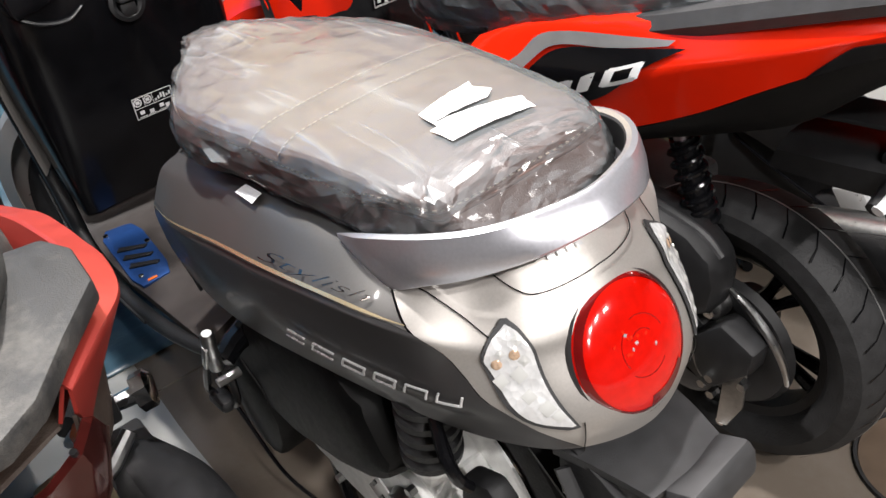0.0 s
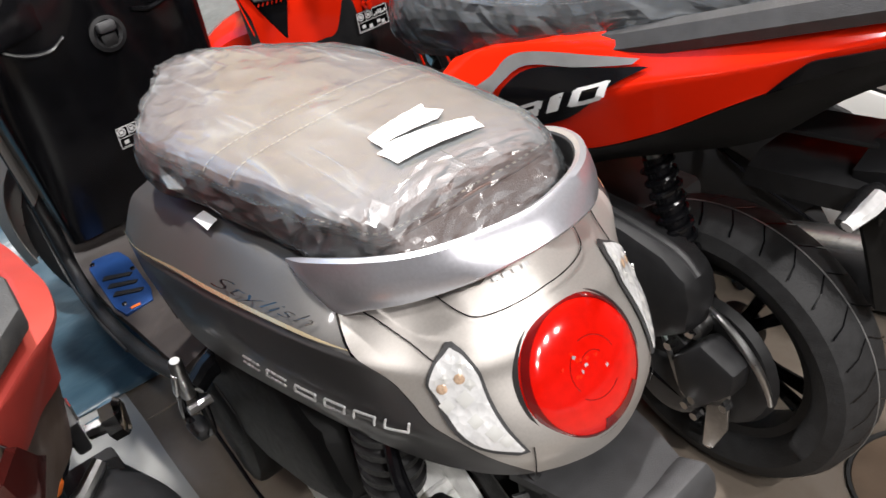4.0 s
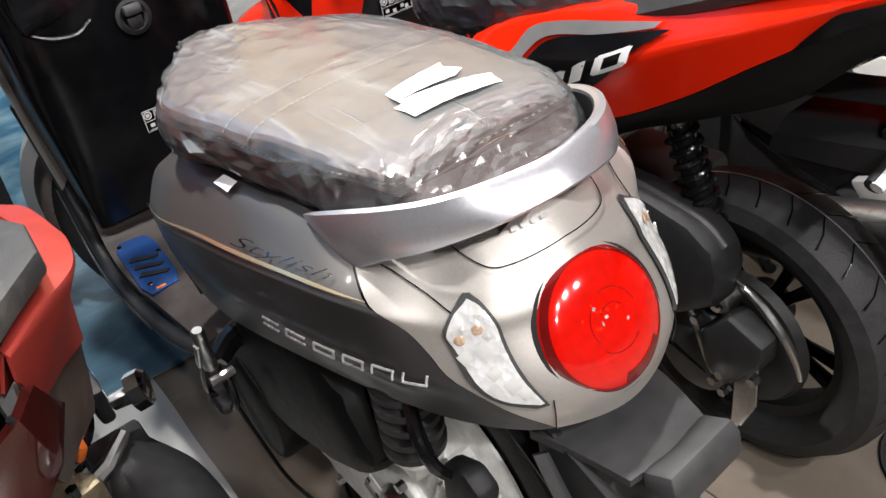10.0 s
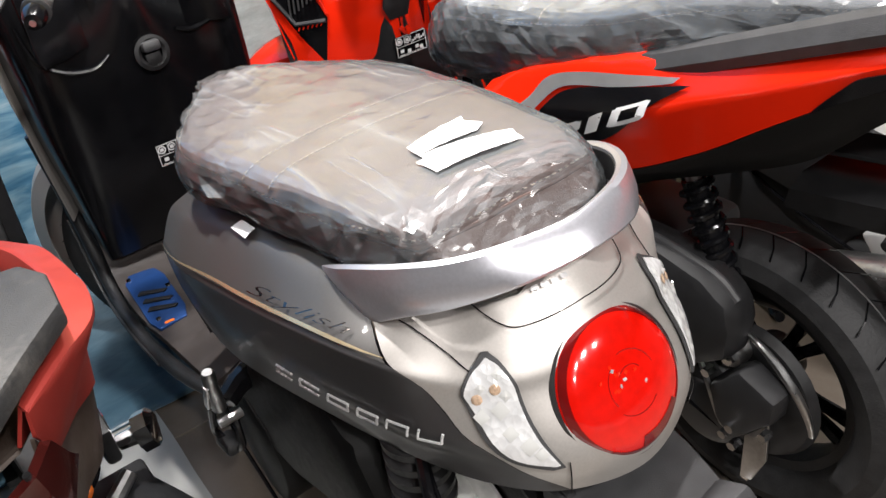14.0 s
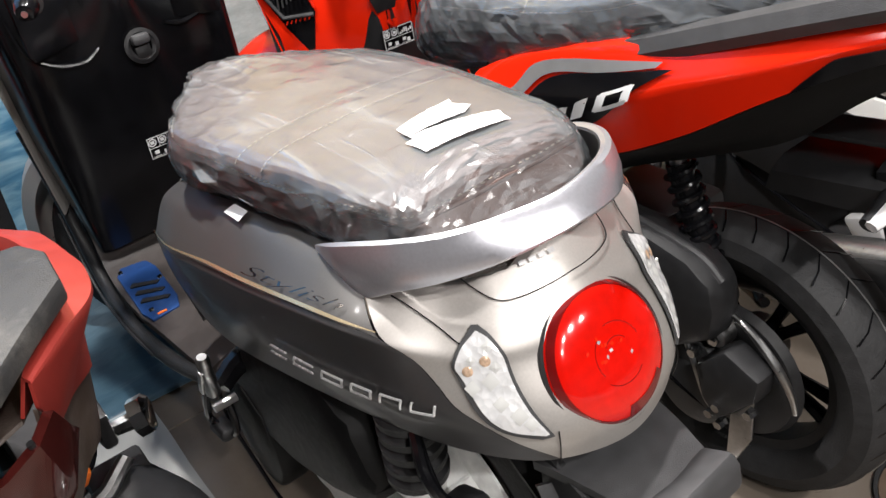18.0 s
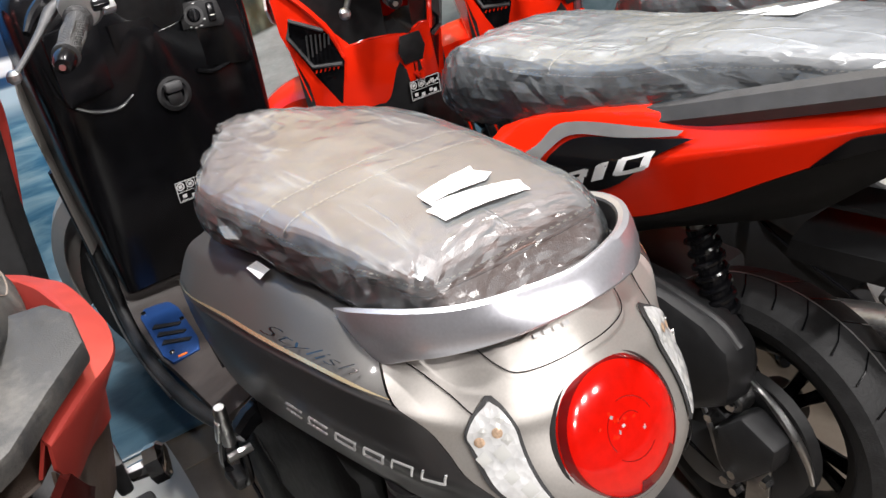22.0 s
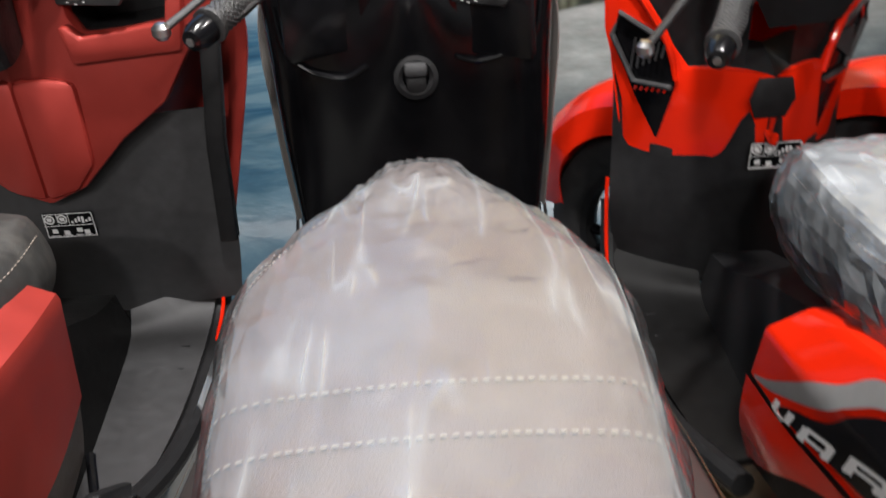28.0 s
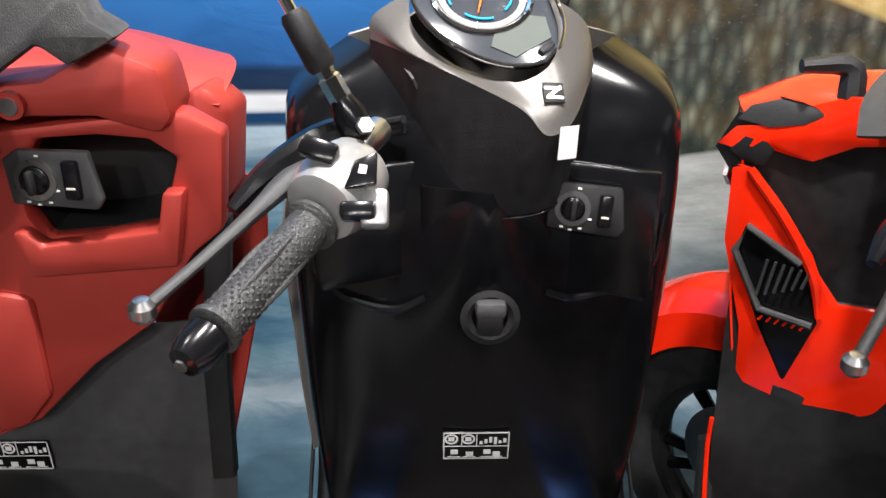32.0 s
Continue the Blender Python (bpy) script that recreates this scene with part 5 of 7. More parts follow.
    hem = [(-0.095, 0.985, 0.898), (-0.068, 0.94, 0.861), (-0.040, 0.903, 0.849), (0.006, 0.891, 0.847), (0.037, 0.886, 0.851), (0.064, 0.890, 0.858), (0.087, 0.92, 0.870), (0.103, 0.96, 0.893)]
    under = [(x * 0.94 + 0.001, y + 0.012, z - 0.008) for x, y, z in hem]
    part("head_cover", sheet(patch([crease, cheek, hem], 48, 20) + patch([hem, under], 48, 3)[1:]), MATT, S, "black lower handlebar cover")
    # surround is silver, coloured darker for the weak light on it
    part("instrument_surround", sheet(patch([rim, shoulder, crease], 48, 14)), HEADSHADE, S, "satin silver instrument surround in shaded grey")
    part("hem_line", tube(curve([(x, y - 0.0015, z - 0.002) for x, y, z in hem[1:7]], 40), 0.0014, 6), BLACK, S)
    part("cover_screw", lathe([(0.0, 0.001), (0.005, 0.001), (0.006, 0.0)], 14, facing((-0.022, 0.8925, 0.868), (-0.3, -1, 0.2))), BLACK, S)
    fr = [[(-0.118, 0.05, 0.06), (-0.09, 0.13, 0.06), (0, 0.16, 0.06), (0.09, 0.13, 0.06), (0.118, 0.05, 0.06)], [(-0.105, 0.03, 0.0), (-0.09, 0.14, -0.02), (0, 0.18, -0.03), (0.09, 0.14, -0.02), (0.105, 0.03, 0.0)], [(-0.085, 0.01, -0.08), (-0.07, 0.1, -0.09), (0, 0.13, -0.1), (0.07, 0.1, -0.09), (0.085, 0.01, -0.08)]]
    fr = [[(x * 0.86, y, z - 0.01) for x, y, z in row] for row in fr]
    fb = sheet(patch(fr, 30, 14), 0.003)
    bmesh.ops.transform(fb, matrix=T, verts=fb.verts[:])
    part("head_front", fb, HEADSHADE, S)
    D = Matrix.Translation((0.012, 0.0, 0.005)) @ T @ facing((0.0, 0.045, 0.098), (0, -0.24, 0.97), (0, 1, 0)) @ Matrix.Diagonal((0.9, 0.9, 1.0, 1.0))
    outline = [(0.0, -0.108), (0.03, -0.098), (0.06, -0.07), (0.08, -0.03), (0.09, 0.02), (0.082, 0.07), (0.05, 0.1), (0.0, 0.11)]
    outline = outline + [(-x, y) for x, y in outline[-2:0:-1]]
    outline = [tuple(p) for p in curve(outline + [outline[0]], 57)[:-1]]
    dash = part("instrument_panel", prism(outline, 0.008, D @ Matrix.Translation((0, 0, -0.008)), 0.001), GLASSY, S, "dark instrument panel")
    G = D @ Matrix.Translation((0.0, 0.028, 0.0))
    part("dial_ring", lathe([(0.062, 0.0), (0.068, 0.0), (0.070, 0.004), (0.066, 0.006), (0.062, 0.003), (0.062, 0.0)], 48, G), CHROME, dash)
    part("dial_scale", lathe([(0.051, 0.0), (0.060, 0.0), (0.060, 0.0008), (0.051, 0.0008), (0.051, 0.0)], 48, G @ Matrix.Translation((0, 0, 0.001))), SILVERTAPE, dash)
    for k in range(21):
        a = radians(225 - 13.5 * k)
        part("dial_tick", box(0.007 if k % 5 else 0.011, 0.0012, 0.0006, G @ Matrix.Rotation(a, 4, "Z") @ Matrix.Translation((0.0555, 0, 0.0022))), WHITE, dash)
    for a0, a1, r in ((3.5, 4.4, 0.044), (4.9, 5.9, 0.040), (0.2, 1.3, 0.044), (2.0, 3.0, 0.047)):
        part("dial_mark", tube([G @ Vector((r * math.cos(a0 + (a1 - a0) * k / 10), r * math.sin(a0 + (a1 - a0) * k / 10), 0.0025)) for k in range(11)], 0.0012, 6), CYAN, dash)
    part("needle", tube([G @ Vector((0, 0, 0.006)), G @ Vector((-0.028, -0.026, 0.006))], [0.0016, 0.0006], 8), ORANGE, dash)
    part("needle_cap", lathe([(0.0, 0.007), (0.005, 0.006), (0.006, 0.0)], 16, G), ORANGE, dash)
    part("display", prism([(-0.03, -0.082), (0.03, -0.082), (0.046, -0.05), (0.03, -0.036), (-0.03, -0.036), (-0.046, -0.05)], 0.0016, D @ Matrix.Translation((0, 0, 0.0004))), SCREEN, dash, "grey liquid crystal display")
    part("mode_button", box(0.026, 0.011, 0.008, D @ pose(0.012, -0.093, 0.003, 0, 0, 8), 0.004), MATT, dash)
    part("dial_glass_rim", tube([D @ Vector((x * 1.01, y * 1.01, 0.001)) for x, y in outline + outline[:1]], 0.0025, 8), CHROME, dash)
    E = facing((0.058, 0.8865, 0.980), (0.22, -0.68, 0.70))
    part("badge", prism([(-0.012, -0.009), (0.009, -0.012), (0.012, 0.009), (-0.009, 0.012)], 0.002, E, 0.0006), MATT, S, "small square dark badge")
    part("badge_bar", joined(prism(quads(-0.009, 0.003, 0.017, 0.003), 0.0006, E @ pose(0, 0, 0.002, 0, 0, -8)), prism(quads(-0.008, -0.007, 0.017, 0.003), 0.0006, E @ pose(0, 0, 0.002, 0, 0, -8)), prism(quads(-0.008, -0.0015, 0.018, 0.003), 0.0006, E @ pose(0, 0, 0.002, 0, 0, 30))), STEEL, S)
    E = facing((0.0725, 0.8655, 0.9375), (0.56, -0.82, 0.10), (0.15, 0, 1))
    part("white_sticker", prism([(-0.012, -0.016), (0.012, -0.016), (0.012, 0.016), (-0.012, 0.016)], 0.0008, E), WHITE, S, "small white sticker")
    handle_set(S, A, -1)
    handle_set(S, Matrix.Translation((0.04, 0.09, 0.04)) @ A, 1)
    for k in range(3):
        part("cable", tube([T @ Vector((0.13, 0.05, 0.0 + 0.01 * k)), T @ Vector((0.2, 0.1 + 0.01 * k, 0.04)), T @ Vector((0.14, 0.16, 0.03)), T @ Vector((0.05, 0.15, -0.03))], 0.005, 8, 20), MATT, S)
        part("cable", tube([T @ Vector((-0.13, 0.03, 0.0 + 0.008 * k)), T @ Vector((-0.15, 0.06 + 0.01 * k, -0.02)), T @ Vector((-0.10, 0.06, -0.05)), T @ Vector((-0.05, 0.02, -0.06))], 0.0045, 8, 20), MATT, S)
    # front wheel and mudguard, turned with the bars
    ax = A @ Vector((0.0, 0.40, -0.72))
    F = Matrix.Translation((ax.x, ax.y, 0.0)) @ pose(0, 0, 0, 0, 0, 40) @ Matrix.Translation((0, -0.07, 0))
    fc = Vector((ax.x, ax.y, FLOOR + 0.245))
    wheel(S, fc, 0.245, 0.10, 0.155, 40)
    guard = []
    for k in range(22):
        a = radians(-25 + 175 * k / 21)
        row = []
        for x, dr in ((-0.072, -0.045), (-0.066, -0.008), (-0.035, 0.012), (0, 0.018), (0.035, 0.012), (0.066, -0.008), (0.072, -0.045)):
            r = 0.275 + dr
            row.append(F @ Vector((x, 0.07 + r * math.cos(a), 0.245 + r * math.sin(a))))
        guard.append(row)
    part("front_mudguard", sheet(guard, 0.003), SILVER, S)
    for s in (-1, 1):
        part("fork_leg", tube([F @ Vector((s * 0.075, 0.07, 0.245)), F @ Vector((s * 0.07, 0.0, 0.50))], [0.018, 0.022], 12), MATT, S)
    # engine, rear wheel and what hangs under the body
    wheel(S, Vector((0.0, 0.0, 0.25)), 0.25, 0.105, 0.155, 0.0, 5, ALU)
    part("rear_mudguard", sheet([[(x, y, z) for x in (-0.06, -0.03, 0, 0.03, 0.06)] for y, z in ((0.14, 0.48), (0.0, 0.515), (-0.14, 0.48), (-0.24, 0.40), (-0.27, 0.30))], 0.005), MATT, S)
    M = Matrix(((0, 0, -1, -0.062), (1, 0, 0, 0), (0, 1, 0, 0), (0, 0, 0, 1)))
    case = [(0.36, 0.24), (0.39, 0.19), (0.36, 0.13), (0.28, 0.105), (0.08, 0.12), (-0.07, 0.15), (-0.125, 0.20), (-0.14, 0.27), (-0.125, 0.35), (-0.075, 0.40), (0.0, 0.40), (0.06, 0.355), (0.2, 0.30)]
    part("drive_case", prism(case, 0.065, M, 0.016), ALU, S, "bright cast aluminium drive case")
    inner = [(0.22, 0.255), (0.25, 0.20), (0.2, 0.15), (0.06, 0.15), (-0.05, 0.18), (-0.085, 0.23), (-0.08, 0.30), (-0.03, 0.335), (0.05, 0.31)]
    part("case_boss", prism(inner, 0.02, M @ Matrix.Translation((0, 0, 0.06)), 0.008), ALU, S)
    part("hub_boss", lathe([(0.0, 0.03), (0.03, 0.028), (0.045, 0.018), (0.052, 0.0)], 28, axis_to((-0.14, -0.03, 0.255), (-1, 0, 0))), STEEL, S)
    for y, z in ((0.23, 0.22), (0.18, 0.155), (0.04, 0.158), (-0.062, 0.2), (-0.09, 0.27), (-0.04, 0.325), (0.05, 0.30), (0.15, 0.27)):
        part("case_bolt", tube([(-0.14, y, z), (-0.152, y, z)], 0.0075, 6), STEEL, S)
    for q in range(7):
        part("cooling_rib", box(0.06, 0.005, 0.05, pose(-0.10, -0.085 - 0.013 * q, 0.36 - 0.012 * q, 25, 0, 0), 0.0015), ALU, S)
    part("case_label", box(0.003, 0.035, 0.055, pose(-0.152, 0.035, 0.262, 35, 0, 0), 0.001), PALE, S, "white printed case label")
    for q in range(2):
        part("label_bar", box(0.002, 0.007, 0.016, pose(-0.1545, 0.043 - 0.012 * q, 0.275 - 0.022 * q, 35, 0, 0)), BLACK, S)
    part("shock_mount", box(0.05, 0.05, 0.05, pose(-0.125, -0.075, 0.40, 15, 0, 0), 0.012), ALU, S)
    cover = [(0.40, 0.30), (0.43, 0.23), (0.40, 0.16), (0.35, 0.13), (0.30, 0.135), (0.27, 0.19), (0.26, 0.25), (0.28, 0.31), (0.34, 0.35)]
    part("belt_cover", prism(cover, 0.065, Matrix(((0, 0, -1, -0.125), (1, 0, 0, 0), (0, 1, 0, 0), (0, 0, 0, 1))), 0.016), DEEP, S, "black belt cover")
    air = [(0.40, 0.33), (0.385, 0.27), (0.30, 0.25), (0.20, 0.255), (0.085, 0.292), (0.0, 0.335), (-0.05, 0.372), (-0.06, 0.41), (-0.02, 0.49), (0.06, 0.53), (0.27, 0.48)]
    part("air_box", prism(air, 0.085, Matrix(((0, 0, -1, -0.098), (1, 0, 0, 0), (0, 1, 0, 0), (0, 0, 0, 1))), 0.028), DEEP, S, "black air cleaner box")
    part("shock_absorber", tube([(-0.125, -0.085, 0.54), (-0.125, -0.078, 0.38)], 0.017, 14), STEEL, S)
    boot = []
    for q in range(5):
        boot += [(0.030, 0.024 * q), (0.037, 0.024 * q + 0.005), (0.038, 0.024 * q + 0.016), (0.031, 0.024 * q + 0.021)]
    part("shock_boot", lathe([(0.0, 0.0)] + boot + [(0.0, 0.122)], 24, pose(-0.132, -0.088, 0.428, 4, 0, 0)), MATT, S, "ribbed black rubber boot")
    part("boot_ring", lathe([(0.026, 0.0), (0.033, 0.0), (0.033, 0.008), (0.026, 0.008), (0.026, 0.0)], 24, pose(-0.130, -0.085, 0.418, 4, 0, 0)), ALU, S)
    part("hose", tube([(-0.15, -0.135, 0.54), (-0.165, -0.165, 0.515), (-0.163, -0.18, 0.49), (-0.15, -0.18, 0.465)], 0.007, 8, 20), BLACK, S)
    part("hose", tube([(-0.145, -0.13, 0.53), (-0.155, -0.155, 0.51), (-0.155, -0.168, 0.48), (-0.145, -0.17, 0.455)], 0.005, 8, 20), BLACK, S)
    part("bracket", prism([(-0.155, 0.455), (-0.20, 0.475), (-0.225, 0.455), (-0.215, 0.42), (-0.165, 0.375), (-0.145, 0.39), (-0.15, 0.42)], 0.03, Matrix(((0, 0, -1, -0.115), (1, 0, 0, 0), (0, 1, 0, 0), (0, 0, 0, 1))), 0.008), MATT, S, "matt black bracket")
    part("cable", tube([(-0.19, 0.43, 0.33), (-0.2, 0.42, 0.24), (-0.197, 0.36, 0.165), (-0.195, 0.28, 0.12), (-0.18, 0.2, 0.10)], 0.0035, 8, 24), BLACK, S)
    # pillion peg, side stand
    part("peg_bracket", tube([(-0.15, 0.30, 0.42), (-0.20, 0.285, 0.415), (-0.225, 0.275, 0.405)], [0.022, 0.018, 0.016], 10), BLACK, S)
    part("foot_peg", joined(tube([(-0.236, 0.278, 0.40), (-0.240, 0.258, 0.455), (-0.241, 0.246, 0.482), (-0.241, 0.245, 0.487)], [0.011, 0.010, 0.010, 0.007], 12), box(0.006, 0.012, 0.05, pose(-0.250, 0.262, 0.437, 24, 4, 0), 0.002)), STEEL, S, "folded chrome pillion foot peg")
    part("peg_lever", tube([(-0.225, 0.30, 0.40), (-0.236, 0.325, 0.37), (-0.238, 0.355, 0.315), (-0.235, 0.37, 0.285), (-0.225, 0.33, 0.275), (-0.22, 0.30, 0.30), (-0.22, 0.285, 0.37)], 0.006, 8, 40), BLACK, S, "black bent wire lever")
    part("lever_foot", box(0.03, 0.06, 0.02, pose(-0.228, 0.345, 0.275, -12, 0, 0), 0.008), MATT, S)
    part("peg_pin", tube([(-0.215, 0.25, 0.395), (-0.25, 0.25, 0.395)], 0.007, 8), STEEL, S)
    part("rim_flange", lathe([(0.148, 0.0), (0.158, 0.010), (0.178, 0.008), (0.188, 0.0), (0.188, -0.004), (0.148, -0.004), (0.148, 0.0)], 56, axis_to((-0.058, 0.0, 0.25), (-1, 0, 0))), ALU, S, "bright wheel rim flange")
    for s in (-1, 1):
        part("centre_stand_leg", tube([(s * 0.09, 0.36, 0.20), (s * 0.11, 0.26, 0.08), (s * 0.14, 0.17, FLOOR + 0.012), (s * 0.16, 0.14, FLOOR + 0.012)], 0.012, 10, 16), BLACK, S)
    # number plate holder and rear mudflap
    hold = [[(-0.078, -0.235, 0.515), (0, -0.255, 0.515), (0.078, -0.235, 0.515)], [(-0.066, -0.295, 0.515), (0, -0.305, 0.518), (0.066, -0.295, 0.515)], [(-0.054, -0.345, 0.508), (0, -0.352, 0.512), (0.054, -0.345, 0.508)]]
    part("plate_holder", sheet(patch(hold, 16, 12), 0.012), GREY, S, "dark grey number plate holder")
    part("holder_box", prism([(-0.044, -0.02), (0.044, -0.02), (0.052, 0.0), (0.048, 0.018), (-0.048, 0.018), (-0.052, 0.0)], 0.04, facing((0.008, -0.348, 0.492), (0.05, -0.90, 0.42)), 0.006), GREY, S)
    part("holder_side", prism([(0.0, 0.0), (0.1, 0.02), (0.10, 0.05), (0.0, 0.1)], 0.012, Matrix(((0, 0, 1, -0.070), (-1, 0, 0, -0.235), (0, 1, 0, 0.43), (0, 0, 0, 1))), 0.002), MATT, S)
    part("reflector", prism([(-0.010, -0.010), (0.012, -0.001), (-0.010, 0.011)], 0.004, facing((-0.034, -0.368, 0.460), (-0.25, -1, 0.1)), 0.001), REDLENS, S, "triangular reflector")
    flap = [[(-0.085, -0.245, 0.49), (0, -0.275, 0.48), (0.085, -0.245, 0.49)], [(-0.085, -0.30, 0.38), (0, -0.335, 0.37), (0.085, -0.30, 0.38)], [(-0.078, -0.335, 0.26), (0, -0.365, 0.25), (0.078, -0.335, 0.26)], [(-0.06, -0.345, 0.20), (0, -0.37, 0.19), (0.06, -0.345, 0.20)]]
    part("rear_mudflap", sheet(patch(flap, 16, 20), 0.006), GREY, S, "dark grey rear mudflap")
    return S


grey_scooter()


# ---- the angular sport scooters ----
VSEAT = [
    (0.712, 0.020, 0.030, 0.586, 0.598, 0.612, 0.621), (0.68, 0.048, 0.066, 0.583, 0.610, 0.645, 0.657), (0.615, 0.073, 0.097, 0.590, 0.638, 0.694, 0.708), (0.53, 0.105, 0.132, 0.610, 0.672, 0.735, 0.752),
    (0.40, 0.125, 0.150, 0.640, 0.702, 0.752, 0.768), (0.26, 0.130, 0.152, 0.670, 0.722, 0.765, 0.780), (0.12, 0.125, 0.146, 0.700, 0.742, 0.785, 0.802), (0.0, 0.115, 0.136, 0.730, 0.770, 0.815, 0.834),
    (-0.14, 0.10, 0.122, 0.760, 0.795, 0.832, 0.848), (-0.28, 0.075, 0.098, 0.785, 0.812, 0.840, 0.853), (-0.36, 0.03, 0.05, 0.80, 0.82, 0.838, 0.845)]


def sport_scooter(label, paint, where, seat_cover, seat_label, wrapped, tail=1.0, dull=False, rear_paint=None, lift=0.0, wide=1.0):
    """An angular scooter standing along y, its middle on x = 0; tail shortens what lies behind the pillion's place."""
    V = thing("scooter", label, "scooter", "parked scooters")
    rear_paint = rear_paint or paint
    plastic = DEEP if dull else MATT
    fy = lambda y: y if y > 0.1 else 0.1 + (y - 0.1) * tail
    fz = lambda y, z: z + lift * min(max((0.45 - y) / 0.35, 0.0), 1.0)
    side = [
        [(-0.176, 0.437, 0.508), (-0.178, 0.33, 0.528), (-0.170, 0.20, 0.552), (-0.172, 0.083, 0.572), (-0.168, -0.05, 0.635), (-0.160, -0.163, 0.705), (-0.140, -0.27, 0.765), (-0.105, -0.40, 0.815), (-0.06, -0.52, 0.845)],
        [(-0.182, 0.412, 0.596), (-0.187, 0.32, 0.615), (-0.182, 0.20, 0.640), (-0.186, 0.06, 0.670), (-0.182, -0.06, 0.718), (-0.168, -0.17, 0.755), (-0.145, -0.28, 0.795), (-0.108, -0.41, 0.838), (-0.06, -0.53, 0.865)],
        [(-0.150, 0.385, 0.640), (-0.162, 0.31, 0.672), (-0.164, 0.20, 0.706), (-0.166, 0.06, 0.742), (-0.158, -0.06, 0.762), (-0.145, -0.18, 0.792), (-0.125, -0.29, 0.822), (-0.092, -0.42, 0.856), (-0.05, -0.53, 0.878)],
        [(-0.085, 0.36, 0.650), (-0.11, 0.30, 0.685), (-0.12, 0.20, 0.718), (-0.12, 0.06, 0.755), (-0.12, -0.06, 0.775), (-0.11, -0.18, 0.80), (-0.095, -0.29, 0.83), (-0.065, -0.42, 0.865), (-0.03, -0.53, 0.882)]]
    if dull:
        side = [
            [(0.19, 0.43, 0.55), (0.205, 0.34, 0.56), (0.215, 0.26, 0.575), (0.214, 0.19, 0.595), (0.205, 0.12, 0.63), (0.178, 0.056, 0.655), (0.160, -0.02, 0.69), (0.150, -0.08, 0.725), (0.143, -0.124, 0.775)],
            [(0.205, 0.43, 0.69), (0.220, 0.34, 0.715), (0.231, 0.26, 0.738), (0.235, 0.19, 0.752), (0.236, 0.12, 0.765), (0.235, 0.04, 0.782), (0.222, -0.03, 0.792), (0.188, -0.08, 0.80), (0.146, -0.128, 0.80)],
            [(0.165, 0.43, 0.71), (0.185, 0.34, 0.73), (0.198, 0.26, 0.748), (0.204, 0.19, 0.762), (0.208, 0.12, 0.775), (0.206, 0.06, 0.790), (0.192, -0.02, 0.802), (0.165, -0.07, 0.805), (0.142, -0.118, 0.803)],
            [(0.14, 0.43, 0.69), (0.165, 0.34, 0.70), (0.18, 0.26, 0.715), (0.188, 0.19, 0.73), (0.192, 0.12, 0.74), (0.188, 0.06, 0.75), (0.172, -0.02, 0.755), (0.148, -0.07, 0.76), (0.128, -0.11, 0.765)]]
        side = Facet([(-x, y, z) for x, y, z in row] for row in side)
    else:
        side = Facet([(x * wide, fy(y), fz(y, z)) for x, y, z in row] for row in side)
    low = [
        [(-0.135, 0.462, 0.33), (-0.142, 0.34, 0.38), (-0.135, 0.20, 0.46), (-0.13, 0.08, 0.535), (-0.122, -0.06, 0.592), (-0.112, -0.18, 0.645), (-0.10, -0.28, 0.727), (-0.075, -0.42, 0.805), (-0.04, -0.54, 0.84)],
        [(-0.163, 0.455, 0.42), (-0.166, 0.34, 0.455), (-0.155, 0.20, 0.51), (-0.154, 0.08, 0.556), (-0.148, -0.06, 0.615), (-0.138, -0.18, 0.675), (-0.122, -0.28, 0.747), (-0.092, -0.42, 0.812), (-0.05, -0.54, 0.843)],
        [(x * 0.985, y, z) for x, y, z in side[0]]]
    low = [[(x * wide, fy(y), fz(y, z)) if k < 2 else (x, y, z) for x, y, z in row] for k, row in enumerate(low)]
    if dull:
        low = [[(x * 0.75, y, z - 0.17) for x, y, z in side[0]], [(x * 0.9, y, z - 0.08) for x, y, z in side[0]], [(x * 0.985, y, z) for x, y, z in side[0]]]
    for s in (-1, 1):
        a = side if s < 0 else mirrored(side)
        b = low if s < 0 else mirrored(low)
        part("side_panel", sheet(patch(a, 64, 26), 0.003), rear_paint, V, "glossy painted side panel" if not dull else "satin red side panel")
        part("lower_panel", sheet(patch(b, 50, 16, 0.0, 1.0, 0.45 if dull else 0.0, 1.0), 0.003), DIRTY if dull else DEEP, V, "dirty brown lower side panel" if dull else "black lower side panel")
        fl = 1 if normal(a, 0.4, 0.3)[0] * s > 0 else -1
        if not dull:
            part("decal_panel", band(a, [(0.10, 0.06), (0.14, 0.14), (0.195, 0.24), (0.265, 0.48), (0.36, 0.51), (0.475, 0.475)], [(0.11, 0.03), (0.16, 0.05), (0.25, 0.09), (0.35, 0.20), (0.42, 0.35), (0.49, 0.46)], 40, 12, 0.0045, fl), BLACK, V, "black side decal")
            part("decal_stripe", band(a, [(0.02, 0.05), (0.08, 0.16), (0.185, 0.42), (0.245, 0.61), (0.40, 0.575), (0.47, 0.54)], [(0.024, 0.035), (0.085, 0.10), (0.19, 0.29), (0.26, 0.51), (0.36, 0.51), (0.46, 0.50)], 40, 4, 0.0047, fl), SILVERTAPE, V, "silver decal stripe")
            fb = 1 if normal(b, 0.15, 0.6)[0] * s > 0 else -1
            part("front_flank", band(b, [(0.0, 1.0), (0.09, 1.0), (0.18, 1.0), (0.30, 1.0)], [(0.0, 0.10), (0.09, 0.30), (0.18, 0.62), (0.30, 0.97)], 28, 10, 0.008, fb), paint, V, "glossy red front flank")
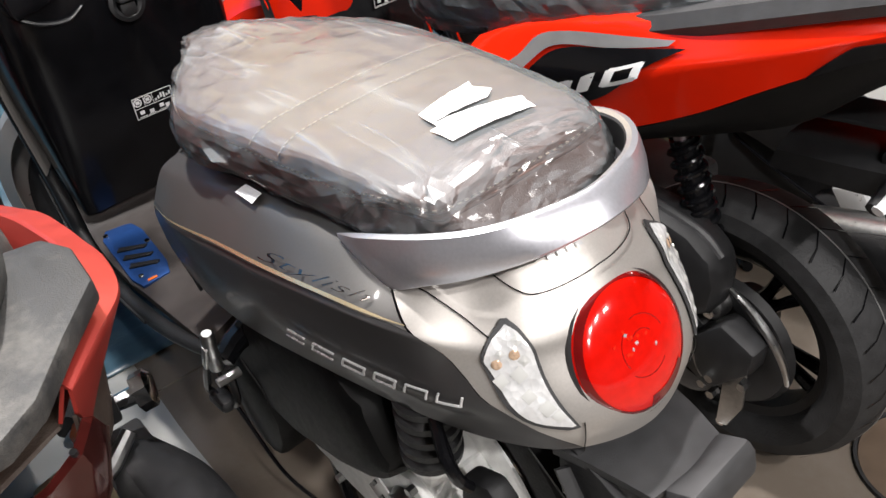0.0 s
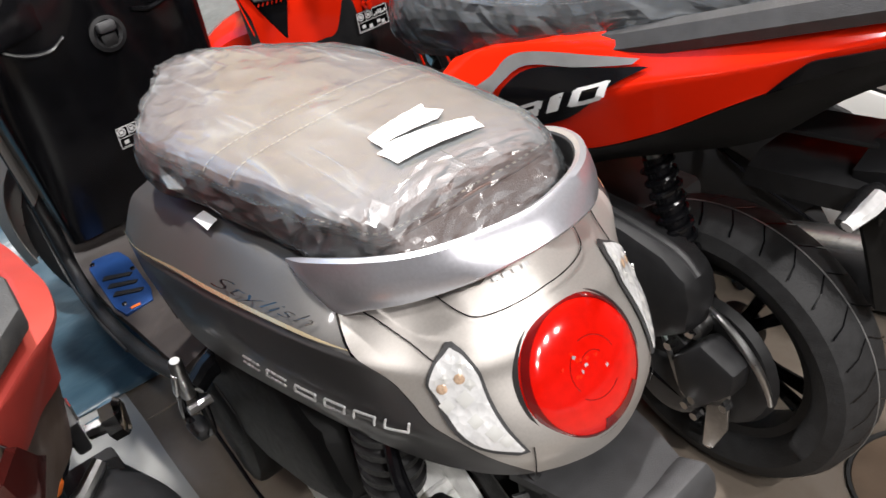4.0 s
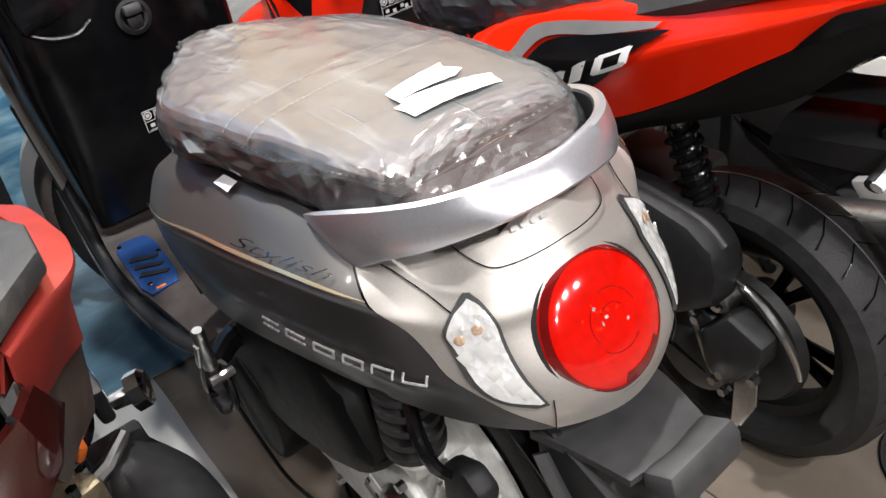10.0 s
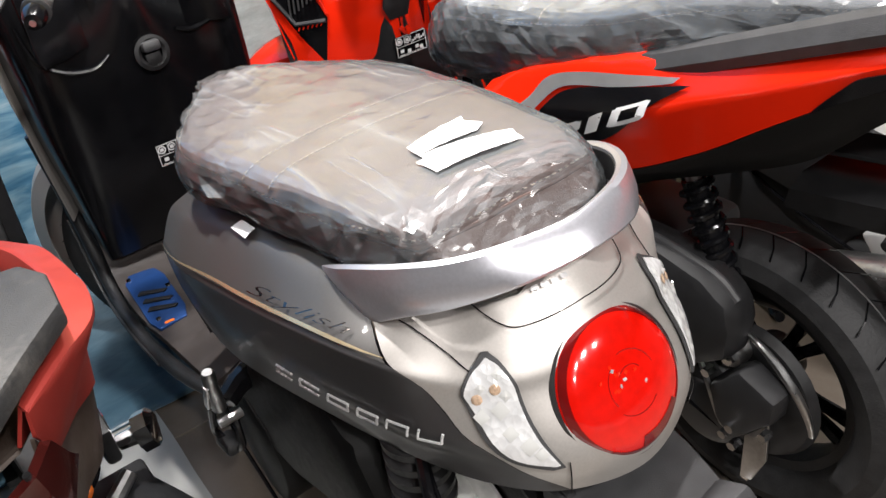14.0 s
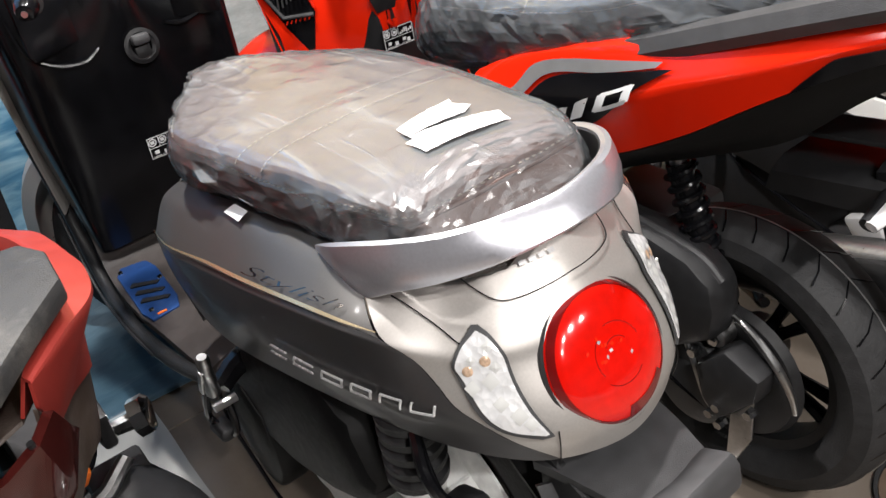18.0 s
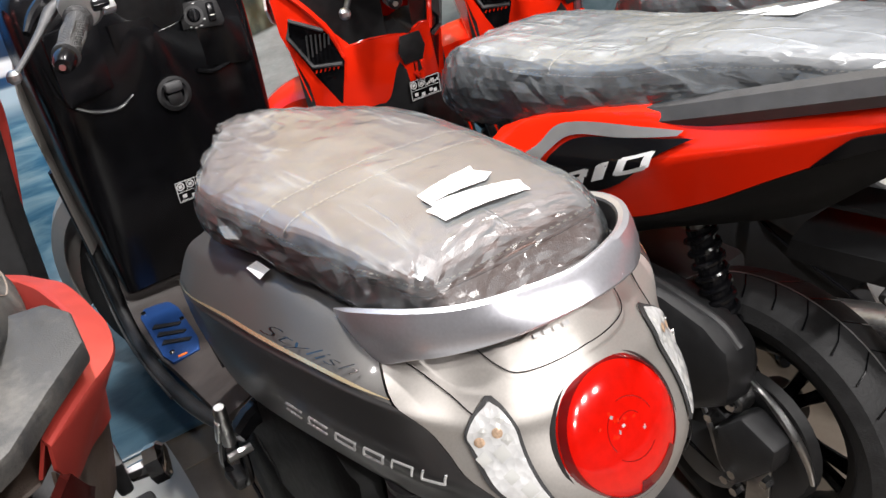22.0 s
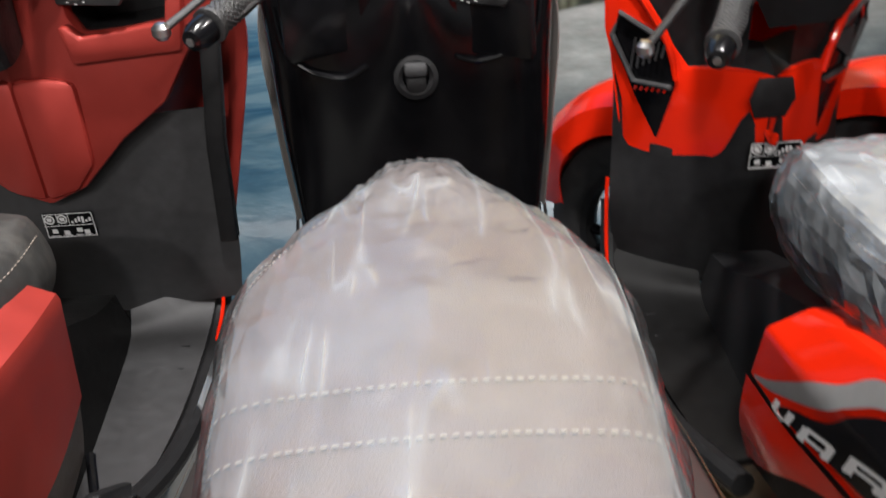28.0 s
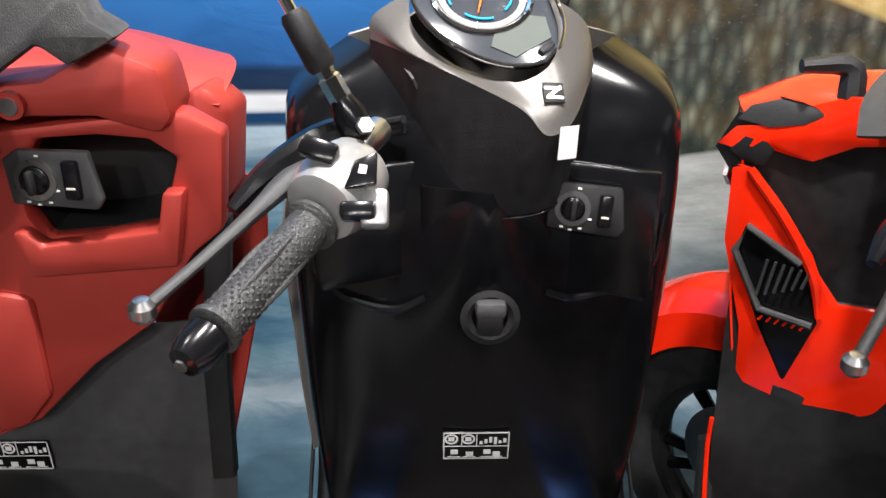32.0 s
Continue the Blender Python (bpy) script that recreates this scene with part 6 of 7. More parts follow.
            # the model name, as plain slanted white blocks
            for k, (u0, w) in enumerate(((0.085, 0.052), (0.150, 0.055), (0.226, 0.070), (0.310, 0.024), (0.352, 0.066))):
                def corner(fu, fv):
                    u = u0 + w * fu
                    return (u + 0.012 * fv, float(np.interp(u, [0.05, 0.19, 0.23, 0.30, 0.355, 0.42], [-0.04, 0.05, 0.115, 0.205, 0.272, 0.308])) + 0.108 * fv)
                def bar(f0, g0, f1, g1):
                    return band(a, [corner(f0, g0), corner(f1, g0)], [corner(f0, g1), corner(f1, g1)], 4, 3, 0.0056, fl)
                if k == 1:
                    bars = [bar(0.1, 0.76, 0.9, 1.0), bar(0.2, 0.26, 0.8, 0.46), bar(0.0, 0.0, 0.24, 0.9), bar(0.76, 0.0, 1.0, 0.9)]
                elif k == 2:
                    bars = [bar(0.0, 0.76, 0.9, 1.0), bar(0.2, 0.34, 0.9, 0.54), bar(0.0, 0.0, 0.22, 1.0), bar(0.76, 0.42, 1.0, 0.92), bar(0.68, 0.0, 0.94, 0.40)]
                elif k == 3:
                    bars = [bar(0.0, 0.0, 1.0, 1.0)]
                elif k == 4:
                    bars = [bar(0.08, 0.76, 0.92, 1.0), bar(0.08, 0.0, 0.92, 0.24), bar(0.0, 0.08, 0.26, 0.92), bar(0.74, 0.08, 1.0, 0.92)]
                else:
                    bars = [bar(0.0, 0.3, 0.26, 1.0), bar(0.2, 0.0, 0.64, 0.32), bar(0.64, 0.2, 0.9, 1.0)]
                part("name_block", joined(*bars), WHITE, V)
        # tail lens and black tail cheek
        if not dull:
            part("tail_cheek", band(a, [(0.667, 0.0), (0.685, 0.0), (0.703, 0.0), (0.718, 0.0), (0.735, 0.0), (0.77, 0.0), (0.82, 0.0), (0.90, 0.0), (0.99, 0.02)], [(0.668, 0.006), (0.685, 0.09), (0.703, 0.18), (0.718, 0.255), (0.735, 0.258), (0.77, 0.235), (0.82, 0.225), (0.90, 0.24), (0.99, 0.27)], 60, 10, 0.0045, fl, 0.002), BLACK, V)
        if not dull:
            part("tail_lens", band(a, [(0.82, 0.08), (0.90, 0.06), (0.998, 0.08)], [(0.83, 0.23), (0.92, 0.24), (0.998, 0.26)], 12, 6, 0.008, fl, 0.002), REDLENS, V, "red tail lens")
    if dull:
        part("tail_tray", sheet([[(x * f, y, z - 0.002) for f in (-1, -0.5, 0, 0.5, 1)] for x, y, z in side[3][2:]] + [[(0.09 * f, -0.19, 0.74) for f in (-1, -0.5, 0, 0.5, 1)], [(0.08 * f, -0.20, 0.62) for f in (-1, -0.5, 0, 0.5, 1)]], 0.004), DIRTY, V, "dirty brown tail tray")
    else:
        part("tail_bridge", sheet([[(x * wide, fy(y), fz(y, z) + 0.004 * (1 - abs(x) / w)) for x in (-w, -w / 2, 0, w / 2, w)] for w, y, z in ((0.12, -0.06, 0.765), (0.11, -0.18, 0.795), (0.095, -0.29, 0.825), (0.065, -0.42, 0.86), (0.04, -0.535, 0.875), (0.045, -0.54, 0.84))], 0.004), rear_paint, V)
    # grab rail
    half = [(0.128, 0.10, 0.722), (0.145, 0.03, 0.738), (0.150, -0.06, 0.768), (0.142, -0.18, 0.806), (0.125, -0.30, 0.842), (0.095, -0.40, 0.868), (0.0, -0.435, 0.875)]
    half = [(x * wide, fy(y), fz(y, z)) for x, y, z in half]
    if dull:
        rack = [(0.10, 0.05), (0.19, 0.03), (0.204, -0.004), (0.2, -0.062), (0.16, -0.112), (0.123, -0.163), (0.093, -0.184), (0.05, -0.19)]
        part("rear_rack", prism(rack + [(-x, y) for x, y in rack[::-1]], 0.022, pose(0, 0, 0.813), 0.004), DUSTY, V, "dusty dark grey flat tail rack")
        for s in (-1, 1):
            part("tail_lamp", sheet([[(s * 0.143, -0.126, 0.772), (s * 0.150, -0.090, 0.728), (s * 0.155, -0.06, 0.70)], [(s * 0.125, -0.146, 0.765), (s * 0.130, -0.135, 0.72), (s * 0.132, -0.11, 0.685)], [(s * 0.10, -0.152, 0.755), (s * 0.102, -0.150, 0.71), (s * 0.105, -0.135, 0.672)], [(s * 0.06, -0.156, 0.75), (s * 0.06, -0.156, 0.70), (s * 0.062, -0.145, 0.665)]], 0.008), SMOKED, V, "dark red tail lamp")
            part("lamp_divider", tube([(s * 0.126, -0.149, 0.768), (s * 0.131, -0.139, 0.72), (s * 0.133, -0.115, 0.684)], 0.003, 8, 10), MATT, V)
    for s in () if dull else (-1, 1):
        pts = curve([(s * x, y, z) for x, y, z in half], 30)
        grid = []
        for k, p in enumerate(pts):
            d = Vector(pts[min(k + 1, 29)] - pts[max(k - 1, 0)]).normalized()
            outw = d.cross(Vector((0, 0, 1))).normalized()
            outw = outw if outw.dot(Vector((p[0], p[1] + 0.1, 0))) > 0 else -outw
            f = min(1.0, 0.25 + k / 5)
            th, hh = 0.021 * f, 0.019 * f
            sec = [(-th, -hh), (th * 0.7, -hh), (th, -hh * 0.2), (th * 0.6, hh * 0.8), (-th * 0.5, hh), (-th, hh * 0.4)]
            grid.append([Vector(p) + outw * i + Vector((0, 0, j)) for i, j in sec])
        part("grab_rail", sheet(grid, closed=True, cap=True), GREY, V, "dark satin pillion grab rail")
    # seat
    sy = lambda y: fy(y) if not dull or y > 0.1 else 0.1 + (y - 0.1) * 0.52
    table = [(sy(r[0]), r[1] * wide, r[2] * wide, *[fz(r[0], q) - (0.015 if dull else 0.0) for q in r[3:]]) for r in VSEAT]
    seat = part("seat", sheet(seat_rings(table), closed=True, cap=True), seat_cover, V, seat_label)
    stitched(table, [(0.50, -0.9), (0.50, 0.0), (0.50, 0.9)], seat, "cross_seam")
    stitched(table, [(0.3, -0.82), (0.6, -0.82), (0.85, -0.8)], seat, "side_seam")
    stitched(table, [(0.3, 0.82), (0.6, 0.82), (0.85, 0.8)], seat, "side_seam")
    if wrapped:
        part("film_wrap", wrap(table, 0.006, 9.0 + where[0], 0.012, 72, 0.010), FILM2, seat, "creased clear packing film")
        for k, ca in enumerate((((0.02, 0.04), (0.06, 0.0), (0.035, -0.03), (-0.005, -0.005)), ((-0.012, -0.022), (0.03, -0.035), (0.095, -0.045), (0.09, -0.075), (-0.01, -0.07)))):
            bm = bmesh.new()
            for q in (0,):
                vs = [bm.verts.new((x, y, float(cr([(r[0], r[6]) for r in table], min((abs(cr(table, i / 60)[0] - y), i / 60) for i in range(61))[1])[1]) + 0.010 - 0.010 * abs(x) / 0.1)) for x, y in ca]
                bm.faces.new(vs)
            part("paper_tag", bm, WHITE, seat, "torn white paper tag on the film")
    # floor board and tunnel
    for s in (-1, 1):
        part("foot_well", sheet(patch([[(s * 0.06, 0.50, 0.285), (s * 0.12, 0.50, 0.282), (s * 0.165, 0.50, 0.275)], [(s * 0.06, 0.70, 0.275), (s * 0.13, 0.70, 0.272), (s * 0.19, 0.70, 0.265)], [(s * 0.06, 0.88, 0.272), (s * 0.13, 0.90, 0.270), (s * 0.195, 0.92, 0.265)], [(s * 0.06, 0.93, 0.31), (s * 0.13, 0.97, 0.31), (s * 0.195, 1.02, 0.31)]], 10, 20), 0.012), GREY if dull else DEEP, V, "ribbed dark floor board")
        part("tunnel_side", sheet(patch([[(s * 0.075, 0.45, 0.56), (s * 0.07, 0.65, 0.48), (s * 0.06, 0.80, 0.40), (s * 0.05, 0.91, 0.36)], [(s * 0.085, 0.45, 0.42), (s * 0.075, 0.65, 0.38), (s * 0.068, 0.80, 0.34), (s * 0.06, 0.91, 0.31)], [(s * 0.09, 0.45, 0.28), (s * 0.08, 0.65, 0.275), (s * 0.072, 0.80, 0.27), (s * 0.065, 0.91, 0.272)]], 20, 10), 0.006), plastic, V)
        part("board_edge", tube([(s * 0.15, 0.45, 0.30), (s * 0.19, 0.62, 0.255), (s * 0.205, 0.80, 0.25), (s * 0.205, 0.98, 0.27), (s * 0.20, 1.06, 0.40)], [0.018, 0.02, 0.02, 0.018, 0.014], 10, 24), MATT, V)
        part("edge_line", tube([(s * 0.212, 0.88, 0.268), (s * 0.215, 0.97, 0.30), (s * 0.213, 1.02, 0.40), (s * 0.212, 1.03, 0.46)], 0.0035, 6, 16), RED, V, "thin bright red edge line")
        for k in range(5):
            part("board_rib", box(0.075, 0.004, 0.003, pose(s * 0.135, 0.62 + 0.06 * k, 0.276), 0.001, 1), MATT, V)
        part("hook_mark", tube([(s * 0.12, 0.72, 0.277), (s * 0.13, 0.735, 0.279), (s * 0.14, 0.72, 0.277)], 0.002, 6, 8), BLACK, V)
    part("tunnel_top", sheet(patch([[(-0.075, 0.45, 0.56), (0, 0.45, 0.575), (0.075, 0.45, 0.56)], [(-0.07, 0.65, 0.48), (0, 0.65, 0.495), (0.07, 0.65, 0.48)], [(-0.06, 0.80, 0.40), (0, 0.80, 0.41), (0.06, 0.80, 0.40)], [(-0.05, 0.91, 0.36), (0, 0.905, 0.365), (0.05, 0.91, 0.36)]], 10, 20), 0.004), plastic, V)
    part("seat_front", sheet(patch([[(-0.12, 0.43, 0.50), (-0.06, 0.47, 0.50), (0, 0.48, 0.50), (0.06, 0.47, 0.50), (0.12, 0.43, 0.50)], [(-0.11, 0.42, 0.60), (-0.06, 0.49, 0.60), (0, 0.51, 0.60), (0.06, 0.49, 0.60), (0.11, 0.42, 0.60)], [(-0.10, 0.42, 0.66), (-0.06, 0.5, 0.64), (0, 0.52, 0.64), (0.06, 0.5, 0.64), (0.10, 0.42, 0.66)]], 16, 10), 0.004), plastic, V)
    # leg shield: black below, painted above, with a pocket on each side
    lw = 1.2 if dull else 1.0
    lower = [[(-0.195, 1.02, 0.30), (-0.13, 0.97, 0.30), (-0.06, 0.93, 0.30), (0, 0.92, 0.30), (0.06, 0.93, 0.30), (0.13, 0.97, 0.30), (0.195, 1.02, 0.30)],
             [(-0.205, 1.03, 0.42), (-0.14, 0.99, 0.42), (-0.06, 0.93, 0.42), (0, 0.905, 0.42), (0.06, 0.93, 0.42), (0.14, 0.99, 0.42), (0.205, 1.03, 0.42)],
             [(-0.20, 1.06, 0.52), (-0.14, 1.01, 0.52), (-0.06, 0.94, 0.52), (0, 0.895, 0.52), (0.06, 0.94, 0.52), (0.14, 1.01, 0.52), (0.20, 1.06, 0.52)],
             [(-0.20, 1.08, 0.66), (-0.14, 1.03, 0.66), (-0.06, 0.95, 0.66), (0, 0.90, 0.66), (0.06, 0.95, 0.66), (0.14, 1.03, 0.66), (0.20, 1.08, 0.66)]]
    if dull:
        lower = [[(x * 1.28, 0.945 + (y - 0.9) * 0.25, z) for x, y, z in row] for row in lower]
    part("lower_shield", sheet(patch(lower, 40, 24), 0.004), GREY if dull else MATT, V, "black lower leg shield")
    for s in (-1, 1):
        if dull:
            def leaf(poly, y, depth, bevel=0.004, hole=None, k=0.12):
                n = Vector((-s * k, -1, 0)).normalized()
                bm = bmesh.new()
                ring = [bm.verts.new((s * x, y + k * x, z)) for x, z in poly]
                if hole:
                    ins = [bm.verts.new((s * x, y + k * x, z)) for x, z in hole]
                    c = len(ring)
                    fs = [bm.faces.new((ring[q], ring[(q + 1) % c], ins[(q + 1) % c], ins[q])) for q in range(c)]
                else:
                    fs = [bm.faces.new(ring)]
                r = bmesh.ops.extrude_face_region(bm, geom=fs)
                bmesh.ops.translate(bm, vec=n * depth, verts=[g for g in r["geom"] if isinstance(g, bmesh.types.BMVert)])
                bmesh.ops.recalc_face_normals(bm, faces=bm.faces[:])
                if bevel:
                    bmesh.ops.bevel(bm, geom=[e for e in bm.edges if len(e.link_faces) == 2 and e.calc_face_angle(0) > 0.6], offset=bevel, segments=2, affect="EDGES", profile=0.5)
                return finish(bm)
            main = [(0, 0.545), (0.062, 0.571), (0.137, 0.646), (0.212, 0.701), (0.269, 0.789), (0.303, 0.817), (0.316, 0.927), (0.278, 0.951), (0.19, 0.945), (0.092, 0.935), (0, 0.93)]
            hole = [(0.105, 0.84), (0.112, 0.825), (0.118, 0.811), (0.18, 0.815), (0.237, 0.824), (0.252, 0.86), (0.266, 0.902), (0.24, 0.922), (0.189, 0.928), (0.13, 0.925), (0.105, 0.88)]
            part("knee_panel", leaf(main, 0.93, 0.03, 0.006, hole, 0.06), paint, V, "satin red upper leg shield")
            part("pocket", leaf(hole, 1.0, 0.004, 0.0, None, 0.06), MATT, V, "deep black front pocket")
            part("pocket_wall", leaf([(x * 1.015, z + (0.004 if z > 0.87 else -0.004)) for x, z in hole], 1.0, 0.075, 0.0, hole, 0.06), MATT, V)
            part("pocket_lip", leaf([(0.10, 0.775), (0.255, 0.783), (0.272, 0.87), (0.25, 0.87), (0.24, 0.826), (0.12, 0.813), (0.105, 0.83), (0.092, 0.83)], 0.905, 0.022, 0.005, None, 0.06), paint, V, "satin red pocket lip")
            part("upper_hood", leaf([(0, 0.92), (0.092, 0.952), (0.20, 0.95), (0.262, 0.93), (0.276, 0.95), (0.269, 1.0), (0.218, 1.024), (0.155, 0.99), (0.092, 0.985), (0, 0.97)], 0.96, 0.075, 0.012, None, 0.06), paint, V, "satin red front hood")
            part("centre_lobe", leaf([(0, 0.555), (0.05, 0.568), (0.085, 0.61), (0.09, 0.745), (0.05, 0.755), (0, 0.755)], 0.91, 0.02, 0.012, None, 0.06), paint, V, "bright red centre lobe")
            part("cowl_shoulder", leaf([(0.27, 0.80), (0.305, 0.815), (0.318, 0.925), (0.29, 0.955), (0.268, 0.94)], 0.96, 0.055, 0.01, None, 0.3), paint, V)
            part("shield_side", leaf([(0.27, 0.80), (0.30, 0.81), (0.275, 0.60), (0.265, 0.42), (0.235, 0.42), (0.245, 0.6)], 0.955, 0.02, 0.004, None, 0.1), MATT, V)
            if s > 0:
                part("hood_screw", tube([(0.123, 0.888, 0.968), (0.123, 0.882, 0.968)], 0.009, 12), STEEL, V)
                part("screw_cup", tube([(0.123, 0.892, 0.968), (0.123, 0.8845, 0.968)], 0.014, 16), paint, V)
                switch_plate(V, (0.143, 0.905, 0.886), (-0.10, -1, 0.06), (0, 0, 1), GREY, 0.92)
            continue

        def leaf(poly, inset, depth, bevel=0.004, k=0.85):
            n = Vector((-s * k, -1, 0)).normalized()
            bm = bmesh.new()
            bm.faces.new([bm.verts.new(Vector((s * x, 0.885 + k * x, z)) - n * inset) for x, z in poly])
            r = bmesh.ops.extrude_face_region(bm, geom=bm.faces[:])
            bmesh.ops.translate(bm, vec=-n * depth, verts=[g for g in r["geom"] if isinstance(g, bmesh.types.BMVert)])
            bmesh.ops.recalc_face_normals(bm, faces=bm.faces[:])
            if bevel:
                bmesh.ops.bevel(bm, geom=[e for e in bm.edges if len(e.link_faces) == 2 and e.calc_face_angle(0) > 0.6], offset=bevel, segments=2, affect="EDGES", profile=0.5)
            return finish(bm)
        part("knee_panel", leaf([(0.220, 0.824), (0.204, 0.829), (0.138, 0.738), (0.112, 0.676), (0.066, 0.69), (0.0, 0.695), (0.0, 0.575), (0.045, 0.555), (0.069, 0.513), (0.116, 0.472), (0.150, 0.425), (0.168, 0.409), (0.184, 0.60), (0.215, 0.72)], 0.0, 0.014), paint, V, "glossy red knee panel")
        part("wing_edge", tube([Vector((s * x, 0.885 + 0.85 * x - 0.003, z)) for x, z in ((0.212, 0.826), (0.172, 0.775), (0.136, 0.712), (0.122, 0.655))], [0.006, 0.007, 0.007, 0.004], 8, 16), paint, V)
        part("duct", leaf([(0.212, 0.712), (0.206, 0.750), (0.146, 0.718), (0.124, 0.646), (0.142, 0.546), (0.176, 0.615)], -0.006, 0.006, 0.002), BLACK, V, "black air duct")
        part("duct_frame", tube([Vector((s * x, 0.885 + 0.85 * x - 0.008, z)) for x, z in ((0.150, 0.722), (0.205, 0.752), (0.214, 0.715), (0.180, 0.642), (0.128, 0.642))], 0.005, 8), GREY, V, "grey duct frame")
        for k in range(6):
            x = 0.185 - 0.008 * k
            part("duct_fin", tube([Vector((s * x, 0.885 + 0.85 * x - 0.009, 0.66 + 0.006 * k)), Vector((s * (x - 0.004), 0.885 + 0.85 * (x - 0.004) - 0.009, 0.715))], 0.0022, 6), GREY, V)
        for k in range(6):
            x = 0.178 - 0.008 * k
            part("duct_tick", tube([Vector((s * x, 0.885 + 0.85 * x - 0.009, 0.627 + 0.001 * k)), Vector((s * (x - 0.003), 0.885 + 0.85 * (x - 0.003) - 0.009, 0.634 + 0.001 * k))], 0.0018, 6), paint, V)
        part("spine_strip", leaf([(0.147, 0.534), (0.117, 0.534), (0.122, 0.467), (0.148, 0.426)], -0.005, 0.008, 0.002), MATT, V, "black insert")
        part("tray", leaf([(0.206, 0.84), (0.09, 0.66), (0.0, 0.67), (0.0, 0.93), (0.19, 0.89)], 0.055, 0.004, 0.0), MATT, V, "black front tray")
        part("tray_slope", sheet([[Vector((s * x, 0.885 + 0.85 * x + 0.004, z)), Vector((s * x, 0.885 + 0.85 * x + 0.075, z + 0.03))] for x, z in ((0.204, 0.826), (0.138, 0.736), (0.112, 0.674), (0.066, 0.688), (0.0, 0.692))], 0.003), MATT, V)
        part("upper_hood", leaf([(0.225, 0.843), (0.204, 0.860), (0.166, 0.850), (0.132, 0.88), (0.103, 0.89), (0.0, 0.90), (0.0, 0.955), (0.112, 0.94), (0.139, 0.922), (0.172, 0.888), (0.206, 0.876)], -0.012, 0.05, 0.006), paint, V, "glossy red front hood")
        part("hood_corner", leaf([(0.226, 0.842), (0.211, 0.832), (0.203, 0.858), (0.212, 0.866)], -0.016, 0.03, 0.002), MATT, V)
        part("hood_lens", leaf([(0.204, 0.879), (0.172, 0.892), (0.150, 0.915), (0.165, 0.92), (0.19, 0.905)], -0.004, 0.05, 0.006), GREY, V)
        part("mirror_mount", tube([Vector((s * 0.13, 1.02, 0.93)), Vector((s * 0.135, 1.03, 0.965)), Vector((s * 0.19, 1.03, 0.965))], [0.016, 0.014, 0.008], 8, 8), MATT, V)
    if not dull:
        part("spine_recess", prism([(-0.024, 0.625), (0.024, 0.625), (0.036, 0.655), (0.026, 0.69), (-0.026, 0.69), (-0.036, 0.655)], 0.004, facing((0, 0.889, 0.0), (0, -1, 0.0)), 0.001), MATT, V)
        part("bag_hook", tube([(0.0, 0.885, 0.60), (0.0, 0.86, 0.595), (0.0, 0.857, 0.61)], 0.006, 8, 10), paint, V)
        info_label(V, (0.018, 0.8845, 0.560), (0, -1, 0.0))
    else:
        info_label(V, (0.0, 0.938, 0.487), (0, -1, 0.0))
    # front cowl ahead of the shield
    dz, dw = (0.0, 1.25) if dull else (-0.075, 0.86)
    hood = [[(-0.235, 1.0, 0.93), (-0.13, 0.97, 0.955), (0, 0.96, 0.965), (0.13, 0.97, 0.955), (0.235, 1.0, 0.93)], [(-0.24, 1.08, 0.955), (-0.13, 1.04, 0.985), (0, 1.02, 0.99), (0.13, 1.04, 0.985), (0.24, 1.08, 0.955)], [(-0.20, 1.18, 0.93), (-0.12, 1.16, 0.97), (0, 1.15, 0.98), (0.12, 1.16, 0.97), (0.20, 1.18, 0.93)], [(-0.14, 1.27, 0.80), (-0.08, 1.29, 0.82), (0, 1.30, 0.83), (0.08, 1.29, 0.82), (0.14, 1.27, 0.80)], [(-0.06, 1.27, 0.66), (-0.03, 1.30, 0.66), (0, 1.31, 0.66), (0.03, 1.30, 0.66), (0.06, 1.27, 0.66)]]
    hood = [[(x * dw, y + (0.0 if dull else 0.06), z + dz) for x, y, z in row] for row in hood]
    part("front_cowl", sheet(patch(hood, 30, 26), 0.003), paint, V, "painted front cowl")
    for s in (-1, 1):
        part("headlamp", sheet(patch([[(s * 0.05, 1.335, 0.73), (s * 0.12, 1.312, 0.75), (s * 0.17, 1.24, 0.83)], [(s * 0.05, 1.345, 0.69), (s * 0.13, 1.312, 0.69), (s * 0.185, 1.22, 0.75)]], 12, 6), 0.006), CLEAR, V)
        part("cowl_side", sheet(patch([[(s * 0.22 * dw / 0.86, 1.075, 0.83 - 0.5 * dz - 0.03), (s * 0.19, 1.17, 0.85), (s * 0.17, 1.24, 0.86)], [(s * 0.215 * dw / 0.86, 1.07, 0.70), (s * 0.18, 1.18, 0.71), (s * 0.13, 1.30, 0.72)], [(s * 0.17 * dw / 0.86, 1.04, 0.42), (s * 0.14, 1.15, 0.50), (s * 0.06, 1.27, 0.60)]], 12, 14), 0.003), paint, V)
    T = steering((0, 0.82, 0.915), 42)
    handle_set(V, T, -1, False, False)
    if not dull:
        handle_set(V, T, 1, False, False)
    mh = sheet(patch([[(-0.10, -0.06, 0.0), (-0.05, -0.10, 0.0), (0, -0.11, 0.0), (0.05, -0.10, 0.0), (0.10, -0.06, 0.0)], [(-0.12, -0.03, 0.05), (-0.06, -0.08, 0.055), (0, -0.09, 0.06), (0.06, -0.08, 0.055), (0.12, -0.03, 0.05)], [(-0.13, 0.06, 0.10), (-0.06, 0.05, 0.12), (0, 0.05, 0.125), (0.06, 0.05, 0.12), (0.13, 0.06, 0.10)], [(-0.10, 0.16, 0.07), (-0.05, 0.18, 0.08), (0, 0.185, 0.085), (0.05, 0.18, 0.08), (0.10, 0.16, 0.07)]], 20, 20), 0.004)
    bmesh.ops.transform(mh, matrix=T, verts=mh.verts[:])
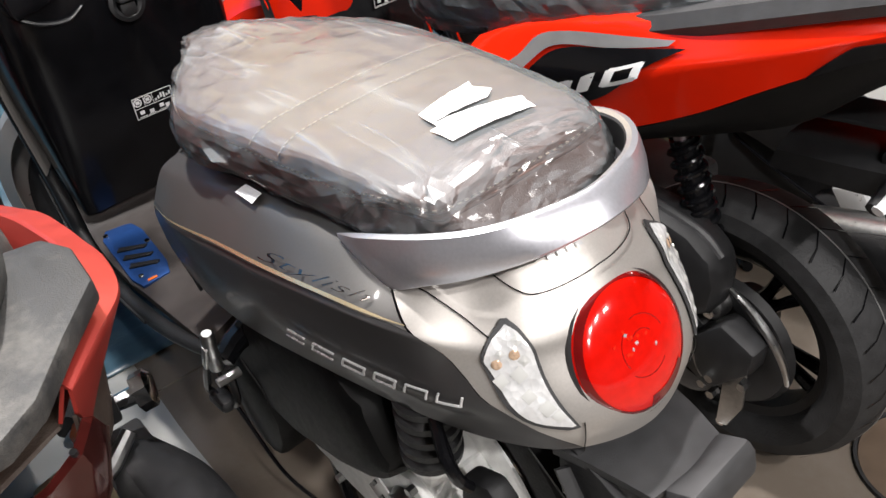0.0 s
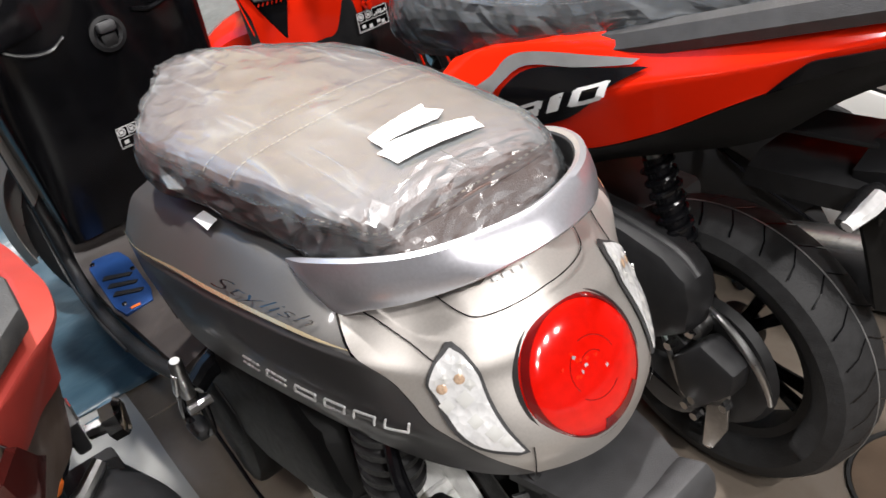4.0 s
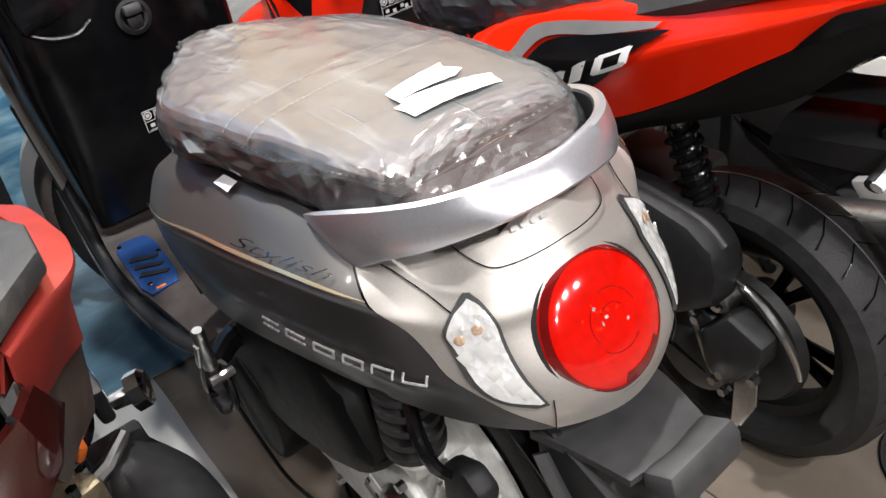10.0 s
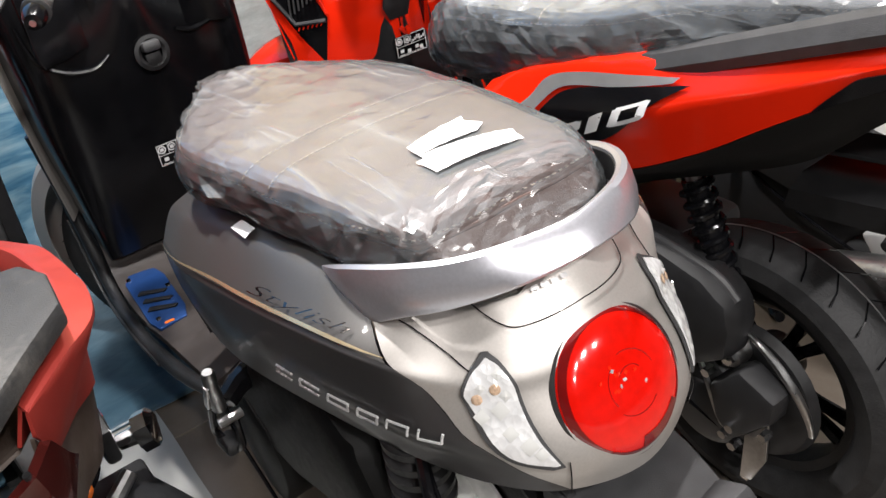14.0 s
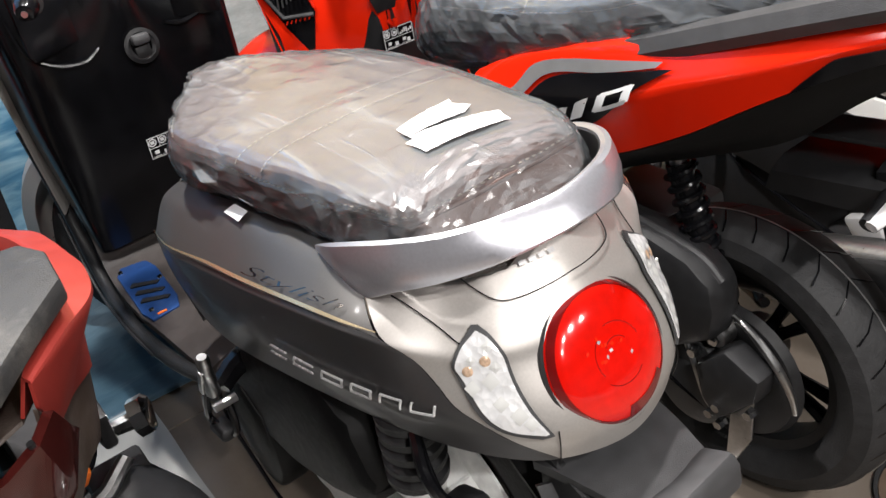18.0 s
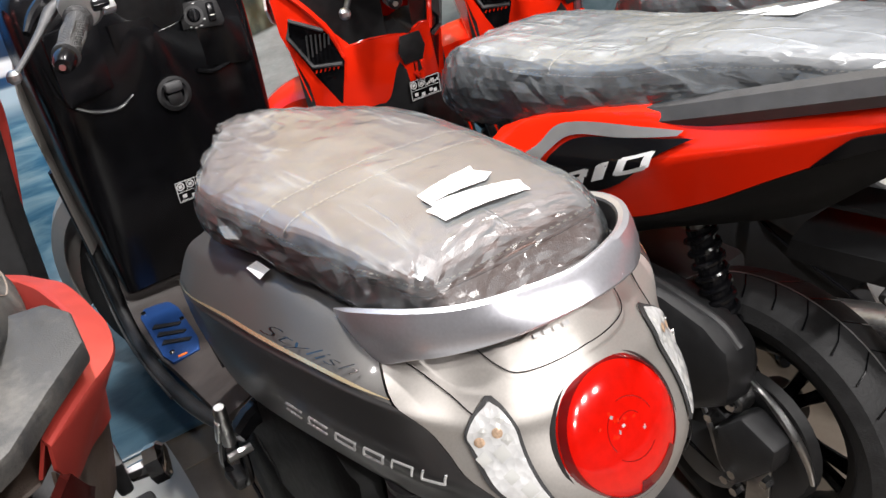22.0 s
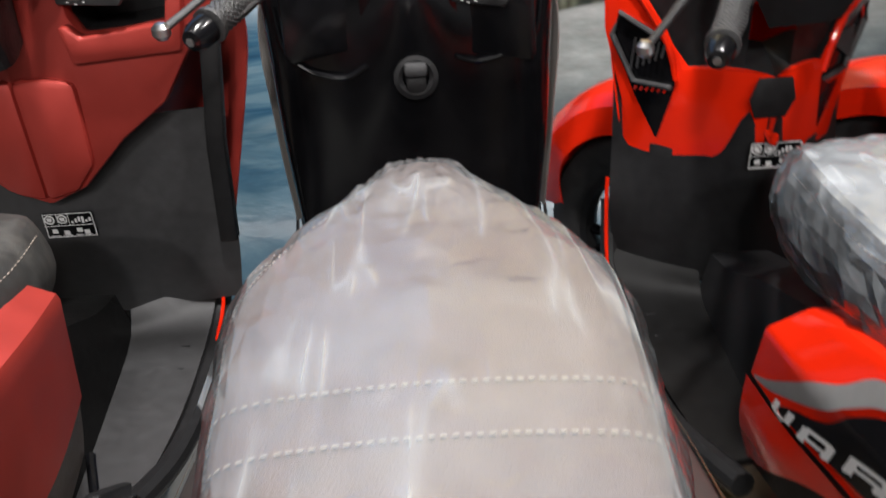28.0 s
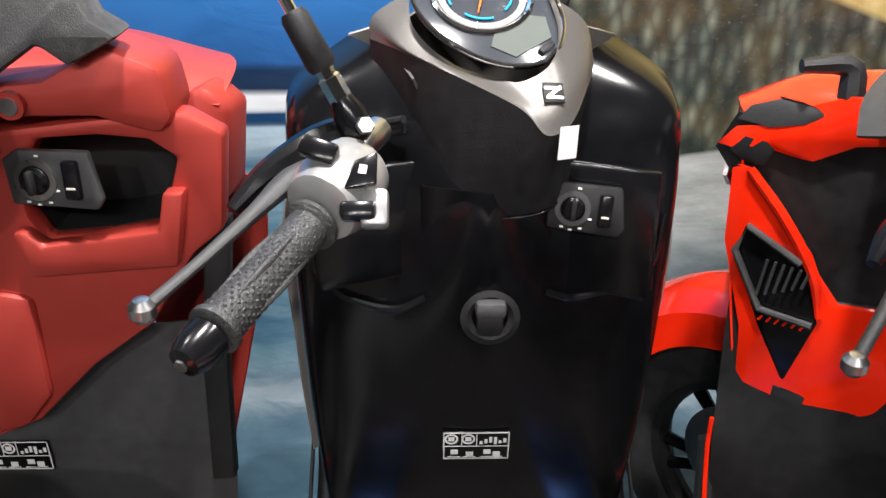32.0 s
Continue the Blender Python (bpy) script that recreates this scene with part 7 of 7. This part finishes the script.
    part("meter_hood", mh, GREY if not dull else DUSTY, V)
    ms = prism([(-0.08, -0.03), (0.08, -0.03), (0.095, 0.03), (-0.095, 0.03)], 0.004, T @ facing((0, -0.01, 0.098), (0, -0.5, 0.86), (0, 1, 0)), 0.001)
    part("meter_screen", ms, GLASSY, V)
    hc = sheet(patch([[(-0.05, 0.06, -0.12), (0, -0.02, -0.12), (0.05, 0.06, -0.12)], [(-0.09, 0.06, -0.02), (0, -0.09, -0.02), (0.09, 0.06, -0.02)], [(-0.10, 0.06, 0.03), (0, -0.11, 0.005), (0.10, 0.06, 0.03)]], 14, 10), 0.003)
    bmesh.ops.transform(hc, matrix=T, verts=hc.verts[:])
    part("bar_cover", hc, MATT, V)
    if dull:
        visor = [(0.113, 1.079), (0.201, 1.079), (0.215, 1.051), (0.241, 1.036), (0.232, 1.031), (0.191, 1.010), (0.164, 1.029), (0.144, 1.016), (0.086, 0.977)]
        part("meter_visor", prism(visor, 0.05, Matrix(((1, 0, 0, 0), (0, 0.25, 1, 0.872 - 0.25 * 1.02), (0, 1, 0, 0), (0, 0, 0, 1))), 0.006), DUSTY, V, "dusty black meter visor")
    if wrapped:
        bag = sheet([[T @ Vector((0.17 + 0.05 * i + 0.008 * noise.noise((i * 3, a * 2, 1)), -0.04 + 0.028 * math.cos(a) + 0.008 * noise.noise((i, a * 3, 2)), 0.0 + 0.03 * math.sin(a))) for a in [2 * math.pi * k / 14 for k in range(14)]] for i in range(5)], closed=True)
        part("grip_bag", bag, FILM2, V, "clear plastic bag over the grip")
    # front wheel and mudguard, turned with the bars
    tilt = T.to_3x3()
    m = T @ Matrix.Translation((0.0, 0.395, -0.655))
    ax = m.translation
    ang = math.degrees(math.atan2(tilt[1][0], tilt[0][0]))
    wheel(V, Vector((ax.x, ax.y, FLOOR + 0.262)), 0.262, 0.09, 0.178, ang)
    W = Matrix.Translation((ax.x, ax.y, 0.262)) @ pose(0, 0, 0, 0, 0, ang)
    guard = []
    for k in range(24):
        a = radians(-8 + 150 * k / 23)
        wide = 0.5 + 0.5 * min(1, k / 6)
        guard.append([W @ Vector((x * wide, (0.29 + dr) * math.cos(a), (0.29 + dr) * math.sin(a))) for x, dr in ((-0.085, -0.075), (-0.078, -0.02), (-0.045, 0.012), (0, 0.022), (0.045, 0.012), (0.078, -0.02), (0.085, -0.075))])
    part("front_mudguard", sheet(guard, 0.003), paint, V, "painted front mudguard")
    for s in (-1, 1):
        part("fork_leg", tube([W @ Vector((s * 0.07, 0, 0)), W @ Vector((s * 0.07, -0.13, 0.34))], [0.016, 0.02], 10), MATT, V)
    part("brake_disc", lathe([(0.05, 0), (0.095, 0), (0.095, 0.004), (0.05, 0.004), (0.05, 0)], 36, W @ pose(-0.055, 0, 0, 0, 90, 0)), STEEL, V)
    # rear wheel, drive case, shock absorber, stand
    wheel(V, Vector((-0.025, -0.08 if tail > 0.9 else 0.0, FLOOR + 0.256)), 0.256, 0.125, 0.172)
    ry = -0.085 if tail > 0.9 else 0.0
    M = Matrix(((0, 0, -1, -0.075), (1, 0, 0, 0), (0, 1, 0, 0), (0, 0, 0, 1)))
    cvt = [(0.33, 0.30), (0.37, 0.25), (0.36, 0.17), (0.30, 0.125), (0.1, 0.12), (ry + 0.02, 0.125), (ry - 0.03, 0.16), (ry - 0.025, 0.23), (ry + 0.04, 0.275), (0.12, 0.31)]
    part("drive_case", prism(cvt, 0.06, M, 0.014), MATT, V, "black drive case")
    part("case_end", lathe([(0.0, 0.018), (0.05, 0.016), (0.07, 0.004), (0.072, -0.03)], 28, axis_to((-0.125, ry + 0.045, 0.155), (-1, 0, 0))), GREY, V, "dark grey gear case cover")
    part("hub_ring", tube([(-0.112 - 0.012 * math.sin(math.pi * q / 12), ry + 0.005 + 0.138 * math.cos(radians(95 + 85 * q / 12)), 0.196 + 0.138 * math.sin(radians(95 + 85 * q / 12))) for q in range(13)], [0.003, 0.006, 0.007, 0.006, 0.004], 10), STEEL, V, "bright curved brake plate rim")
    part("brake_plate", lathe([(0.02, 0.010), (0.07, 0.012), (0.12, 0.004), (0.128, -0.01)], 32, axis_to((-0.09, ry, 0.196), (-1, 0, 0))), MATT, V)
    part("air_box", prism([(0.24, 0.462), (0.095, 0.458), (0.02, 0.455), (-0.06, 0.436), (-0.102, 0.405), (-0.112, 0.36), (-0.105, 0.304), (-0.034, 0.255), (0.06, 0.25), (0.24, 0.30)], 0.078, Matrix(((0, 0, -1, -0.092), (1, 0, 0, 0), (0, 1, 0, 0), (0, 0, 0, 1))), 0.022), MATT if not dull else DUSTY, V, "matt black air cleaner box")
    if not dull:
        part("air_box_rib", tube([(-0.140, 0.16, 0.462), (-0.142, 0.04, 0.455), (-0.138, -0.06, 0.432), (-0.135, -0.10, 0.40)], [0.006, 0.008, 0.008, 0.006], 8, 16), GREY, V)
        part("caliper_guard", prism([(-0.072, 0.245), (-0.125, 0.300), (-0.188, 0.272), (-0.182, 0.228), (-0.115, 0.152), (-0.085, 0.185)], 0.05, Matrix(((0, 0, -1, -0.115), (1, 0, 0, 0), (0, 1, 0, 0), (0, 0, 0, 1))), 0.01), MATT, V, "matt black brake guard")
        part("guard_strip", tube([(-0.150, -0.045, 0.275), (-0.155, -0.066, 0.24), (-0.150, -0.085, 0.175), (-0.145, -0.105, 0.15)], 0.005, 6, 12), STEEL, V)
        for y, z in ((-0.073, 0.272), (-0.123, 0.152), (-0.105, 0.165), (-0.175, 0.205), (-0.118, 0.185)):
            part("guard_bolt", tube([(-0.155, y, z), (-0.172, y, z)], [0.009, 0.008], 6), CHROME, V)
        part("torque_plate", prism([(-0.125, 0.155), (-0.165, 0.205), (-0.165, 0.125), (-0.14, 0.065), (-0.12, 0.06)], 0.006, Matrix(((0, 0, -1, -0.135), (1, 0, 0, 0), (0, 1, 0, 0), (0, 0, 0, 1))), 0.002), STEEL, V)
    shock0, shock1 = Vector((-0.095, ry, 0.295)), Vector((-0.100, ry + 0.095, 0.565))
    part("shock_absorber", tube([shock0, shock0.lerp(shock1, 0.4), shock1], 0.013, 12), STEEL, V)
    turns = []
    dv = (shock1 - shock0).normalized()
    e1 = dv.cross(Vector((1, 0, 0))).normalized()
    e2 = dv.cross(e1)
    for k in range(141):
        a = 2 * math.pi * 11 * k / 140
        turns.append(shock0.lerp(shock1, 0.15 + 0.8 * k / 140) + 0.0225 * (math.cos(a) * e1 + math.sin(a) * e2))
    part("shock_sleeve", tube([shock0.lerp(shock1, 0.15), shock0.lerp(shock1, 0.95)], 0.0195, 16), BLACK, V)
    part("shock_spring", tube(turns, 0.0055, 8), BLACK, V, "glossy black coil spring")
    part("shock_eye", lathe([(0.006, -0.02), (0.018, -0.02), (0.02, 0), (0.018, 0.02), (0.006, 0.02)], 18, axis_to(shock0 + Vector((-0.012, 0, -0.012)), (-1, 0, 0))), STEEL, V)
    part("shock_bolt", tube([shock0 + Vector((-0.025, 0, -0.012)), shock0 + Vector((-0.042, 0, -0.012))], [0.012, 0.011], 6), CHROME, V)
    part("brake_lever_arm", tube([(-0.11, ry - 0.03, 0.15), (-0.11, ry - 0.035, 0.09), (-0.09, ry - 0.035, 0.05)], [0.009, 0.007, 0.009], 8, 8), STEEL, V)
    for y, z in ((ry - 0.035, 0.05), (ry + 0.03, 0.10), (ry - 0.05, 0.14)):
        part("nut", tube([(-0.11, y, z), (-0.128, y, z)], 0.009, 6), CHROME, V)
    part("brake_cable", tube([(-0.12, 0.3, 0.3), (-0.15, 0.15, 0.24), (-0.14, ry + 0.03, 0.15), (-0.125, ry - 0.05, 0.12)], 0.004, 6, 20), BLACK, V)
    # muffler on the right, mudguard and plate holder behind
    mf = [(0.125, 0.25, 0.20), (0.15, 0.05, 0.22), (0.165, -0.12, 0.255), (0.17, -0.30, 0.30), (0.17, -0.33, 0.307)]
    mf = [(x, y if y > 0.1 else 0.1 + (y - 0.1) * (0.6 + 0.4 * tail), z) for x, y, z in mf]
    if dull:
        mf = [(0.14, 0.44, 0.22), (0.185, 0.33, 0.27), (0.205, 0.18, 0.30), (0.205, 0.02, 0.33), (0.205, -0.02, 0.335)]
        part("muffler_guard", prism([(0.360, 0.30), (0.352, 0.335), (0.245, 0.325), (0.225, 0.30), (0.235, 0.235), (0.35, 0.24)], 0.085, Matrix(((0, 0, 1, 0.150), (1, 0, 0, 0), (0, 1, 0, 0), (0, 0, 0, 1))), 0.007), MATT, V, "dark grey muffler guard")
        part("amber_reflector", box(0.012, 0.055, 0.032, pose(0.150, 0.215, 0.455, 25, 20, 10), 0.005), ORANGE, V, "orange side reflector")
        part("engine_head", box(0.07, 0.09, 0.07, pose(0.112, 0.235, 0.355, 0, 0, 15), 0.012), mat("oily_brass_casting", (0.36, 0.30, 0.20), 0.35, 0.8, 0.2, 60.0, 0.5, 200.0), V)
        for k in range(4):
            part("engine_bolt", tube([(0.12 + 0.02 * (k % 2), 0.20 + 0.025 * k, 0.387), (0.12 + 0.02 * (k % 2), 0.20 + 0.025 * k, 0.403)], 0.008, 6), CHROME, V)
        part("oil_pipe", tube([(0.12, 0.22, 0.37), (0.145, 0.27, 0.40), (0.15, 0.33, 0.38), (0.14, 0.38, 0.33)], 0.008, 8, 18), STEEL, V)
        part("engine_cable", tube([(0.17, 0.44, 0.45), (0.19, 0.36, 0.43), (0.17, 0.27, 0.41), (0.12, 0.2, 0.43)], 0.006, 8, 18), BLACK, V)
        part("peg_hanger", prism([(0.44, 0.40), (0.36, 0.47), (0.27, 0.46), (0.28, 0.40), (0.36, 0.355)], 0.02, Matrix(((0, 0, 1, 0.19), (1, 0, 0, 0), (0, 1, 0, 0), (0, 0, 0, 1))), 0.006), MATT, V, "black peg hanger")
        part("peg_end", tube([(0.215, 0.325, 0.395), (0.240, 0.318, 0.398), (0.243, 0.317, 0.398), (0.262, 0.311, 0.402), (0.264, 0.310, 0.402)], [0.012, 0.014, 0.029, 0.029, 0.022], 8), CHROME, V, "shiny peg end")
        part("hanger_plate", tube([(0.205, 0.41, 0.375), (0.216, 0.41, 0.375)], 0.024, 6), CHROME, V)
    part("muffler", tube(mf, [0.03, 0.05, 0.058, 0.055, 0.04], 18, 20), MATT, V, "black muffler")
    part("muffler_shield", tube([(x + 0.012, y, z + 0.012) for x, y, z in mf[1:4]], [0.045, 0.055, 0.05], 18, 12), STEEL if not dull else MATT, V, "silver muffler heat shield" if not dull else "matt black muffler heat shield")
    if dull:
        plate = [[(-0.07, fy(-0.16), 0.60), (0, fy(-0.16), 0.61), (0.07, fy(-0.16), 0.60)], [(-0.075, fy(-0.30), 0.585), (0, fy(-0.30), 0.595), (0.075, fy(-0.30), 0.585)], [(-0.07, fy(-0.42), 0.55), (0, fy(-0.43), 0.555), (0.07, fy(-0.42), 0.55)], [(-0.065, fy(-0.47), 0.42), (0, fy(-0.48), 0.42), (0.065, fy(-0.47), 0.42)], [(-0.05, fy(-0.49), 0.33), (0, fy(-0.50), 0.33), (0.05, fy(-0.49), 0.33)]]
        part("rear_mudguard", sheet(patch(plate, 14, 26), 0.014), DUSTY, V, "long black rear mudguard")
    else:
        arm = Facet([[(-0.070, -0.12, 0.535), (-0.070, -0.22, 0.54), (-0.064, -0.30, 0.545)], [(-0.074, -0.13, 0.568), (-0.074, -0.22, 0.578), (-0.068, -0.30, 0.585)], [(-0.045, -0.13, 0.582), (-0.045, -0.22, 0.592), (-0.04, -0.30, 0.60)], [(0.045, -0.13, 0.582), (0.045, -0.22, 0.592), (0.04, -0.30, 0.60)], [(0.074, -0.13, 0.568), (0.074, -0.22, 0.578), (0.068, -0.30, 0.585)], [(0.072, -0.12, 0.50), (0.072, -0.22, 0.50), (0.066, -0.30, 0.50)]])
        part("rear_mudguard", sheet(patch(arm, 14, 26), 0.006), MATT, V, "black rear mudguard arm")
        part("guard_board", prism([(-0.05, -0.135), (0.02, -0.13), (0.03, -0.275), (-0.04, -0.285)], 0.008, pose(0, 0, 0.605, -4, 0, 0), 0.003), MATT, V, "flat black cover board")
        hold = Facet([[(-0.055, -0.27, 0.545), (-0.06, -0.33, 0.545), (-0.055, -0.385, 0.53)], [(-0.058, -0.265, 0.60), (-0.062, -0.33, 0.615), (-0.058, -0.40, 0.60)], [(-0.03, -0.275, 0.635), (-0.03, -0.34, 0.65), (-0.028, -0.40, 0.63)], [(0.05, -0.275, 0.635), (0.05, -0.34, 0.65), (0.05, -0.40, 0.63)], [(0.062, -0.27, 0.56), (0.062, -0.34, 0.56), (0.06, -0.40, 0.55)]])
        part("plate_holder", sheet(patch(hold, 12, 21), 0.005), MATT, V, "black plate lamp holder")
        part("mud_flap", sheet(patch([[(-0.04, -0.27, 0.54), (0, -0.282, 0.54), (0.06, -0.27, 0.54)], [(-0.04, -0.295, 0.46), (0, -0.305, 0.46), (0.065, -0.295, 0.46)], [(-0.03, -0.31, 0.38), (0, -0.325, 0.37), (0.06, -0.31, 0.38)]], 10, 12), 0.006), DEEP, V, "dark grey mudflap")
        part("flap_panel", prism([(-0.01, 0.40), (0.06, 0.38), (0.06, 0.52), (-0.02, 0.53)], 0.006, Matrix(((1, 0, 0, 0), (0, 0.05, -1, -0.31), (0, 1, 0.05, 0), (0, 0, 0, 1))), 0.002), MATT, V)
        for q, (x, w, a) in enumerate(((0.005, 0.010, 0), (0.018, 0.014, 60), (0.032, 0.009, 20))):
            part("chalk_mark", box(w, 0.001, 0.0025, pose(x, -0.3175, 0.47 - 0.004 * q, 0, a, 0)), WHITE, V)
        part("info_sticker", box(0.022, 0.0012, 0.012, pose(-0.025, -0.277, 0.607, -35, 0, 0)), WHITE, V)
        part("reflector", box(0.05, 0.006, 0.025, pose(0.03, -0.404, 0.59), 0.002), ORANGE, V)
    for s in (-1, 1):
        if dull:
            base = Vector((s * 0.07, fy(-0.36), 0.585))
            tip = base + Vector((s * 0.085, -0.035, -0.03))
        else:
            base, tip = Vector((s * 0.05, -0.302, 0.588)), Vector((s * 0.128, -0.297, 0.568))
        ind = part("turn_signal", tube([base, base.lerp(tip, 0.15), base.lerp(tip, 0.3), tip], [0.014, 0.013, 0.018, 0.012], 12, 10, 0.8), MATT, V)
        part("lens", tube([base.lerp(tip, 0.3) + Vector((0, -0.009, 0.004)), base.lerp(tip, 0.6) + Vector((0, -0.01, 0.004)), tip + Vector((s * 0.004, -0.006, 0.002))], [0.015, 0.014, 0.009], 8, 0, 0.8), CLEAR if not dull else ORANGE, ind, "clear signal lens" if not dull else "")
        part("foot_peg", tube([(s * 0.13, 0.27, 0.33), (s * 0.17, 0.28, 0.34), (s * 0.21, 0.30, 0.36)], [0.014, 0.013, 0.011], 10), MATT if not dull else STEEL, V)
        part("stand_leg", tube([(s * 0.07, 0.34, 0.2), (s * 0.10, 0.24, 0.08), (s * 0.14, 0.16, FLOOR + 0.012), (s * 0.16, 0.13, FLOOR + 0.012)], 0.012, 10, 14), BLACK, V)
    part("engine", box(0.16, 0.2, 0.16, pose(0.05, 0.18, 0.30), 0.02), GREY, V)
    V.matrix_world = pose(*where)
    return V


RED_SCOOTER = sport_scooter("glossy red angular scooter with film-wrapped grey seat", RED, (0.55, 0, 0, 0, 0, 0), GREYSEAT, "grey vinyl seat", True)
sport_scooter("satin red scooter with dusty black seat and grab rail", MATTRED, (-0.585, 0.0, 0.0, 0, 0, 0), DULLSEAT, "dusty black vinyl seat", False, 0.62, True, None, 0.06, 1.2)
THIRD = copy_thing(RED_SCOOTER, pose(1.08, 0.02, 0, 0, 0, 1.0))
tagged(THIRD, "second glossy red scooter with pale silver side guard")
part("silver_guard", prism([(0.10, 0.36), (0.02, 0.43), (-0.05, 0.48), (-0.30, 0.455), (-0.28, 0.37)], 0.012, Matrix(((0, 0, -1, -0.145), (1, 0, 0, 0), (0, 1, 0, 0), (0, 0, 0, 1))), 0.004), PALE, THIRD, "pale silver side guard")
part("grey_guard", prism([(-0.055, 0.484), (-0.10, 0.53), (-0.20, 0.53), (-0.32, 0.48), (-0.30, 0.46)], 0.02, Matrix(((0, 0, -1, -0.130), (1, 0, 0, 0), (0, 1, 0, 0), (0, 0, 0, 1))), 0.006), SILVER, THIRD)
part("silver_cap", prism([(-0.03, 0.24), (-0.09, 0.26), (-0.13, 0.20), (-0.12, 0.10), (-0.07, 0.09), (-0.085, 0.16)], 0.03, Matrix(((0, 0, -1, -0.15), (1, 0, 0, 0), (0, 1, 0, 0), (0, 0, 0, 1))), 0.008), BRIGHT, THIRD, "shiny silver engine cap")


def floor_disc():
    d = thing("floor_mat", "round brown rubber mat with dark rim on the floor", "mat")
    part("pad", lathe([(0.0, 0.004), (0.118, 0.004), (0.118, 0.0)], 40, pose(0.665, -0.385, FLOOR)), mat("brown_rubber", (0.12, 0.085, 0.06), 0.4, 0.0, 0.15, 20.0, 0.2, 200.0), d)
    part("rim", lathe([(0.119, 0.0), (0.127, 0.0), (0.126, 0.008), (0.120, 0.008), (0.119, 0.0)], 56, pose(0.665, -0.385, FLOOR)), RUBBER, d)


floor_disc()
